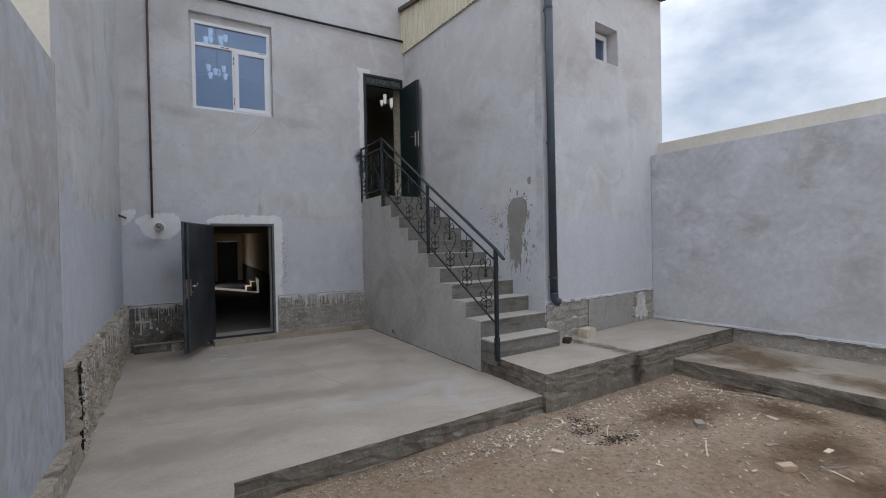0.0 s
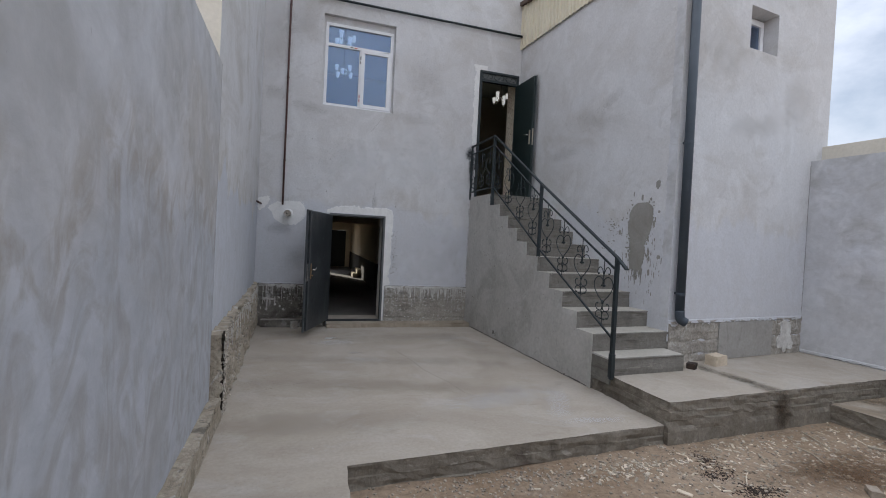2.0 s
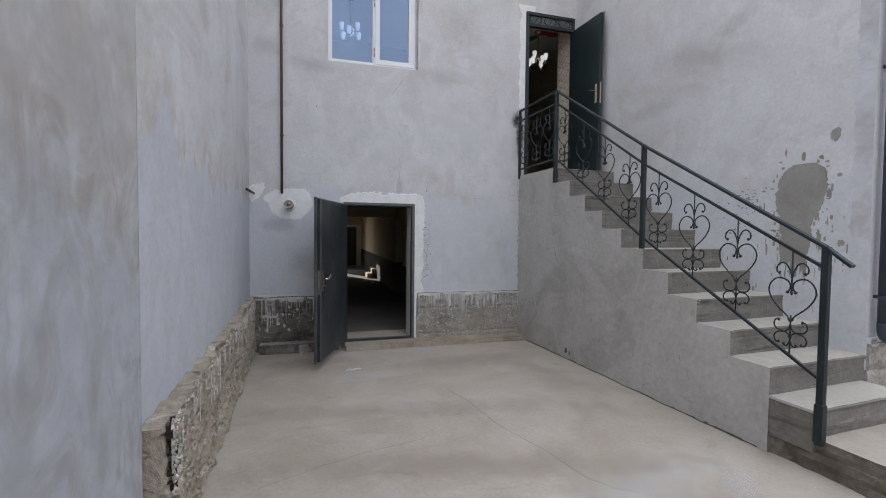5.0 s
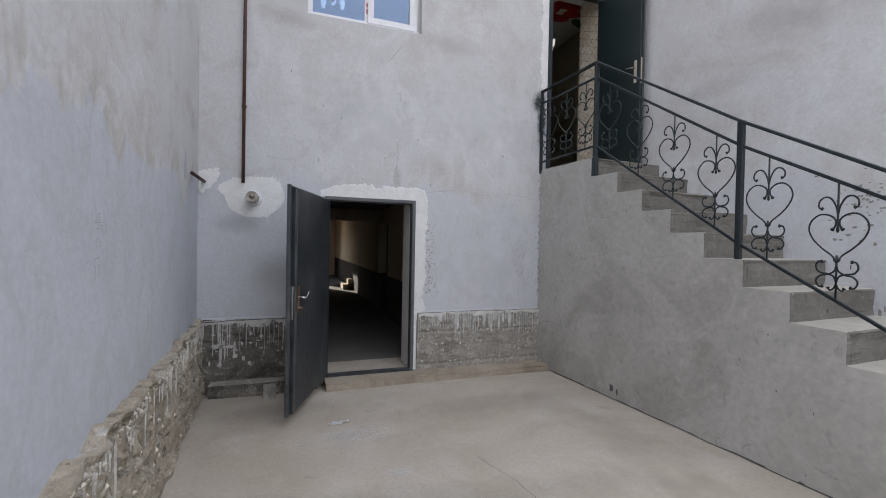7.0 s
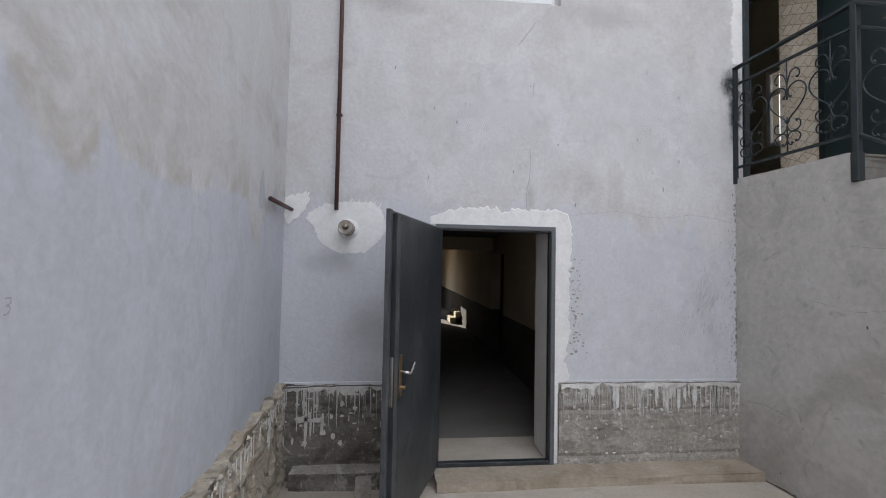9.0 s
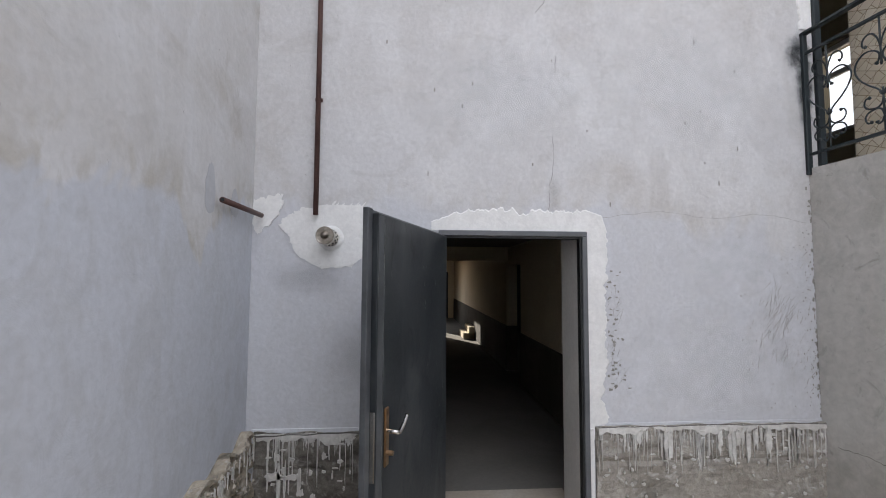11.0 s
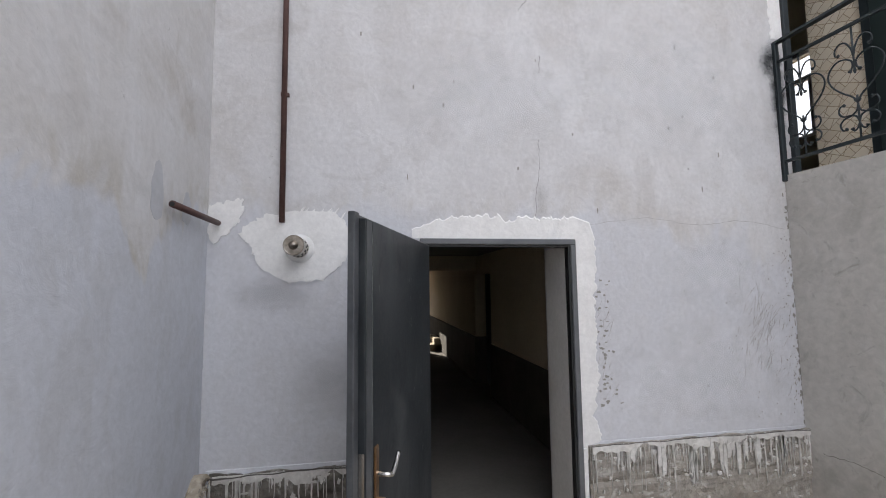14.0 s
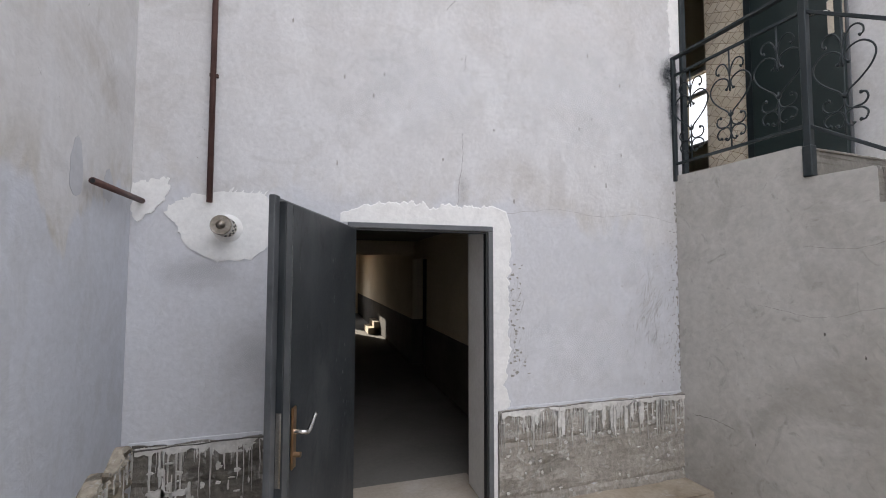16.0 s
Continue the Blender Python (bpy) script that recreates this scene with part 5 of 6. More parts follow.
writing = thing("wall_writing", "sums pencilled by hand on the side wall", "writing", LEFT)
for digit, x, z, w, h in (("2", -2.760, 1.672, 0.034, 0.044), ("5", -2.722, 1.672, 0.030, 0.044), ("5", -2.690, 1.640, 0.032, 0.038), ("3", -2.642, 1.634, 0.028, 0.038),
                          ("1", -2.762, 1.548, 0.036, 0.058), ("4", -2.718, 1.540, 0.042, 0.058), ("3", -2.772, 1.428, 0.032, 0.056), ("9", -2.728, 1.434, 0.032, 0.056)):
    bm = bmesh.new()
    strokes(bm, DIGITS[digit], x, z, w, h)
    part("digit", bm, M_PENCIL, writing)
bm = bmesh.new()
strokes(bm, [[(0, 0), (1, 0)]], -2.742, 1.648, 0.042, 0.0)
part("dash", bm, M_PENCIL, writing)
bm = bmesh.new()
strokes(bm, [[(0, 0), (1, 1)]], -2.766, 1.512, 0.066, 0.012)
part("dash", bm, M_PENCIL, writing)

# a cement panel and a pale patch on the block's plinth
bm = bmesh.new()
sidew = [0.012 * noise.noise(Vector((i * 0.7, 2.0, 0))) for i in range(24)]
blot(bm, [(0.97 + sidew[i], 0.25 + 0.51 * i / 11) for i in range(12)] + [(2.14 + sidew[23 - i], 0.76 - 0.51 * i / 11) for i in range(12)], 0.032)
solid("cement_panel", bm, M_SMOOTH, "smooth grey cement panel on the block plinth", "patch", "structure", m=BLK)
bm = bmesh.new()
blot(bm, blob_outline(2.48, 0.50, 0.16, 0.20, 17.0, wob=0.55), 0.030)
blot(bm, blob_outline(2.42, 0.70, 0.12, 0.035, 19.0, wob=0.6), 0.030)
solid("pale_patch", bm, M_DRIP, "pale plaster smear on the block plinth", "patch", "structure", m=BLK)

# neighbouring house seen through the upper window
nb = thing("neighbour_house", "low beige neighbouring house under a dark roof", "house", Matrix.Translation((17.0, 16.0, GROUND_Z)))
bm = bmesh.new()
obox(bm, 0.0, 6.0, -3.0, 14.0, 0.0, 5.6)
part("wall", bm, M_CREAM, nb)
bm = bmesh.new()
obox(bm, -0.4, 6.4, -3.4, 14.4, 5.6, 6.0)
part("roof", bm, M_EAVE, nb)

# soft stains: films on walls and floor that thin out to nothing
film_count = [0]


def film_patch(name, label, m, x, z, w, h, material, tilt=0.0, lift=0.0022):
    bm = bmesh.new()
    film_count[0] += 1
    lift += 0.0004 * film_count[0]
    w, h = w * 1.5, h * 1.5
    vs = [bm.verts.new((w / 2 * math.cos(2 * math.pi * i / 40), 0, h / 2 * math.sin(2 * math.pi * i / 40))) for i in range(40)]
    bm.faces.new(vs)
    ob = solid(name, bm, material, label, "stain", "structure", m=m @ Matrix.Translation((x, -lift, z)) @ Matrix.Rotation(radians(tilt), 4, "Y"))
    ob.visible_shadow = False
    return ob


S_SOOT = stain_material("black_paint_overspray", (0.03, 0.035, 0.04), 0.8, 9.0, 1.0)
S_BROWN = stain_material("brown_damp_film", (0.36, 0.325, 0.28), 0.17, 3.2, 2.0)
S_GREY = stain_material("grey_damp_film", (0.33, 0.325, 0.32), 0.22, 2.6, 4.0)
S_PALE = stain_material("pale_lime_film", (0.74, 0.745, 0.76), 0.22, 5.0, 6.0)
S_DUST = stain_material("floor_dust_film", (0.31, 0.255, 0.195), 0.17, 2.4, 8.0)
S_WET = stain_material("damp_cement_film", (0.19, 0.16, 0.125), 0.6, 5.0, 3.0)
S_SOIL = stain_material("brown_soil_film", (0.22, 0.155, 0.095), 0.75, 3.0, 5.0)
S_MUD = stain_material("wet_mud_film", (0.07, 0.05, 0.034), 0.85, 5.0, 9.0)
PLAT_M = FLOOR_M @ Matrix.Translation((0, -PLAT_Z, 0))
for x, y, w, h, tilt in ((5.15, 4.52, 0.22, 0.45, 15), (5.20, 4.15, 0.26, 0.60, -8), (5.22, 3.82, 0.34, 0.50, 0)):
    film_patch("damp_film", "dark damp trail from the drain across the platform", PLAT_M, x, y, w, h, S_WET, tilt, 0.004)
film_patch("damp_film", "dark wet run down the platform front", Matrix.Translation((3.645, 4.68, 0)) @ rotz(3.2), 1.62, 0.03, 0.26, 0.42, S_MUD, 0, 1.105)
film_patch("damp_film", "brown mud dried on the cement strip", FLOOR_M @ Matrix.Translation((0, -0.02, 0)), 7.05, 3.2, 1.3, 1.7, S_SOIL, 0, 0.005)
film_patch("damp_film", "brown mud dried on the cement strip", FLOOR_M @ Matrix.Translation((0, -0.02, 0)), 6.9, 1.7, 0.6, 1.6, S_SOIL, 0, 0.006)
film_patch("overspray", "black paint sprayed past the railing onto the wall", FACADE, 3.37, 3.28, 0.14, 0.78, S_SOOT)
film_patch("overspray", "black paint sprayed past the railing onto the wall", FACADE, 3.32, 3.50, 0.20, 0.26, S_SOOT, 20.0, 0.003)
for x, z, w, h, tilt in ((-0.42, 4.22, 0.62, 0.30, 0), (0.15, 4.02, 0.7, 0.22, 8), (2.15, 4.05, 0.85, 0.26, -3), (-0.45, 5.2, 0.5, 1.3, 0), (2.3, 4.9, 0.8, 0.9, 20), (0.0, 5.5, 0.6, 0.7, 0)):
    film_patch("damp_film", "brownish damp cloud in the house wall plaster", FACADE, x, z, w, h, S_BROWN, tilt)
for x, z, w, h, tilt in ((-0.3, 1.78, 0.5, 0.22, 0), (0.15, 1.25, 0.7, 0.5, 0), (1.42, 2.40, 0.12, 0.30, 0)):
    film_patch("damp_film", "grey damp cloud in the house wall plaster", FACADE, x, z, w, h, S_GREY, tilt, 0.0025)
for x, z, w, h, tilt in ((2.5, 3.2, 1.5, 1.1, 10), (1.0, 3.1, 1.3, 0.8, -15), (2.75, 1.9, 0.9, 0.5, 0), (2.6, 1.2, 1.4, 0.7, 0)):
    film_patch("lime_film", "pale lime bloom in the house wall plaster", FACADE, x, z, w, h, S_PALE, tilt, 0.0018)
for x, z, w, h, tilt in ((-1.55, 3.75, 1.25, 0.36, 14), (-1.2, 4.02, 0.55, 0.22, -10), (-2.3, 3.35, 0.9, 0.25, 0)):
    film_patch("damp_film", "brownish uneven float marks on the side wall", SIDEW, x, z, w, h, S_BROWN, tilt)
for x, z, w, h, tilt in ((1.55, 3.55, 1.3, 0.35, -12), (0.8, 4.4, 1.0, 0.7, 0), (2.4, 4.1, 0.7, 0.9, 0)):
    film_patch("damp_film", "brownish damp cloud on the block plaster", BLK, x, z, w, h, S_BROWN, tilt)
for x, y, w, h, tilt in ((2.95, 4.35, 1.0, 0.30, -58), (2.3, 4.55, 1.4, 0.5, -12), (3.05, 3.85, 0.7, 0.16, 6), (0.7, 7.2, 0.8, 0.35, 0), (1.0, 6.55, 0.3, 0.12, 0)):
    film_patch("lime_film", "pale lime splash dried on the cement floor", FLOOR_M, x, y, w, h, S_PALE, tilt)
for x, y, w, h, tilt in ((1.2, 6.15, 3.6, 0.42, 10), (1.5, 5.05, 3.8, 0.38, 12), (0.5, 4.2, 2.4, 0.5, 8), (2.2, 7.5, 2.2, 0.6, 0), (0.1, 7.9, 1.1, 0.5, 0), (0.2, 2.5, 0.9, 1.6, 0), (2.9, 6.6, 0.7, 1.9, 0)):
    film_patch("dust_film", "dark dusty trowel streak across the cement floor", FLOOR_M, x, y, w, h, S_DUST, tilt, 0.003)

# ---- stair ----
RISE, RUN = 0.2165, 0.325
nose = lambda k: 0.0 if k < 2 else 3.278 if k == 11 else -0.345 + RUN * k
tread_z = lambda k: 0.447 + RISE * (k - 1)
stair = thing("staircase", "cast concrete outdoor stair with pale treads", "staircase", ST, kind="structure")


def riser_block(k, x0, x1, y0, y1, z0, z1):
    """A cast step: front face in board-marked lifts, slightly wavering."""
    bm = bmesh.new()
    boards = [z1 - RISE * q for q in (0.98, 0.66, 0.62, 0.33, 0.29, 0.0)]
    zs = [z0] + [z for z in boards if z > z0 + 0.01]
    nx = 16
    cols = []
    for i in range(nx + 1):
        x = x0 + (x1 - x0) * i / nx
        col = []
        for q, z in enumerate(zs):
            lift = 0.005 * math.sin(2.4 * k + 1.9 * (q // 2)) + 0.007 * noise.noise(Vector((x * 3.0, k * 1.3, z * 6.0))) + 0.004 * noise.noise(Vector((x * 14.0, k, z * 20.0)))
            col.append(bm.verts.new((x, y0 + lift, z + 0.004 * noise.noise(Vector((x * 5.0, k * 2.0, q))))))
        cols.append(col)
    back = [[bm.verts.new((c[0].co.x, y1, z)) for z in (z0, z1)] for c in cols]
    for i in range(nx):
        for q in range(len(zs) - 1):
            bm.faces.new((cols[i][q], cols[i + 1][q], cols[i + 1][q + 1], cols[i][q + 1]))
        bm.faces.new((cols[i][-1], cols[i + 1][-1], back[i + 1][1], back[i][1]))
        bm.faces.new((cols[i][0], cols[i + 1][0], back[i + 1][0], back[i][0]))
        bm.faces.new((back[i][0], back[i + 1][0], back[i + 1][1], back[i][1]))
    for i in (0, nx):
        bm.faces.new(cols[i] + [back[i][1], back[i][0]])
    return bm


for k in range(1, 12):
    y0, y1 = nose(k), (nose(k + 1) if k < 11 else 4.25)
    z = tread_z(k)
    wid = 1.13 if k == 1 else 1.30 - 0.02 * k
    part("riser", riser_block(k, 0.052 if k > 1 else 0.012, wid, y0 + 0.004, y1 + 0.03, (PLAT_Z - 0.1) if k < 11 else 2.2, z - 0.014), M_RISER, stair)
    bm = bmesh.new()
    nx = 18
    cols = []
    for i in range(nx + 1):
        x = (0.03 if k > 1 else 0.0) + (wid + 0.002 - (0.03 if k > 1 else 0.0)) * i / nx
        e = 0.012 * noise.noise(Vector((x * 6, k * 1.7, 0.0))) + 0.005 * noise.noise(Vector((x * 21, k * 1.7, 4.0)))
        cols.append([bm.verts.new(p) for p in ((x, y0 - 0.002 + e, z - 0.020), (x, y0 - 0.004 + e, z - 0.010), (x, y0 + 0.008 + e, z), (x, y1 + 0.025, z + 0.003), (x, y1 + 0.025, z - 0.02))])
    for a, b in zip(cols, cols[1:]):
        for q in range(5):
            f = bm.faces.new((a[q], b[q], b[(q + 1) % 5], a[(q + 1) % 5]))
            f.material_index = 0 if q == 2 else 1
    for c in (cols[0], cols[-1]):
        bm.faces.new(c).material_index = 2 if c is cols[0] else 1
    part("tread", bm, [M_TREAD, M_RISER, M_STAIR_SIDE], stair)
# rendered flank, its stepped edge rounded off by the trowel
bm = bmesh.new()
corners = [(nose(2) + 0.006, -0.3)]
for k in range(2, 12):
    corners.append((nose(k) + 0.002, tread_z(k) + 0.002))
    corners.append(((nose(k + 1) + 0.002) if k < 11 else 4.30, tread_z(k) + 0.002))
corners.append((4.30, -0.3))
prof = []
for i, (y, z) in enumerate(corners):
    if i in (0, len(corners) - 1):
        prof.append((y, z))
        continue
    a, b = Vector(corners[i - 1]), Vector(corners[i + 1])
    c = Vector((y, z))
    r = 0.022 if i % 2 else 0.008
    p, q = c + (a - c).normalized() * r, c + (b - c).normalized() * r
    prof += [tuple(p), tuple(0.25 * p + 0.5 * c + 0.25 * q), tuple(q)]
    if i < len(corners) - 2:
        for t in (0.3, 0.5, 0.7):
            d = c.lerp(b, t)
            w = 0.006 * noise.noise(Vector((d.x * 9, d.y * 9, 3.0)))
            prof.append((d.x + (w if i % 2 == 0 else 0.0), d.y + (-abs(w) if i % 2 else 0.0)))
f1 = [bm.verts.new((0.0, y, z)) for y, z in prof]
f2 = [bm.verts.new((0.05, y, z)) for y, z in prof]
bm.faces.new(f1)
bm.faces.new(f2)
n = len(prof)
for i in range(n):
    dy, dz = prof[(i + 1) % n][0] - prof[i][0], prof[(i + 1) % n][1] - prof[i][1]
    # rim of the flank: darker tone on uprights, paler on flats
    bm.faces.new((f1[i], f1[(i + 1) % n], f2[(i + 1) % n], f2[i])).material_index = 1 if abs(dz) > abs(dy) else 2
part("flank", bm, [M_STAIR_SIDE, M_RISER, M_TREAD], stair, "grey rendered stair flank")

# ---- railing ----
railing = thing("railing", "black painted iron stair railing with scrolled hearts", "railing", ST)


def flat_bar(bm, p, q, w, h):
    """A square bar between two points of the railing's plane."""
    p, q = Vector(p), Vector(q)
    d = (q - p)
    ln = d.length
    m = Matrix.Translation(p) @ d.to_track_quat("Y", "Z").to_matrix().to_4x4()
    obox(bm, -w / 2, w / 2, 0, ln, -h / 2, h / 2, m)


P1, P2, P3, P4 = -0.04, 1.68, 3.245, 4.255
RAIL_X = {P1: -0.012, P2: 0.05, P3: 0.004, P4: -0.004}
posts = ((P1, PLAT_Z - 0.02, 1.605), (P2, 1.315, 2.625), (P3, 2.40, 3.67), (P4, LAND_Z, 3.65))


def rail_x(y):
    ks = [P1, P2, P3, P4]
    return float(np.interp(y, ks, [RAIL_X[k] for k in ks]))


for k, (y, a, b) in enumerate(posts):
    bm = bmesh.new()
    h = 0.022 if k < 3 else 0.02
    xo = RAIL_X[y]
    obox(bm, xo - h, xo + h, y - h, y + h, a, b)
    part("post", soften(bm, 0.004, 1), M_IRON, railing)
rails = {"handrail": ((P1 - 0.15, 1.478, P1, 1.600), (P1, 1.600, P2, 2.62), (P2, 2.62, P3, 3.668), (P3, 3.668, P4 + 0.02, 3.65)),
         "middle_rail": ((P1, 1.455, P2, 2.43), (P2, 2.43, P3, 3.50), (P3, 3.50, P4, 3.495)),
         "lower_rail": ((P1, 0.675, P2, 1.655), (P2, 1.655, P3, 2.735), (P3, 2.735, P4, 2.715))}
for nm, segs in rails.items():
    for i, (ya, za, yb, zb) in enumerate(segs):
        xa, xb = rail_x(ya), rail_x(yb)
        bm = bmesh.new()
        if nm == "handrail":
            flat_bar(bm, (xa, ya, za), (xb, yb, zb), 0.045, 0.022)
        else:
            flat_bar(bm, (xa, ya, za), (xb, yb, zb), 0.022, 0.022)
        part(nm, soften(bm, 0.003, 1), M_IRON, railing)


for y, a in ((P1, PLAT_Z), (P2, 1.315), (P3, 2.40)):
    bm = bmesh.new()
    xo = RAIL_X[y]
    obox(bm, xo - 0.0275, xo + 0.0275, y - 0.0275, y + 0.0275, a, a + (0.27 if y == P1 else 0.2))
    part("post_shoe", soften(bm, 0.004, 1), M_IRON, railing)


for dz in (0.05, 0.09):
    bm = bmesh.new()
    tube(bm, [(RAIL_X[P3] + 0.0275, P3 - 0.008, 2.40 + dz), (RAIL_X[P3] + 0.042, P3 - 0.008, 2.40 + dz)], 0.009, 6)
    part("bolt", bm, M_IRON, railing)


def scroll_mesh():
    """A wrought heart with horns above and below, 0.70 high from its rod's top."""
    bm = bmesh.new()
    tube(bm, [(0, 0, 0.0), (0, 0, -0.27), (0, 0, -0.29), (0, 0, -0.305)], [0.006, 0.006, 0.010, 0.005], 6)
    tube(bm, [(0, 0, -0.44), (0, 0, -0.71)], 0.006, 6)
    for s in (-1, 1):
        curves = [
            # ear over the lobe of the heart
            [(0, -0.20), (0.012, -0.145), (0.040, -0.098), (0.075, -0.090), (0.103, -0.115), (0.104, -0.150), (0.082, -0.160)],
            # lobe and flank of the heart, curling in beside the stem
            [(0.032, -0.292), (0.012, -0.262), (0.014, -0.225), (0.050, -0.198), (0.100, -0.195), (0.145, -0.232), (0.158, -0.285), (0.132, -0.345), (0.080, -0.400), (0.030, -0.440), (0.004, -0.475)],
            # upper curl of the foot
            [(0, -0.605), (0.014, -0.568), (0.048, -0.552), (0.090, -0.545), (0.112, -0.515), (0.102, -0.482), (0.074, -0.478)],
            # lower curl of the foot
            [(0, -0.500), (0.012, -0.535), (0.044, -0.555), (0.086, -0.565), (0.110, -0.595), (0.096, -0.630), (0.070, -0.628)],
            [(0, -0.610), (0.014, -0.640), (0.034, -0.650), (0.044, -0.632)],
        ]
        for c in curves:
            ends = [0, len(c) - 1] if c[0][0] > 0.02 else [len(c) - 1]
            pts = spline([(0, s * y, z) for y, z in c], 5)
            rs = [0.0055] * len(pts)
            rs[-1], rs[-2], rs[-3] = 0.009, 0.0125, 0.008
            if len(ends) == 2:
                rs[0], rs[1], rs[2] = 0.009, 0.0125, 0.008
            tube(bm, pts, rs, 6)
    bmesh.ops.create_uvsphere(bm, u_segments=8, v_segments=6, radius=0.015, matrix=Matrix.Translation((0, 0, -0.472)))
    return mesh_of("scroll", bm, M_IRON, True)


scroll = scroll_mesh()


def rail_z(segs, y):
    for ya, za, yb, zb in segs:
        if ya <= y <= yb:
            return za + (zb - za) * (y - ya) / (yb - ya)
    return segs[-1][3]


spots = [P1 + (P2 - P1) * (i + 0.5) / 4 for i in range(4)] + [P2 + (P3 - P2) * (i + 0.5) / 4 for i in range(4)] + [P3 + (P4 - P3) * (i + 0.5) / 3 for i in range(3)]
for y in spots:
    o = new("scroll", scroll)
    o.parent = railing
    zt, zb = rail_z(rails["middle_rail"], y), rail_z(rails["lower_rail"], y)
    o.location = (rail_x(y), y, zt)
    o.scale = (1.0, 1.0, (zt - zb) / 0.71)
bm = bmesh.new()
flat_bar(bm, (0.08, 3.70, LAND_Z + 0.03), (0.08, P4, LAND_Z + 0.03), 0.03, 0.03)
part("base_rail", bm, M_IRON, railing)

# ---- lower door ----
door = thing("door_1", "slate grey steel house door standing open", "door", Matrix.Translation((0, FY, 0)), kind="structure")
bm = bmesh.new()
F = 0.038
obox(bm, DX0, DX1, -0.035, 0.03, DZ1 - F, DZ1)
obox(bm, DX1 - F, DX1, -0.035, 0.03, DZ0, DZ1 - F)
obox(bm, DX0, DX0 + F, -0.035, 0.03, DZ0, DZ1 - F)
part("door_frame", soften(bm, 0.004, 1), M_DOOR_FRAME, door)
# black strip puts the shade of the gap behind the frame into colour
bm = bmesh.new()
obox(bm, DX0 + F, DX1 - F, -0.02, 0.031, DZ1 - F - 0.014, DZ1 - F)
obox(bm, DX1 - F - 0.014, DX1 - F, -0.02, 0.031, DZ0 + 0.035, DZ1 - F - 0.014)
part("rebate_shade", bm, M_BLACK, door)
bm = bmesh.new()
obox(bm, DX0 + F, DX1 - F, -0.03, 0.03, DZ0, DZ0 + 0.035)
bm_r = bmesh.new()
obox(bm_r, DX1 - F - 0.012, DX1 + 0.001, 0.033, 0.37, 0.086, DZ1 - F - 0.001)
for v in bm_r.verts:
    v.co.x += 0.004 * noise.noise(Vector((v.co.y * 9, v.co.z * 3, 1.0)))
part("reveal", soften(bm_r, 0.01, 2), M_REVEAL, door, "pale plastered door reveal")
part("threshold", soften(bm, 0.004, 1), M_DOOR, door)
bm = bmesh.new()
obox(bm, DX0, DX1, 0.032, 0.56, 0.0, 0.085)
part("sill", bm, M_SLAB, door, "pale cement sill")
leaf_m = Matrix.Translation((DX0 + 0.012, FY - 0.04, 0)) @ rotz(-109.8)       # x runs along the leaf from its hinge
leaf = thing("door_leaf", "slate grey steel door leaf swung open into the yard", "door", leaf_m)
LW, LZ0, LZ1 = 1.152, 0.115, 2.088
bm = bmesh.new()
obox(bm, 0.0, LW - 0.03, 0.0, 0.045, LZ0, LZ1 - 0.02)
part("panel", soften(bm, 0.004, 1), M_DOOR, leaf)
bm = bmesh.new()
obox(bm, LW - 0.03, LW + 0.018, -0.008, 0.018, LZ0 - 0.012, LZ1)
obox(bm, 0.0, LW - 0.03, -0.008, 0.0, LZ1 - 0.03, LZ1)
part("flange", soften(bm, 0.003, 1), M_RIM, leaf, "worn grey folded rim")
bm = bmesh.new()
obox(bm, LW - 0.085, LW - 0.031, 0.046, 0.0485, LZ0 + 0.01, LZ1 - 0.03)
part("edge_strip", bm, M_RIM, leaf)
bm = bmesh.new()
obox(bm, LW - 0.0295, LW - 0.027, 0.02, 0.042, 0.93, 1.22)
part("lock_plate", bm, M_CHROME, leaf)
bm = bmesh.new()
obox(bm, LW - 0.152, LW - 0.112, 0.046, 0.056, 0.96, 1.215)
plate = part("handle_plate", soften(bm, 0.004), M_BRASS, leaf, "brass handle plate")
bm = bmesh.new()
tube(bm, spline([(LW - 0.131, 0.05, 1.115), (LW - 0.131, 0.095, 1.112), (LW - 0.155, 0.106, 1.107), (LW - 0.20, 0.106, 1.125), (LW - 0.25, 0.103, 1.152)], 5), [0.010] * 16 + [0.009] * 5, 10)
part("lever", bm, M_CHROME, plate, "steel lever handle", smooth=True)
bm = bmesh.new()
tube(bm, [(LW - 0.129, 0.05, 1.02), (LW - 0.129, 0.085, 1.02)], 0.011, 12)
part("thumb_turn", bm, M_BRASS, plate)
bm = bmesh.new()
obox(bm, LW - 0.152, LW - 0.112, -0.012, -0.002, 0.96, 1.215)
back = part("back_plate", soften(bm, 0.004), M_BRASS, leaf, "brass handle plate")
bm = bmesh.new()
tube(bm, spline([(LW - 0.129, -0.005, 1.13), (LW - 0.129, -0.05, 1.13), (LW - 0.15, -0.06, 1.125), (LW - 0.24, -0.058, 1.145)], 5), 0.010, 10)
part("lever", bm, M_CHROME, back, smooth=True)
random.seed(61)
bm = bmesh.new()
for k in range(20):
    x, z = (random.gauss(0.28, 0.07), random.gauss(0.98, 0.1)) if k < 11 else (random.uniform(0.1, 0.95), random.uniform(0.4, 1.95))
    ln, w = random.uniform(0.006, 0.03), random.uniform(0.0012, 0.0028)
    obox(bm, -w, w, 0.0, 0.0015, -ln / 2, ln / 2, Matrix.Translation((x, 0.0445, z)) @ Matrix.Rotation(random.gauss(0.35, 0.25), 4, "Y"))
tagged(part("paint_fleck", bm, M_FLECK, leaf), "pale scratches and paint flecks", kind="stuff")
bm = bmesh.new()
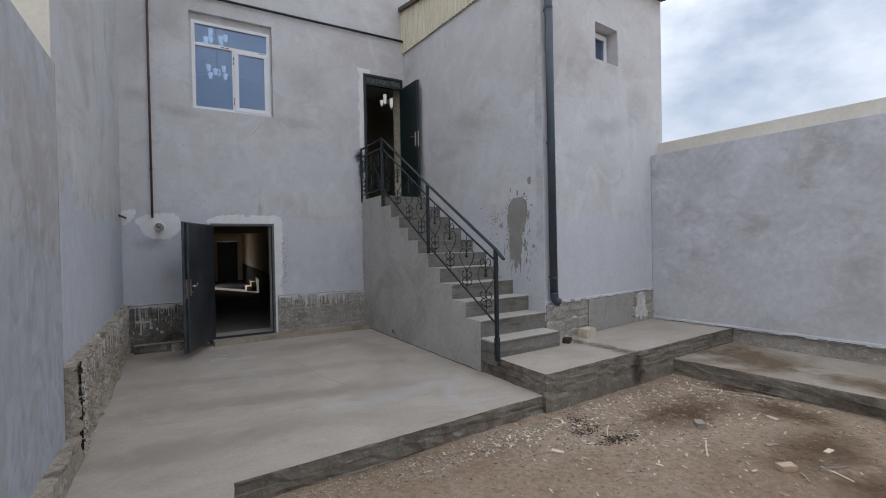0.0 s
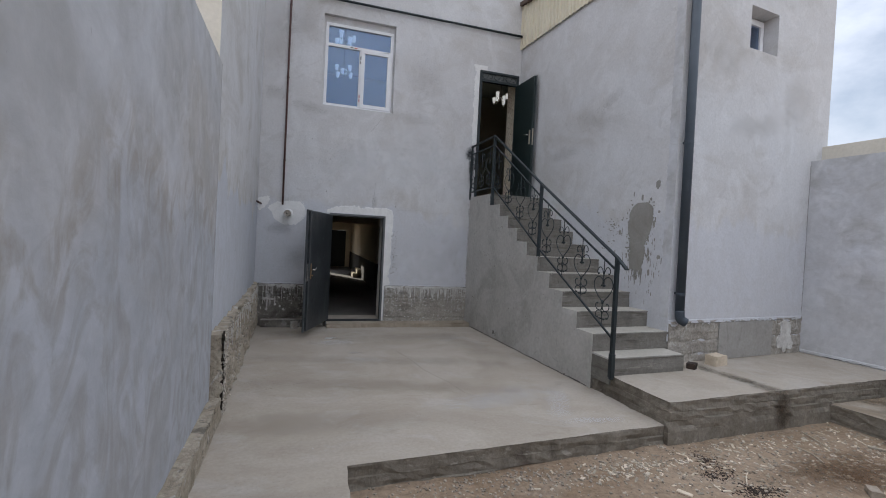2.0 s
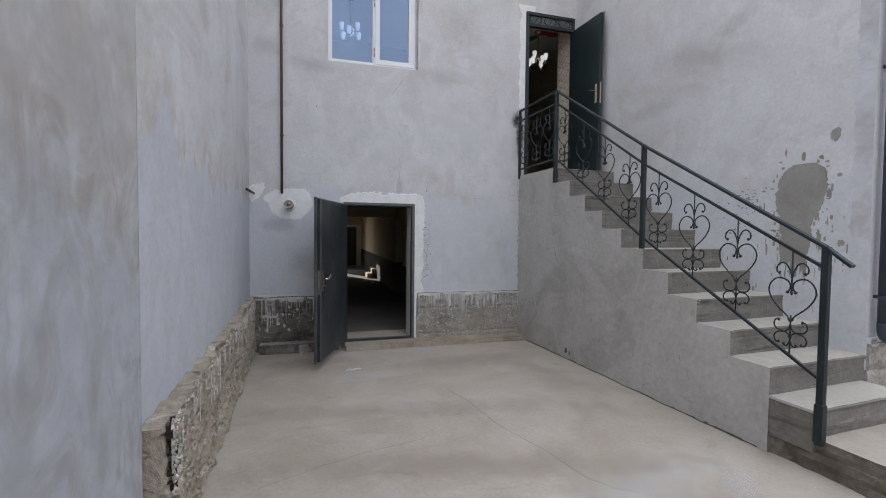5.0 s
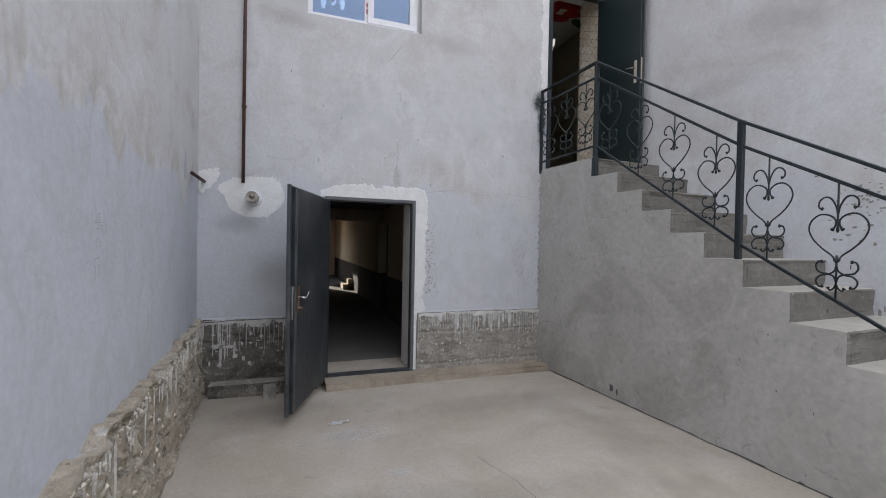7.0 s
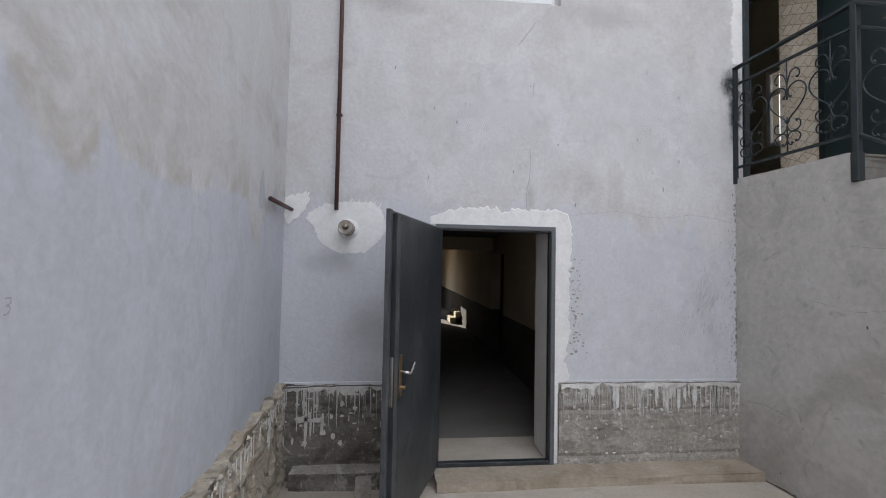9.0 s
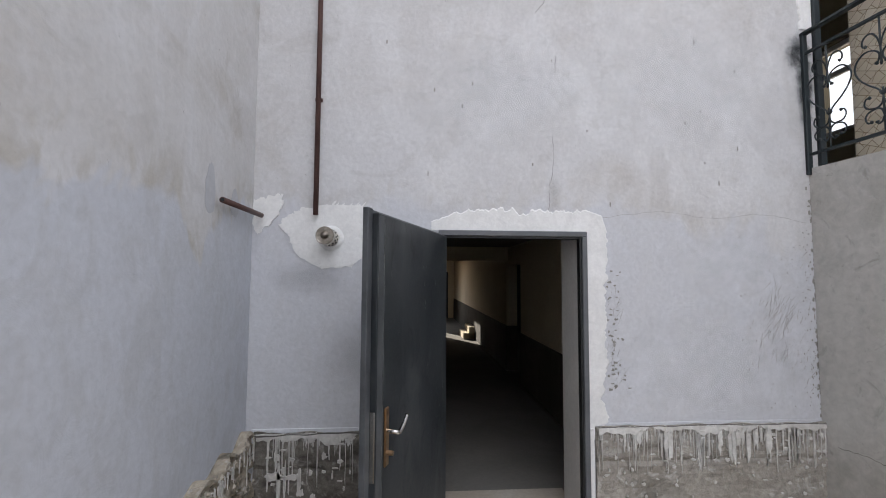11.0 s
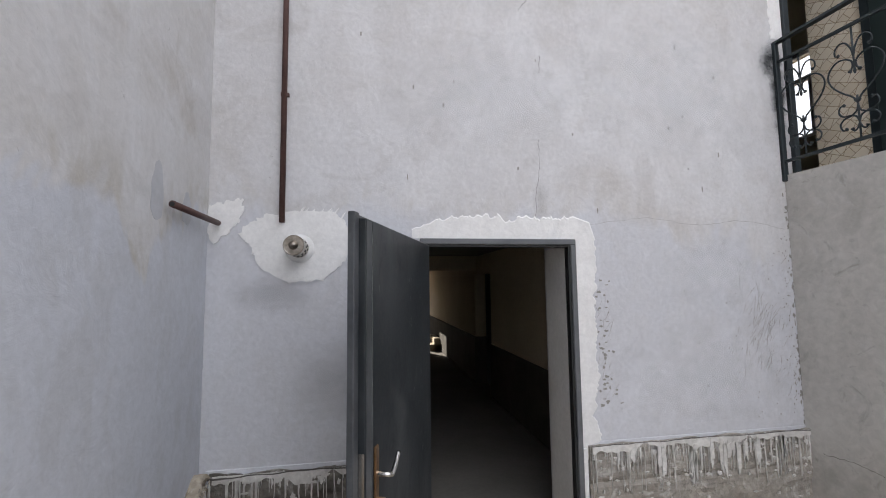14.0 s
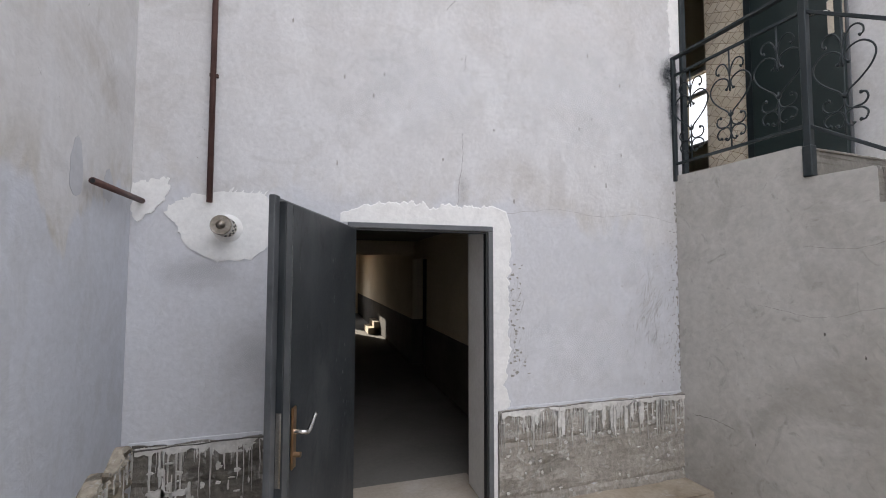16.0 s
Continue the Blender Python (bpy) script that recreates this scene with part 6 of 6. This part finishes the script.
obox(bm, LW - 0.0925, LW - 0.0895, 0.0455, 0.0500, LZ0 + 0.01, LZ1 - 0.03)
part("rim_line", bm, M_FLECK, leaf, "lighter folded rim line")
for z in (0.35, 1.1, 1.85):
    bm = bmesh.new()
    tube(bm, [(-0.008, -0.006, z), (-0.008, -0.006, z + 0.1)], 0.011, 10)
    part("hinge", bm, M_DOOR_FRAME, leaf)


# white daub round the lower door, torn outer edge
def door_daub():
    bm = bmesh.new()
    path = []
    for i in range(150):
        t = i / 149
        path.append(((DX1 + 0.002, DZ0 + 0.6 + (DZ1 - DZ0 - 0.6) * t), (1, 0)))
    path.append(((DX1 + 0.002, DZ1 + 0.002), (0.72, 0.72)))
    for i in range(150):
        t = i / 149
        path.append(((DX1 - (DX1 - DX0 + 0.05) * t, DZ1 + 0.002), (0, 1)))
    prev = None
    for i, ((x, z), (nx, nz)) in enumerate(path):
        base = 0.155 if nx < 0.5 else 0.135 + 0.03 * (z - 1.2)
        w = base * (1 + 0.35 * noise.noise(Vector((i * 0.045, 1.0, 0))) + 0.28 * noise.noise(Vector((i * 0.16, 4.0, 0))) + 0.10 * noise.noise(Vector((i * 0.55, 7.0, 0))))
        if nx < 0.5 and i > 260:
            w *= max(0.25, 1 - (i - 260) / 70)
        row = [bm.verts.new(p) for p in ((x, 0.004, z), (x, -0.007, z), (x + nx * w * 0.9, -0.006, z + nz * w * 0.9), (x + nx * w, 0.004, z + nz * w))]
        if prev:
            for q in range(3):
                bm.faces.new((prev[q], row[q], row[q + 1], prev[q + 1]))
        prev = row
    solid("white_daub", bm, M_WHITE_PATCH, "white plaster daubed round the house door", "plaster patch", "structure", m=FACADE)


door_daub()
bm = bmesh.new()
ragged = [(DX1 + 0.028 + 0.006 * noise.noise(Vector((i * 0.5, 1.0, 4.0))), 0.09 + 0.66 * i / 40) for i in range(41)]
blot(bm, [(DX1 + 0.002, 0.09)] + ragged + [(DX1 + 0.002, 0.75)], 0.03)
solid("white_daub", bm, M_WHITE_PATCH, "narrow white plaster strip beside the door frame", "plaster patch", "structure", m=FACADE)
bm = bmesh.new()
def daub(ctrl, t, seed, ragged=0.02):
    """A daub of plaster whose edge runs loosely through a few turns, torn at the rim."""
    pts = spline([(x, 0, z) for x, z in ctrl + ctrl[:1]], 12)[:-1]
    rag = lambda i, q: ragged * (noise.noise(Vector((i * 0.28, seed, q))) + 0.7 * noise.noise(Vector((i * 0.9, seed, q + 3.0))))
    blot(bm, [(p.x + rag(i, 0.0), p.z + rag(i, 7.0)) for i, p in enumerate(pts)], t)


daub([(-0.49, 2.14), (-0.40, 2.22), (-0.26, 2.265), (0.04, 2.28), (0.15, 2.18), (0.165, 2.03), (0.02, 1.875), (-0.19, 1.85), (-0.36, 1.94), (-0.42, 2.06)], 0.006, 3.0)
random.seed(9)
for k in range(16):
    x, z, ln = random.uniform(-0.16, 0.14), 2.25 + random.uniform(-0.01, 0.02), random.uniform(0.025, 0.06)
    w = random.uniform(0.004, 0.009)
    blot(bm, [(x - w, z - 0.02), (x + w, z - 0.02), (x + ln * 0.6 + w * 0.5, z + ln * 0.6), (x + ln * 0.9, z + ln), (x + ln * 0.6 - w * 0.5, z + ln * 0.7)], 0.005 + 0.0001 * k)
solid("white_daub", bm, M_WHITE_PATCH, "white plaster daub round the flue", "plaster patch", "structure", m=FACADE)
bm = bmesh.new()
daub([(-0.645, 2.30), (-0.55, 2.33), (-0.47, 2.345), (-0.485, 2.22), (-0.57, 2.12), (-0.635, 2.09)], 0.010, 6.5)
solid("white_daub", bm, M_WHITE_PATCH, "white plaster daub round the pipe stub", "plaster patch", "structure", m=FACADE)
bm = bmesh.new()
prev = None
for i in range(90):
    t = i / 89
    z = LAND_Z + 1.13 + (UZ1 + 0.10 - LAND_Z - 1.13) * t
    w = 0.11 * (1 + 0.4 * noise.noise(Vector((i * 0.12, 9.0, 0))) + 0.25 * noise.noise(Vector((i * 0.6, 2.0, 0))))
    xr = UX0 - 0.002 if z < UZ1 + 0.002 else UX0 + 0.16
    row = [bm.verts.new(p) for p in ((xr, 0.004, z), (xr, -0.007, z), (UX0 - w * 0.9, -0.006, z), (UX0 - w, 0.004, z))]
    if prev:
        for q in range(3):
            bm.faces.new((prev[q], row[q], row[q + 1], prev[q + 1]))
    prev = row
solid("white_daub", bm, M_WHITE_PATCH, "white plaster daub beside the upper door", "plaster patch", "structure", m=FACADE)

# ---- upper door ----
ud = thing("door_4", "dark steel upper door with a scrolled transom", "door", Matrix.Translation((0, FY, 0)), kind="structure")
TZ = UZ1 - 0.225
bm = bmesh.new()
f = 0.05
obox(bm, UX0, UX1, -0.03, 0.04, UZ1 - f, UZ1)
obox(bm, UX0, UX0 + f, -0.03, 0.04, LAND_Z, UZ1 - f)
obox(bm, UX1 - f, UX1, -0.03, 0.04, LAND_Z, UZ1 - f)
obox(bm, UX0 + f, UX1 - f, -0.03, 0.04, TZ, TZ + f)
part("door_frame", soften(bm, 0.004, 1), M_IRON, ud)
bm = bmesh.new()
obox(bm, UX0 + f, UX1 - f, 0.0, 0.006, TZ + f, UZ1 - f)
p = part("pane", bm, M_FROST, ud, "dusty grey transom panel")
p.visible_shadow = False
bm = bmesh.new()
cz = (TZ + UZ1) / 2
for k in range(3):
    cx = UX0 + 0.16 + 0.26 * k
    tube(bm, spline([(cx - 0.08, -0.012, cz + 0.05), (cx - 0.10, -0.012, cz), (cx - 0.05, -0.012, cz - 0.055), (cx, -0.012, cz - 0.02), (cx + 0.05, -0.012, cz + 0.05), (cx + 0.11, -0.012, cz + 0.03), (cx + 0.10, -0.012, cz - 0.03), (cx + 0.06, -0.012, cz - 0.03)], 4), 0.007, 6)
part("transom_scroll", bm, M_IRON, ud)
bm = bmesh.new()
obox(bm, UX0, UX1, 0.045, 0.53, LAND_Z - 0.02, LAND_Z + 0.025)
part("sill", bm, M_SLAB, ud)
ul = thing("upper_door_leaf", "dark green-black steel leaf opened against the side wall", "door", Matrix.Translation((UX1 - 0.02, FY - 0.03, LAND_Z)) @ rotz(-85.0))
UH = TZ - LAND_Z - 0.0
bm = bmesh.new()
obox(bm, 0.0, 0.69, -0.045, 0.0, 0.03, UH)
part("panel", soften(bm, 0.004, 1), M_GREEN_DOOR, ul)
bm = bmesh.new()
obox(bm, 0.67, 0.71, 0.0, 0.012, 0.02, UH + 0.012)
part("flange", soften(bm, 0.003, 1), M_DOOR_FRAME, ul)
bm = bmesh.new()
obox(bm, 0.60, 0.642, -0.057, -0.046, 1.12, 1.40)
pl = part("handle_plate", soften(bm, 0.004), M_PALE_BRASS, ul, "pale brass handle plate")
bm = bmesh.new()
obox(bm, 0.6905, 0.693, -0.035, -0.012, 1.10, 1.42)
part("lock_plate", bm, M_PALE_BRASS, ul)
bm = bmesh.new()
tube(bm, spline([(0.62, -0.05, 1.30), (0.62, -0.10, 1.30), (0.60, -0.108, 1.30), (0.51, -0.105, 1.32)], 5), 0.010, 10)
part("lever", bm, M_CHROME, pl, smooth=True)

# ---- pipes and flue on the house wall ----
gp = thing("gas_pipe", "thin dark brown pipe running down the house wall", "pipe", FACADE)
bm = bmesh.new()
tube(bm, [(-0.235, -0.035, 6.06), (-0.235, -0.035, 2.205)], 0.017, 12)
part("riser", bm, M_RUST, gp, smooth=True)
bm = bmesh.new()
tube(bm, [(-0.66, -0.045, 6.06), (4.36, -0.045, 6.06)], 0.022, 12)
part("main", bm, M_IRON, gp, smooth=True)
for z in (3.0, 4.5, 5.8):
    bm = bmesh.new()
    obox(bm, -0.26, -0.21, -0.02, 0.0, z, z + 0.02)
    part("clip", bm, M_RUST, gp)
stub = thing("pipe_stub", "short rusty pipe stub jutting from the wall corner", "pipe", Matrix.Translation((-0.60, FY, 2.20)))
bm = bmesh.new()
tube(bm, [(0, 0.01, 0.0), (0.005, -0.62, -0.003)], 0.0165, 12)
part("tube", bm, M_RUST, stub, smooth=True)
# black disc for the shade inside the tube
bm = bmesh.new()
tube(bm, [(0.005, -0.6205, -0.003), (0.005, -0.6215, -0.003)], 0.011, 12)
part("bore", bm, M_BLACK, stub)
flue = thing("boiler_flue", "round steel and cream boiler flue poking through the wall", "flue", Matrix.Translation((-0.135, FY, 2.05)) @ Matrix.Rotation(radians(90), 4, "X"))
bm = bmesh.new()
tube(bm, [(0, 0, 0.0), (0, 0, 0.012), (0, 0, 0.02)], [0.088, 0.085, 0.06], 28)
part("collar", bm, M_WHITE_PATCH, flue, smooth=True)
bm = bmesh.new()
tube(bm, [(0, 0, 0.0), (0, 0, 0.16)], 0.056, 28)
part("sleeve", bm, M_FLUE_WHITE, flue, smooth=True)
for row in range(2):
    for k in range(14):
        a = 2 * math.pi * (k + 0.5 * row) / 14
        bm = bmesh.new()
        obox(bm, -0.0065, 0.0065, 0.0545, 0.0575, 0.05 + 0.055 * row, 0.085 + 0.055 * row, Matrix.Rotation(a, 4, "Z"))
        part("slot", bm, M_BLACK, flue)
bm = bmesh.new()
tube(bm, [(0, 0, 0.15), (0, 0, 0.153), (0, 0, 0.215), (0, 0, 0.222), (0, 0, 0.219), (0, 0, 0.17)], [0.05, 0.058, 0.058, 0.054, 0.049, 0.046], 32)
part("terminal", bm, M_FLUE, flue)
bm = bmesh.new()
tube(bm, [(0, 0, 0.16), (0, 0, 0.195), (0, 0, 0.238), (0, 0, 0.246)], [0.046, 0.044, 0.014, 0.004], 32)
part("nose_cone", bm, M_FLUE, flue)
# nails and marks left in the plaster
random.seed(12)
marks = thing("plaster_marks", "small dark nicks and pits in the wall plaster", "scar", FACADE, kind="structure")
bm = bmesh.new()
for k in range(170):
    x, z = (random.uniform(2.3, 3.35) if k < 90 else random.gauss(3.33, 0.05)), random.uniform(0.85, 2.15)
    if random.random() < (x - 2.2) / 1.2:
        blot(bm, blob_outline(x, z, random.uniform(0.0015, 0.005), random.uniform(0.002, 0.007), k, n=12, wob=0.7), 0.002)
for k in range(44):
    x, z = DX1 + 0.15 + abs(random.gauss(0.0, 0.06)), random.uniform(1.0, 1.85)
    blot(bm, blob_outline(x, z, random.uniform(0.004, 0.014), random.uniform(0.003, 0.010), 200 + k, n=22, wob=0.75), 0.002)
for k in range(16):
    x, z = random.uniform(-0.4, 3.2), random.uniform(2.3, 4.0)
    blot(bm, blob_outline(x, z, random.uniform(0.003, 0.006), random.uniform(0.004, 0.022), 400 + k, n=10), 0.002)
for k in range(120):
    x, z = 3.395 - abs(random.gauss(0, 0.016)), random.uniform(0.8, 2.5)
    blot(bm, blob_outline(x, z, random.uniform(0.003, 0.012), random.uniform(0.004, 0.02), 600 + k, n=12, wob=0.7), 0.002)
part("pit", bm, M_MORTAR_PATCH, marks)
bm = bmesh.new()
for k in range(150):
    x, z = (random.gauss(3.05, 0.07), random.gauss(1.46, 0.14)) if k < 100 else (random.gauss(3.27, 0.04), random.uniform(0.9, 2.0)) if k < 120 else (DX1 + 0.16 + random.gauss(0.03, 0.03), random.uniform(1.0, 1.7))
    a, ln = random.gauss(0.5, 0.35), random.uniform(0.03, 0.13)
    dx, dz, w = ln * math.sin(a), ln * math.cos(a), random.uniform(0.0008, 0.0026)
    blot(bm, [(x, z), (x + dx * 0.5 + w, z + dz * 0.5), (x + dx, z + dz), (x + dx * 0.5 - w, z + dz * 0.5)], 0.0015)
part("scratch", bm, M_SCRATCH, marks)

# ---- loose things in the yard ----
def stone_block(name, label, m, sx, sy, sz, material, seed):
    bm = bmesh.new()
    obox(bm, -sx / 2, sx / 2, -sy / 2, sy / 2, 0, sz)
    bmesh.ops.subdivide_edges(bm, edges=list(bm.edges), cuts=3, use_grid_fill=True)
    for v in bm.verts:
        n = noise.noise_vector(v.co * 14 + Vector((seed, 0, 0)))
        v.co += Vector((n.x, n.y, n.z if v.co.z > 0.01 else 0)) * 0.008
    return solid(name, bm, material, label, "stone block", m=m)


stone_block("stone_block", "tan cut limestone block lying by the stair", Matrix.Translation((5.50, 4.66, PLAT_Z)) @ rotz(14), 0.26, 0.15, 0.13, M_BLOCK, 1.0)
stone_block("stone_block", "small grey cement lump beside the drain", Matrix.Translation((4.98, 4.55, PLAT_Z)) @ rotz(30), 0.12, 0.1, 0.07, M_ASH, 3.0)
stone_block("stone_block", "short grey concrete lump at the wall foot", Matrix.Translation((0.06, 8.36, 0.0)) @ rotz(4), 0.12, 0.14, 0.12, M_PLINTH, 7.0)
bm = bmesh.new()
g = [[bm.verts.new((-0.09 + 0.02 * i + 0.006 * noise.noise(Vector((i, k, 2.0))), -0.03 + 0.015 * k + 0.006 * noise.noise(Vector((i, k, 7.0))), 0.003 + 0.03 * abs(noise.noise(Vector((i * 0.6, k * 0.7, 3.0)))))) for k in range(5)] for i in range(10)]
for i in range(9):
    for k in range(4):
        bm.faces.new((g[i][k], g[i + 1][k], g[i + 1][k + 1], g[i][k + 1]))
bmesh.ops.solidify(bm, geom=bm.faces[:], thickness=0.001)
solid("paper_scrap", bm, M_PAPER, "torn white crumpled paper scrap on the floor", "litter", m=Matrix.Translation((0.67, 7.52, 0.001)) @ rotz(10))


def ground_z(x, y):
    return GROUND_Z + 0.028 * noise.fractal(Vector((x * 0.9, y * 0.9, 0.0)), 1.0, 2.0, 4) + 0.008 * noise.noise(Vector((x * 6, y * 6, 2.0)))


def scatter(name, label, material, n, size, spots, seed, flat=0.35, long=(1.0, 3.5)):
    random.seed(seed)
    verts, faces = [], []
    for _ in range(n):
        cx, cy, sx, sy = random.choice(spots)
        x, y = random.gauss(cx, sx), random.gauss(cy, sy)
        if not (0.75 < x < 6.4 and -4.0 < y < 3.55 + (x - 0.64) * 0.055):
            continue
        s = random.uniform(*size)
        q = Euler((random.uniform(-0.25, 0.25), random.uniform(-0.25, 0.25), random.uniform(0, 6.3))).to_matrix()
        lx, ly, lz = s * random.uniform(*long), s, s * flat
        base = len(verts)
        z = ground_z(x, y) + lz * 0.35
        for a in (-1, 1):
            for b in (-1, 1):
                for c in (-1, 1):
                    k = random.uniform(0.6, 1.0)
                    p = q @ Vector((a * lx / 2 * k, b * ly / 2 * random.uniform(0.6, 1), c * lz / 2))
                    verts.append((x + p.x, y + p.y, z + p.z))
        for fc in ((0, 1, 3, 2), (4, 6, 7, 5), (0, 4, 5, 1), (2, 3, 7, 6), (0, 2, 6, 4), (1, 5, 7, 3)):
            faces.append([base + i for i in fc])
    me = bpy.data.meshes.new(name)
    me.from_pydata(verts, [], faces)
    me.materials.append(material)
    tagged(new(name, me), label, "debris", kind="stuff")


scatter("wood_chips", "pale wood chips and splinters strewn on the earth", M_CHIP, 1500, (0.005, 0.024),
        [(4.6, 3.25, 0.8, 0.25), (5.4, 2.9, 0.6, 0.4), (6.1, 2.9, 0.25, 0.5), (4.9, 2.7, 0.9, 0.5), (4.2, 1.8, 1.6, 0.9), (4.6, 3.0, 1.0, 0.4), (3.0, 3.3, 0.4, 0.1)], 21)
scatter("bark_flakes", "larger torn flakes of pale bark on the earth", M_CHIP, 80, (0.015, 0.035),
        [(4.6, 3.2, 0.7, 0.22), (5.4, 2.8, 0.6, 0.4), (6.2, 2.7, 0.2, 0.5), (3.1, 3.35, 0.4, 0.1)], 25, 0.15, (1.2, 3.0))
scatter("rubble", "small stones and clods strewn on the earth", M_STONE, 2600, (0.005, 0.022),
        [(4.4, 3.2, 1.2, 0.35), (3.0, 2.6, 1.6, 0.9), (4.5, 1.4, 1.6, 1.2), (2.0, 3.35, 0.9, 0.12)], 22, 0.6, (0.8, 1.5))
scatter("ash_heap", "black charred remains of a small fire", M_ASH, 900, (0.003, 0.010),
        [(3.86, 3.28, 0.07, 0.10), (3.72, 3.06, 0.09, 0.06), (3.86, 2.80, 0.12, 0.045), (3.86, 2.80, 0.10, 0.04)], 23, 0.5, (1.0, 3.2))


# wet patches that follow the lie of the earth
def wet_earth(x, y, w, h, material):
    bm = bmesh.new()
    rings = [bm.verts.new((x, -(ground_z(x, y) + 0.012), y))]
    prev = None
    for r in range(1, 9):
        ring = []
        for i in range(36):
            a = 2 * math.pi * i / 36
            px, py = x + w / 2 * r / 8 * math.cos(a), y + h / 2 * r / 8 * math.sin(a)
            ring.append(bm.verts.new((px, -(ground_z(px, py) + 0.012), py)))
        for i in range(36):
            if prev:
                bm.faces.new((prev[i], ring[i], ring[(i + 1) % 36], prev[(i + 1) % 36]))
            else:
                bm.faces.new((rings[0], ring[i], ring[(i + 1) % 36]))
        prev = ring
    solid("wet_earth", bm, material, "dark damp patch in the trodden earth", "stain", "structure", m=FLOOR_M, smooth=True).visible_shadow = False


S_DAMP_EARTH = stain_material("damp_earth_film", (0.135, 0.078, 0.042), 0.6, 3.0, 11.0)
for x, y, w, h in ((5.2, 1.75, 1.9, 1.1), (4.75, 1.25, 1.5, 0.8), (5.9, 2.3, 0.9, 1.6), (5.0, 2.85, 2.6, 1.0), (6.2, 3.0, 0.5, 0.9)):
    wet_earth(x, y, w, h, S_DAMP_EARTH)
random.seed(31)
for k in range(12):
    x, y = random.uniform(2.0, 6.0), random.uniform(1.2, 3.3)
    bm = bmesh.new()
    ln = random.uniform(0.12, 0.42)
    tube(bm, spline([(0, 0, 0), (ln * 0.5, random.uniform(-0.02, 0.02), 0.01), (ln, random.uniform(-0.04, 0.04), 0)], 4), random.uniform(0.004, 0.009), 6)
    solid("stick", bm, M_CHIP, "thin dry stick lying on the earth", "stick", m=Matrix.Translation((x, y, ground_z(x, y) + 0.006)) @ rotz(random.uniform(0, 360)), group="sticks on the earth")
for k in range(5):
    x, y = (5.2, 4.4, 5.6, 3.2, 4.9)[k], (1.7, 0.9, 2.3, 2.9, 2.0)[k]
    bm = bmesh.new()
    obox(bm, -0.055, 0.055, -0.022, 0.022, 0, 0.014)
    solid("board_scrap", soften(bm, 0.003, 1), M_CHIP, "short offcut of pale board on the earth", "board", m=Matrix.Translation((x, y, ground_z(x, y))) @ rotz(40 * k), group="board offcuts")

bm = bmesh.new()
a, b = Vector((5.86, 3.20, 0)), Vector((6.28, 2.55, 0))
tube(bm, spline([(p.x, p.y, ground_z(p.x, p.y) + 0.012) for p in (a, a.lerp(b, 0.35), a.lerp(b, 0.7), b)], 5), [0.011] * 16, 7)
solid("stick", bm, M_CHIP, "long pale peeled stick lying on the earth", "stick", group="sticks on the earth")
stone_block("brick", "broken tan brick lying on the earth", Matrix.Translation((4.55, 1.74, ground_z(4.55, 1.74))) @ rotz(-25), 0.14, 0.07, 0.045, M_BRICK, 11.0)
stone_block("stone_block", "flat grey stone at the ash heap", Matrix.Translation((4.75, 2.55, ground_z(4.75, 2.55))) @ rotz(50), 0.12, 0.08, 0.05, M_STONE, 15.0)
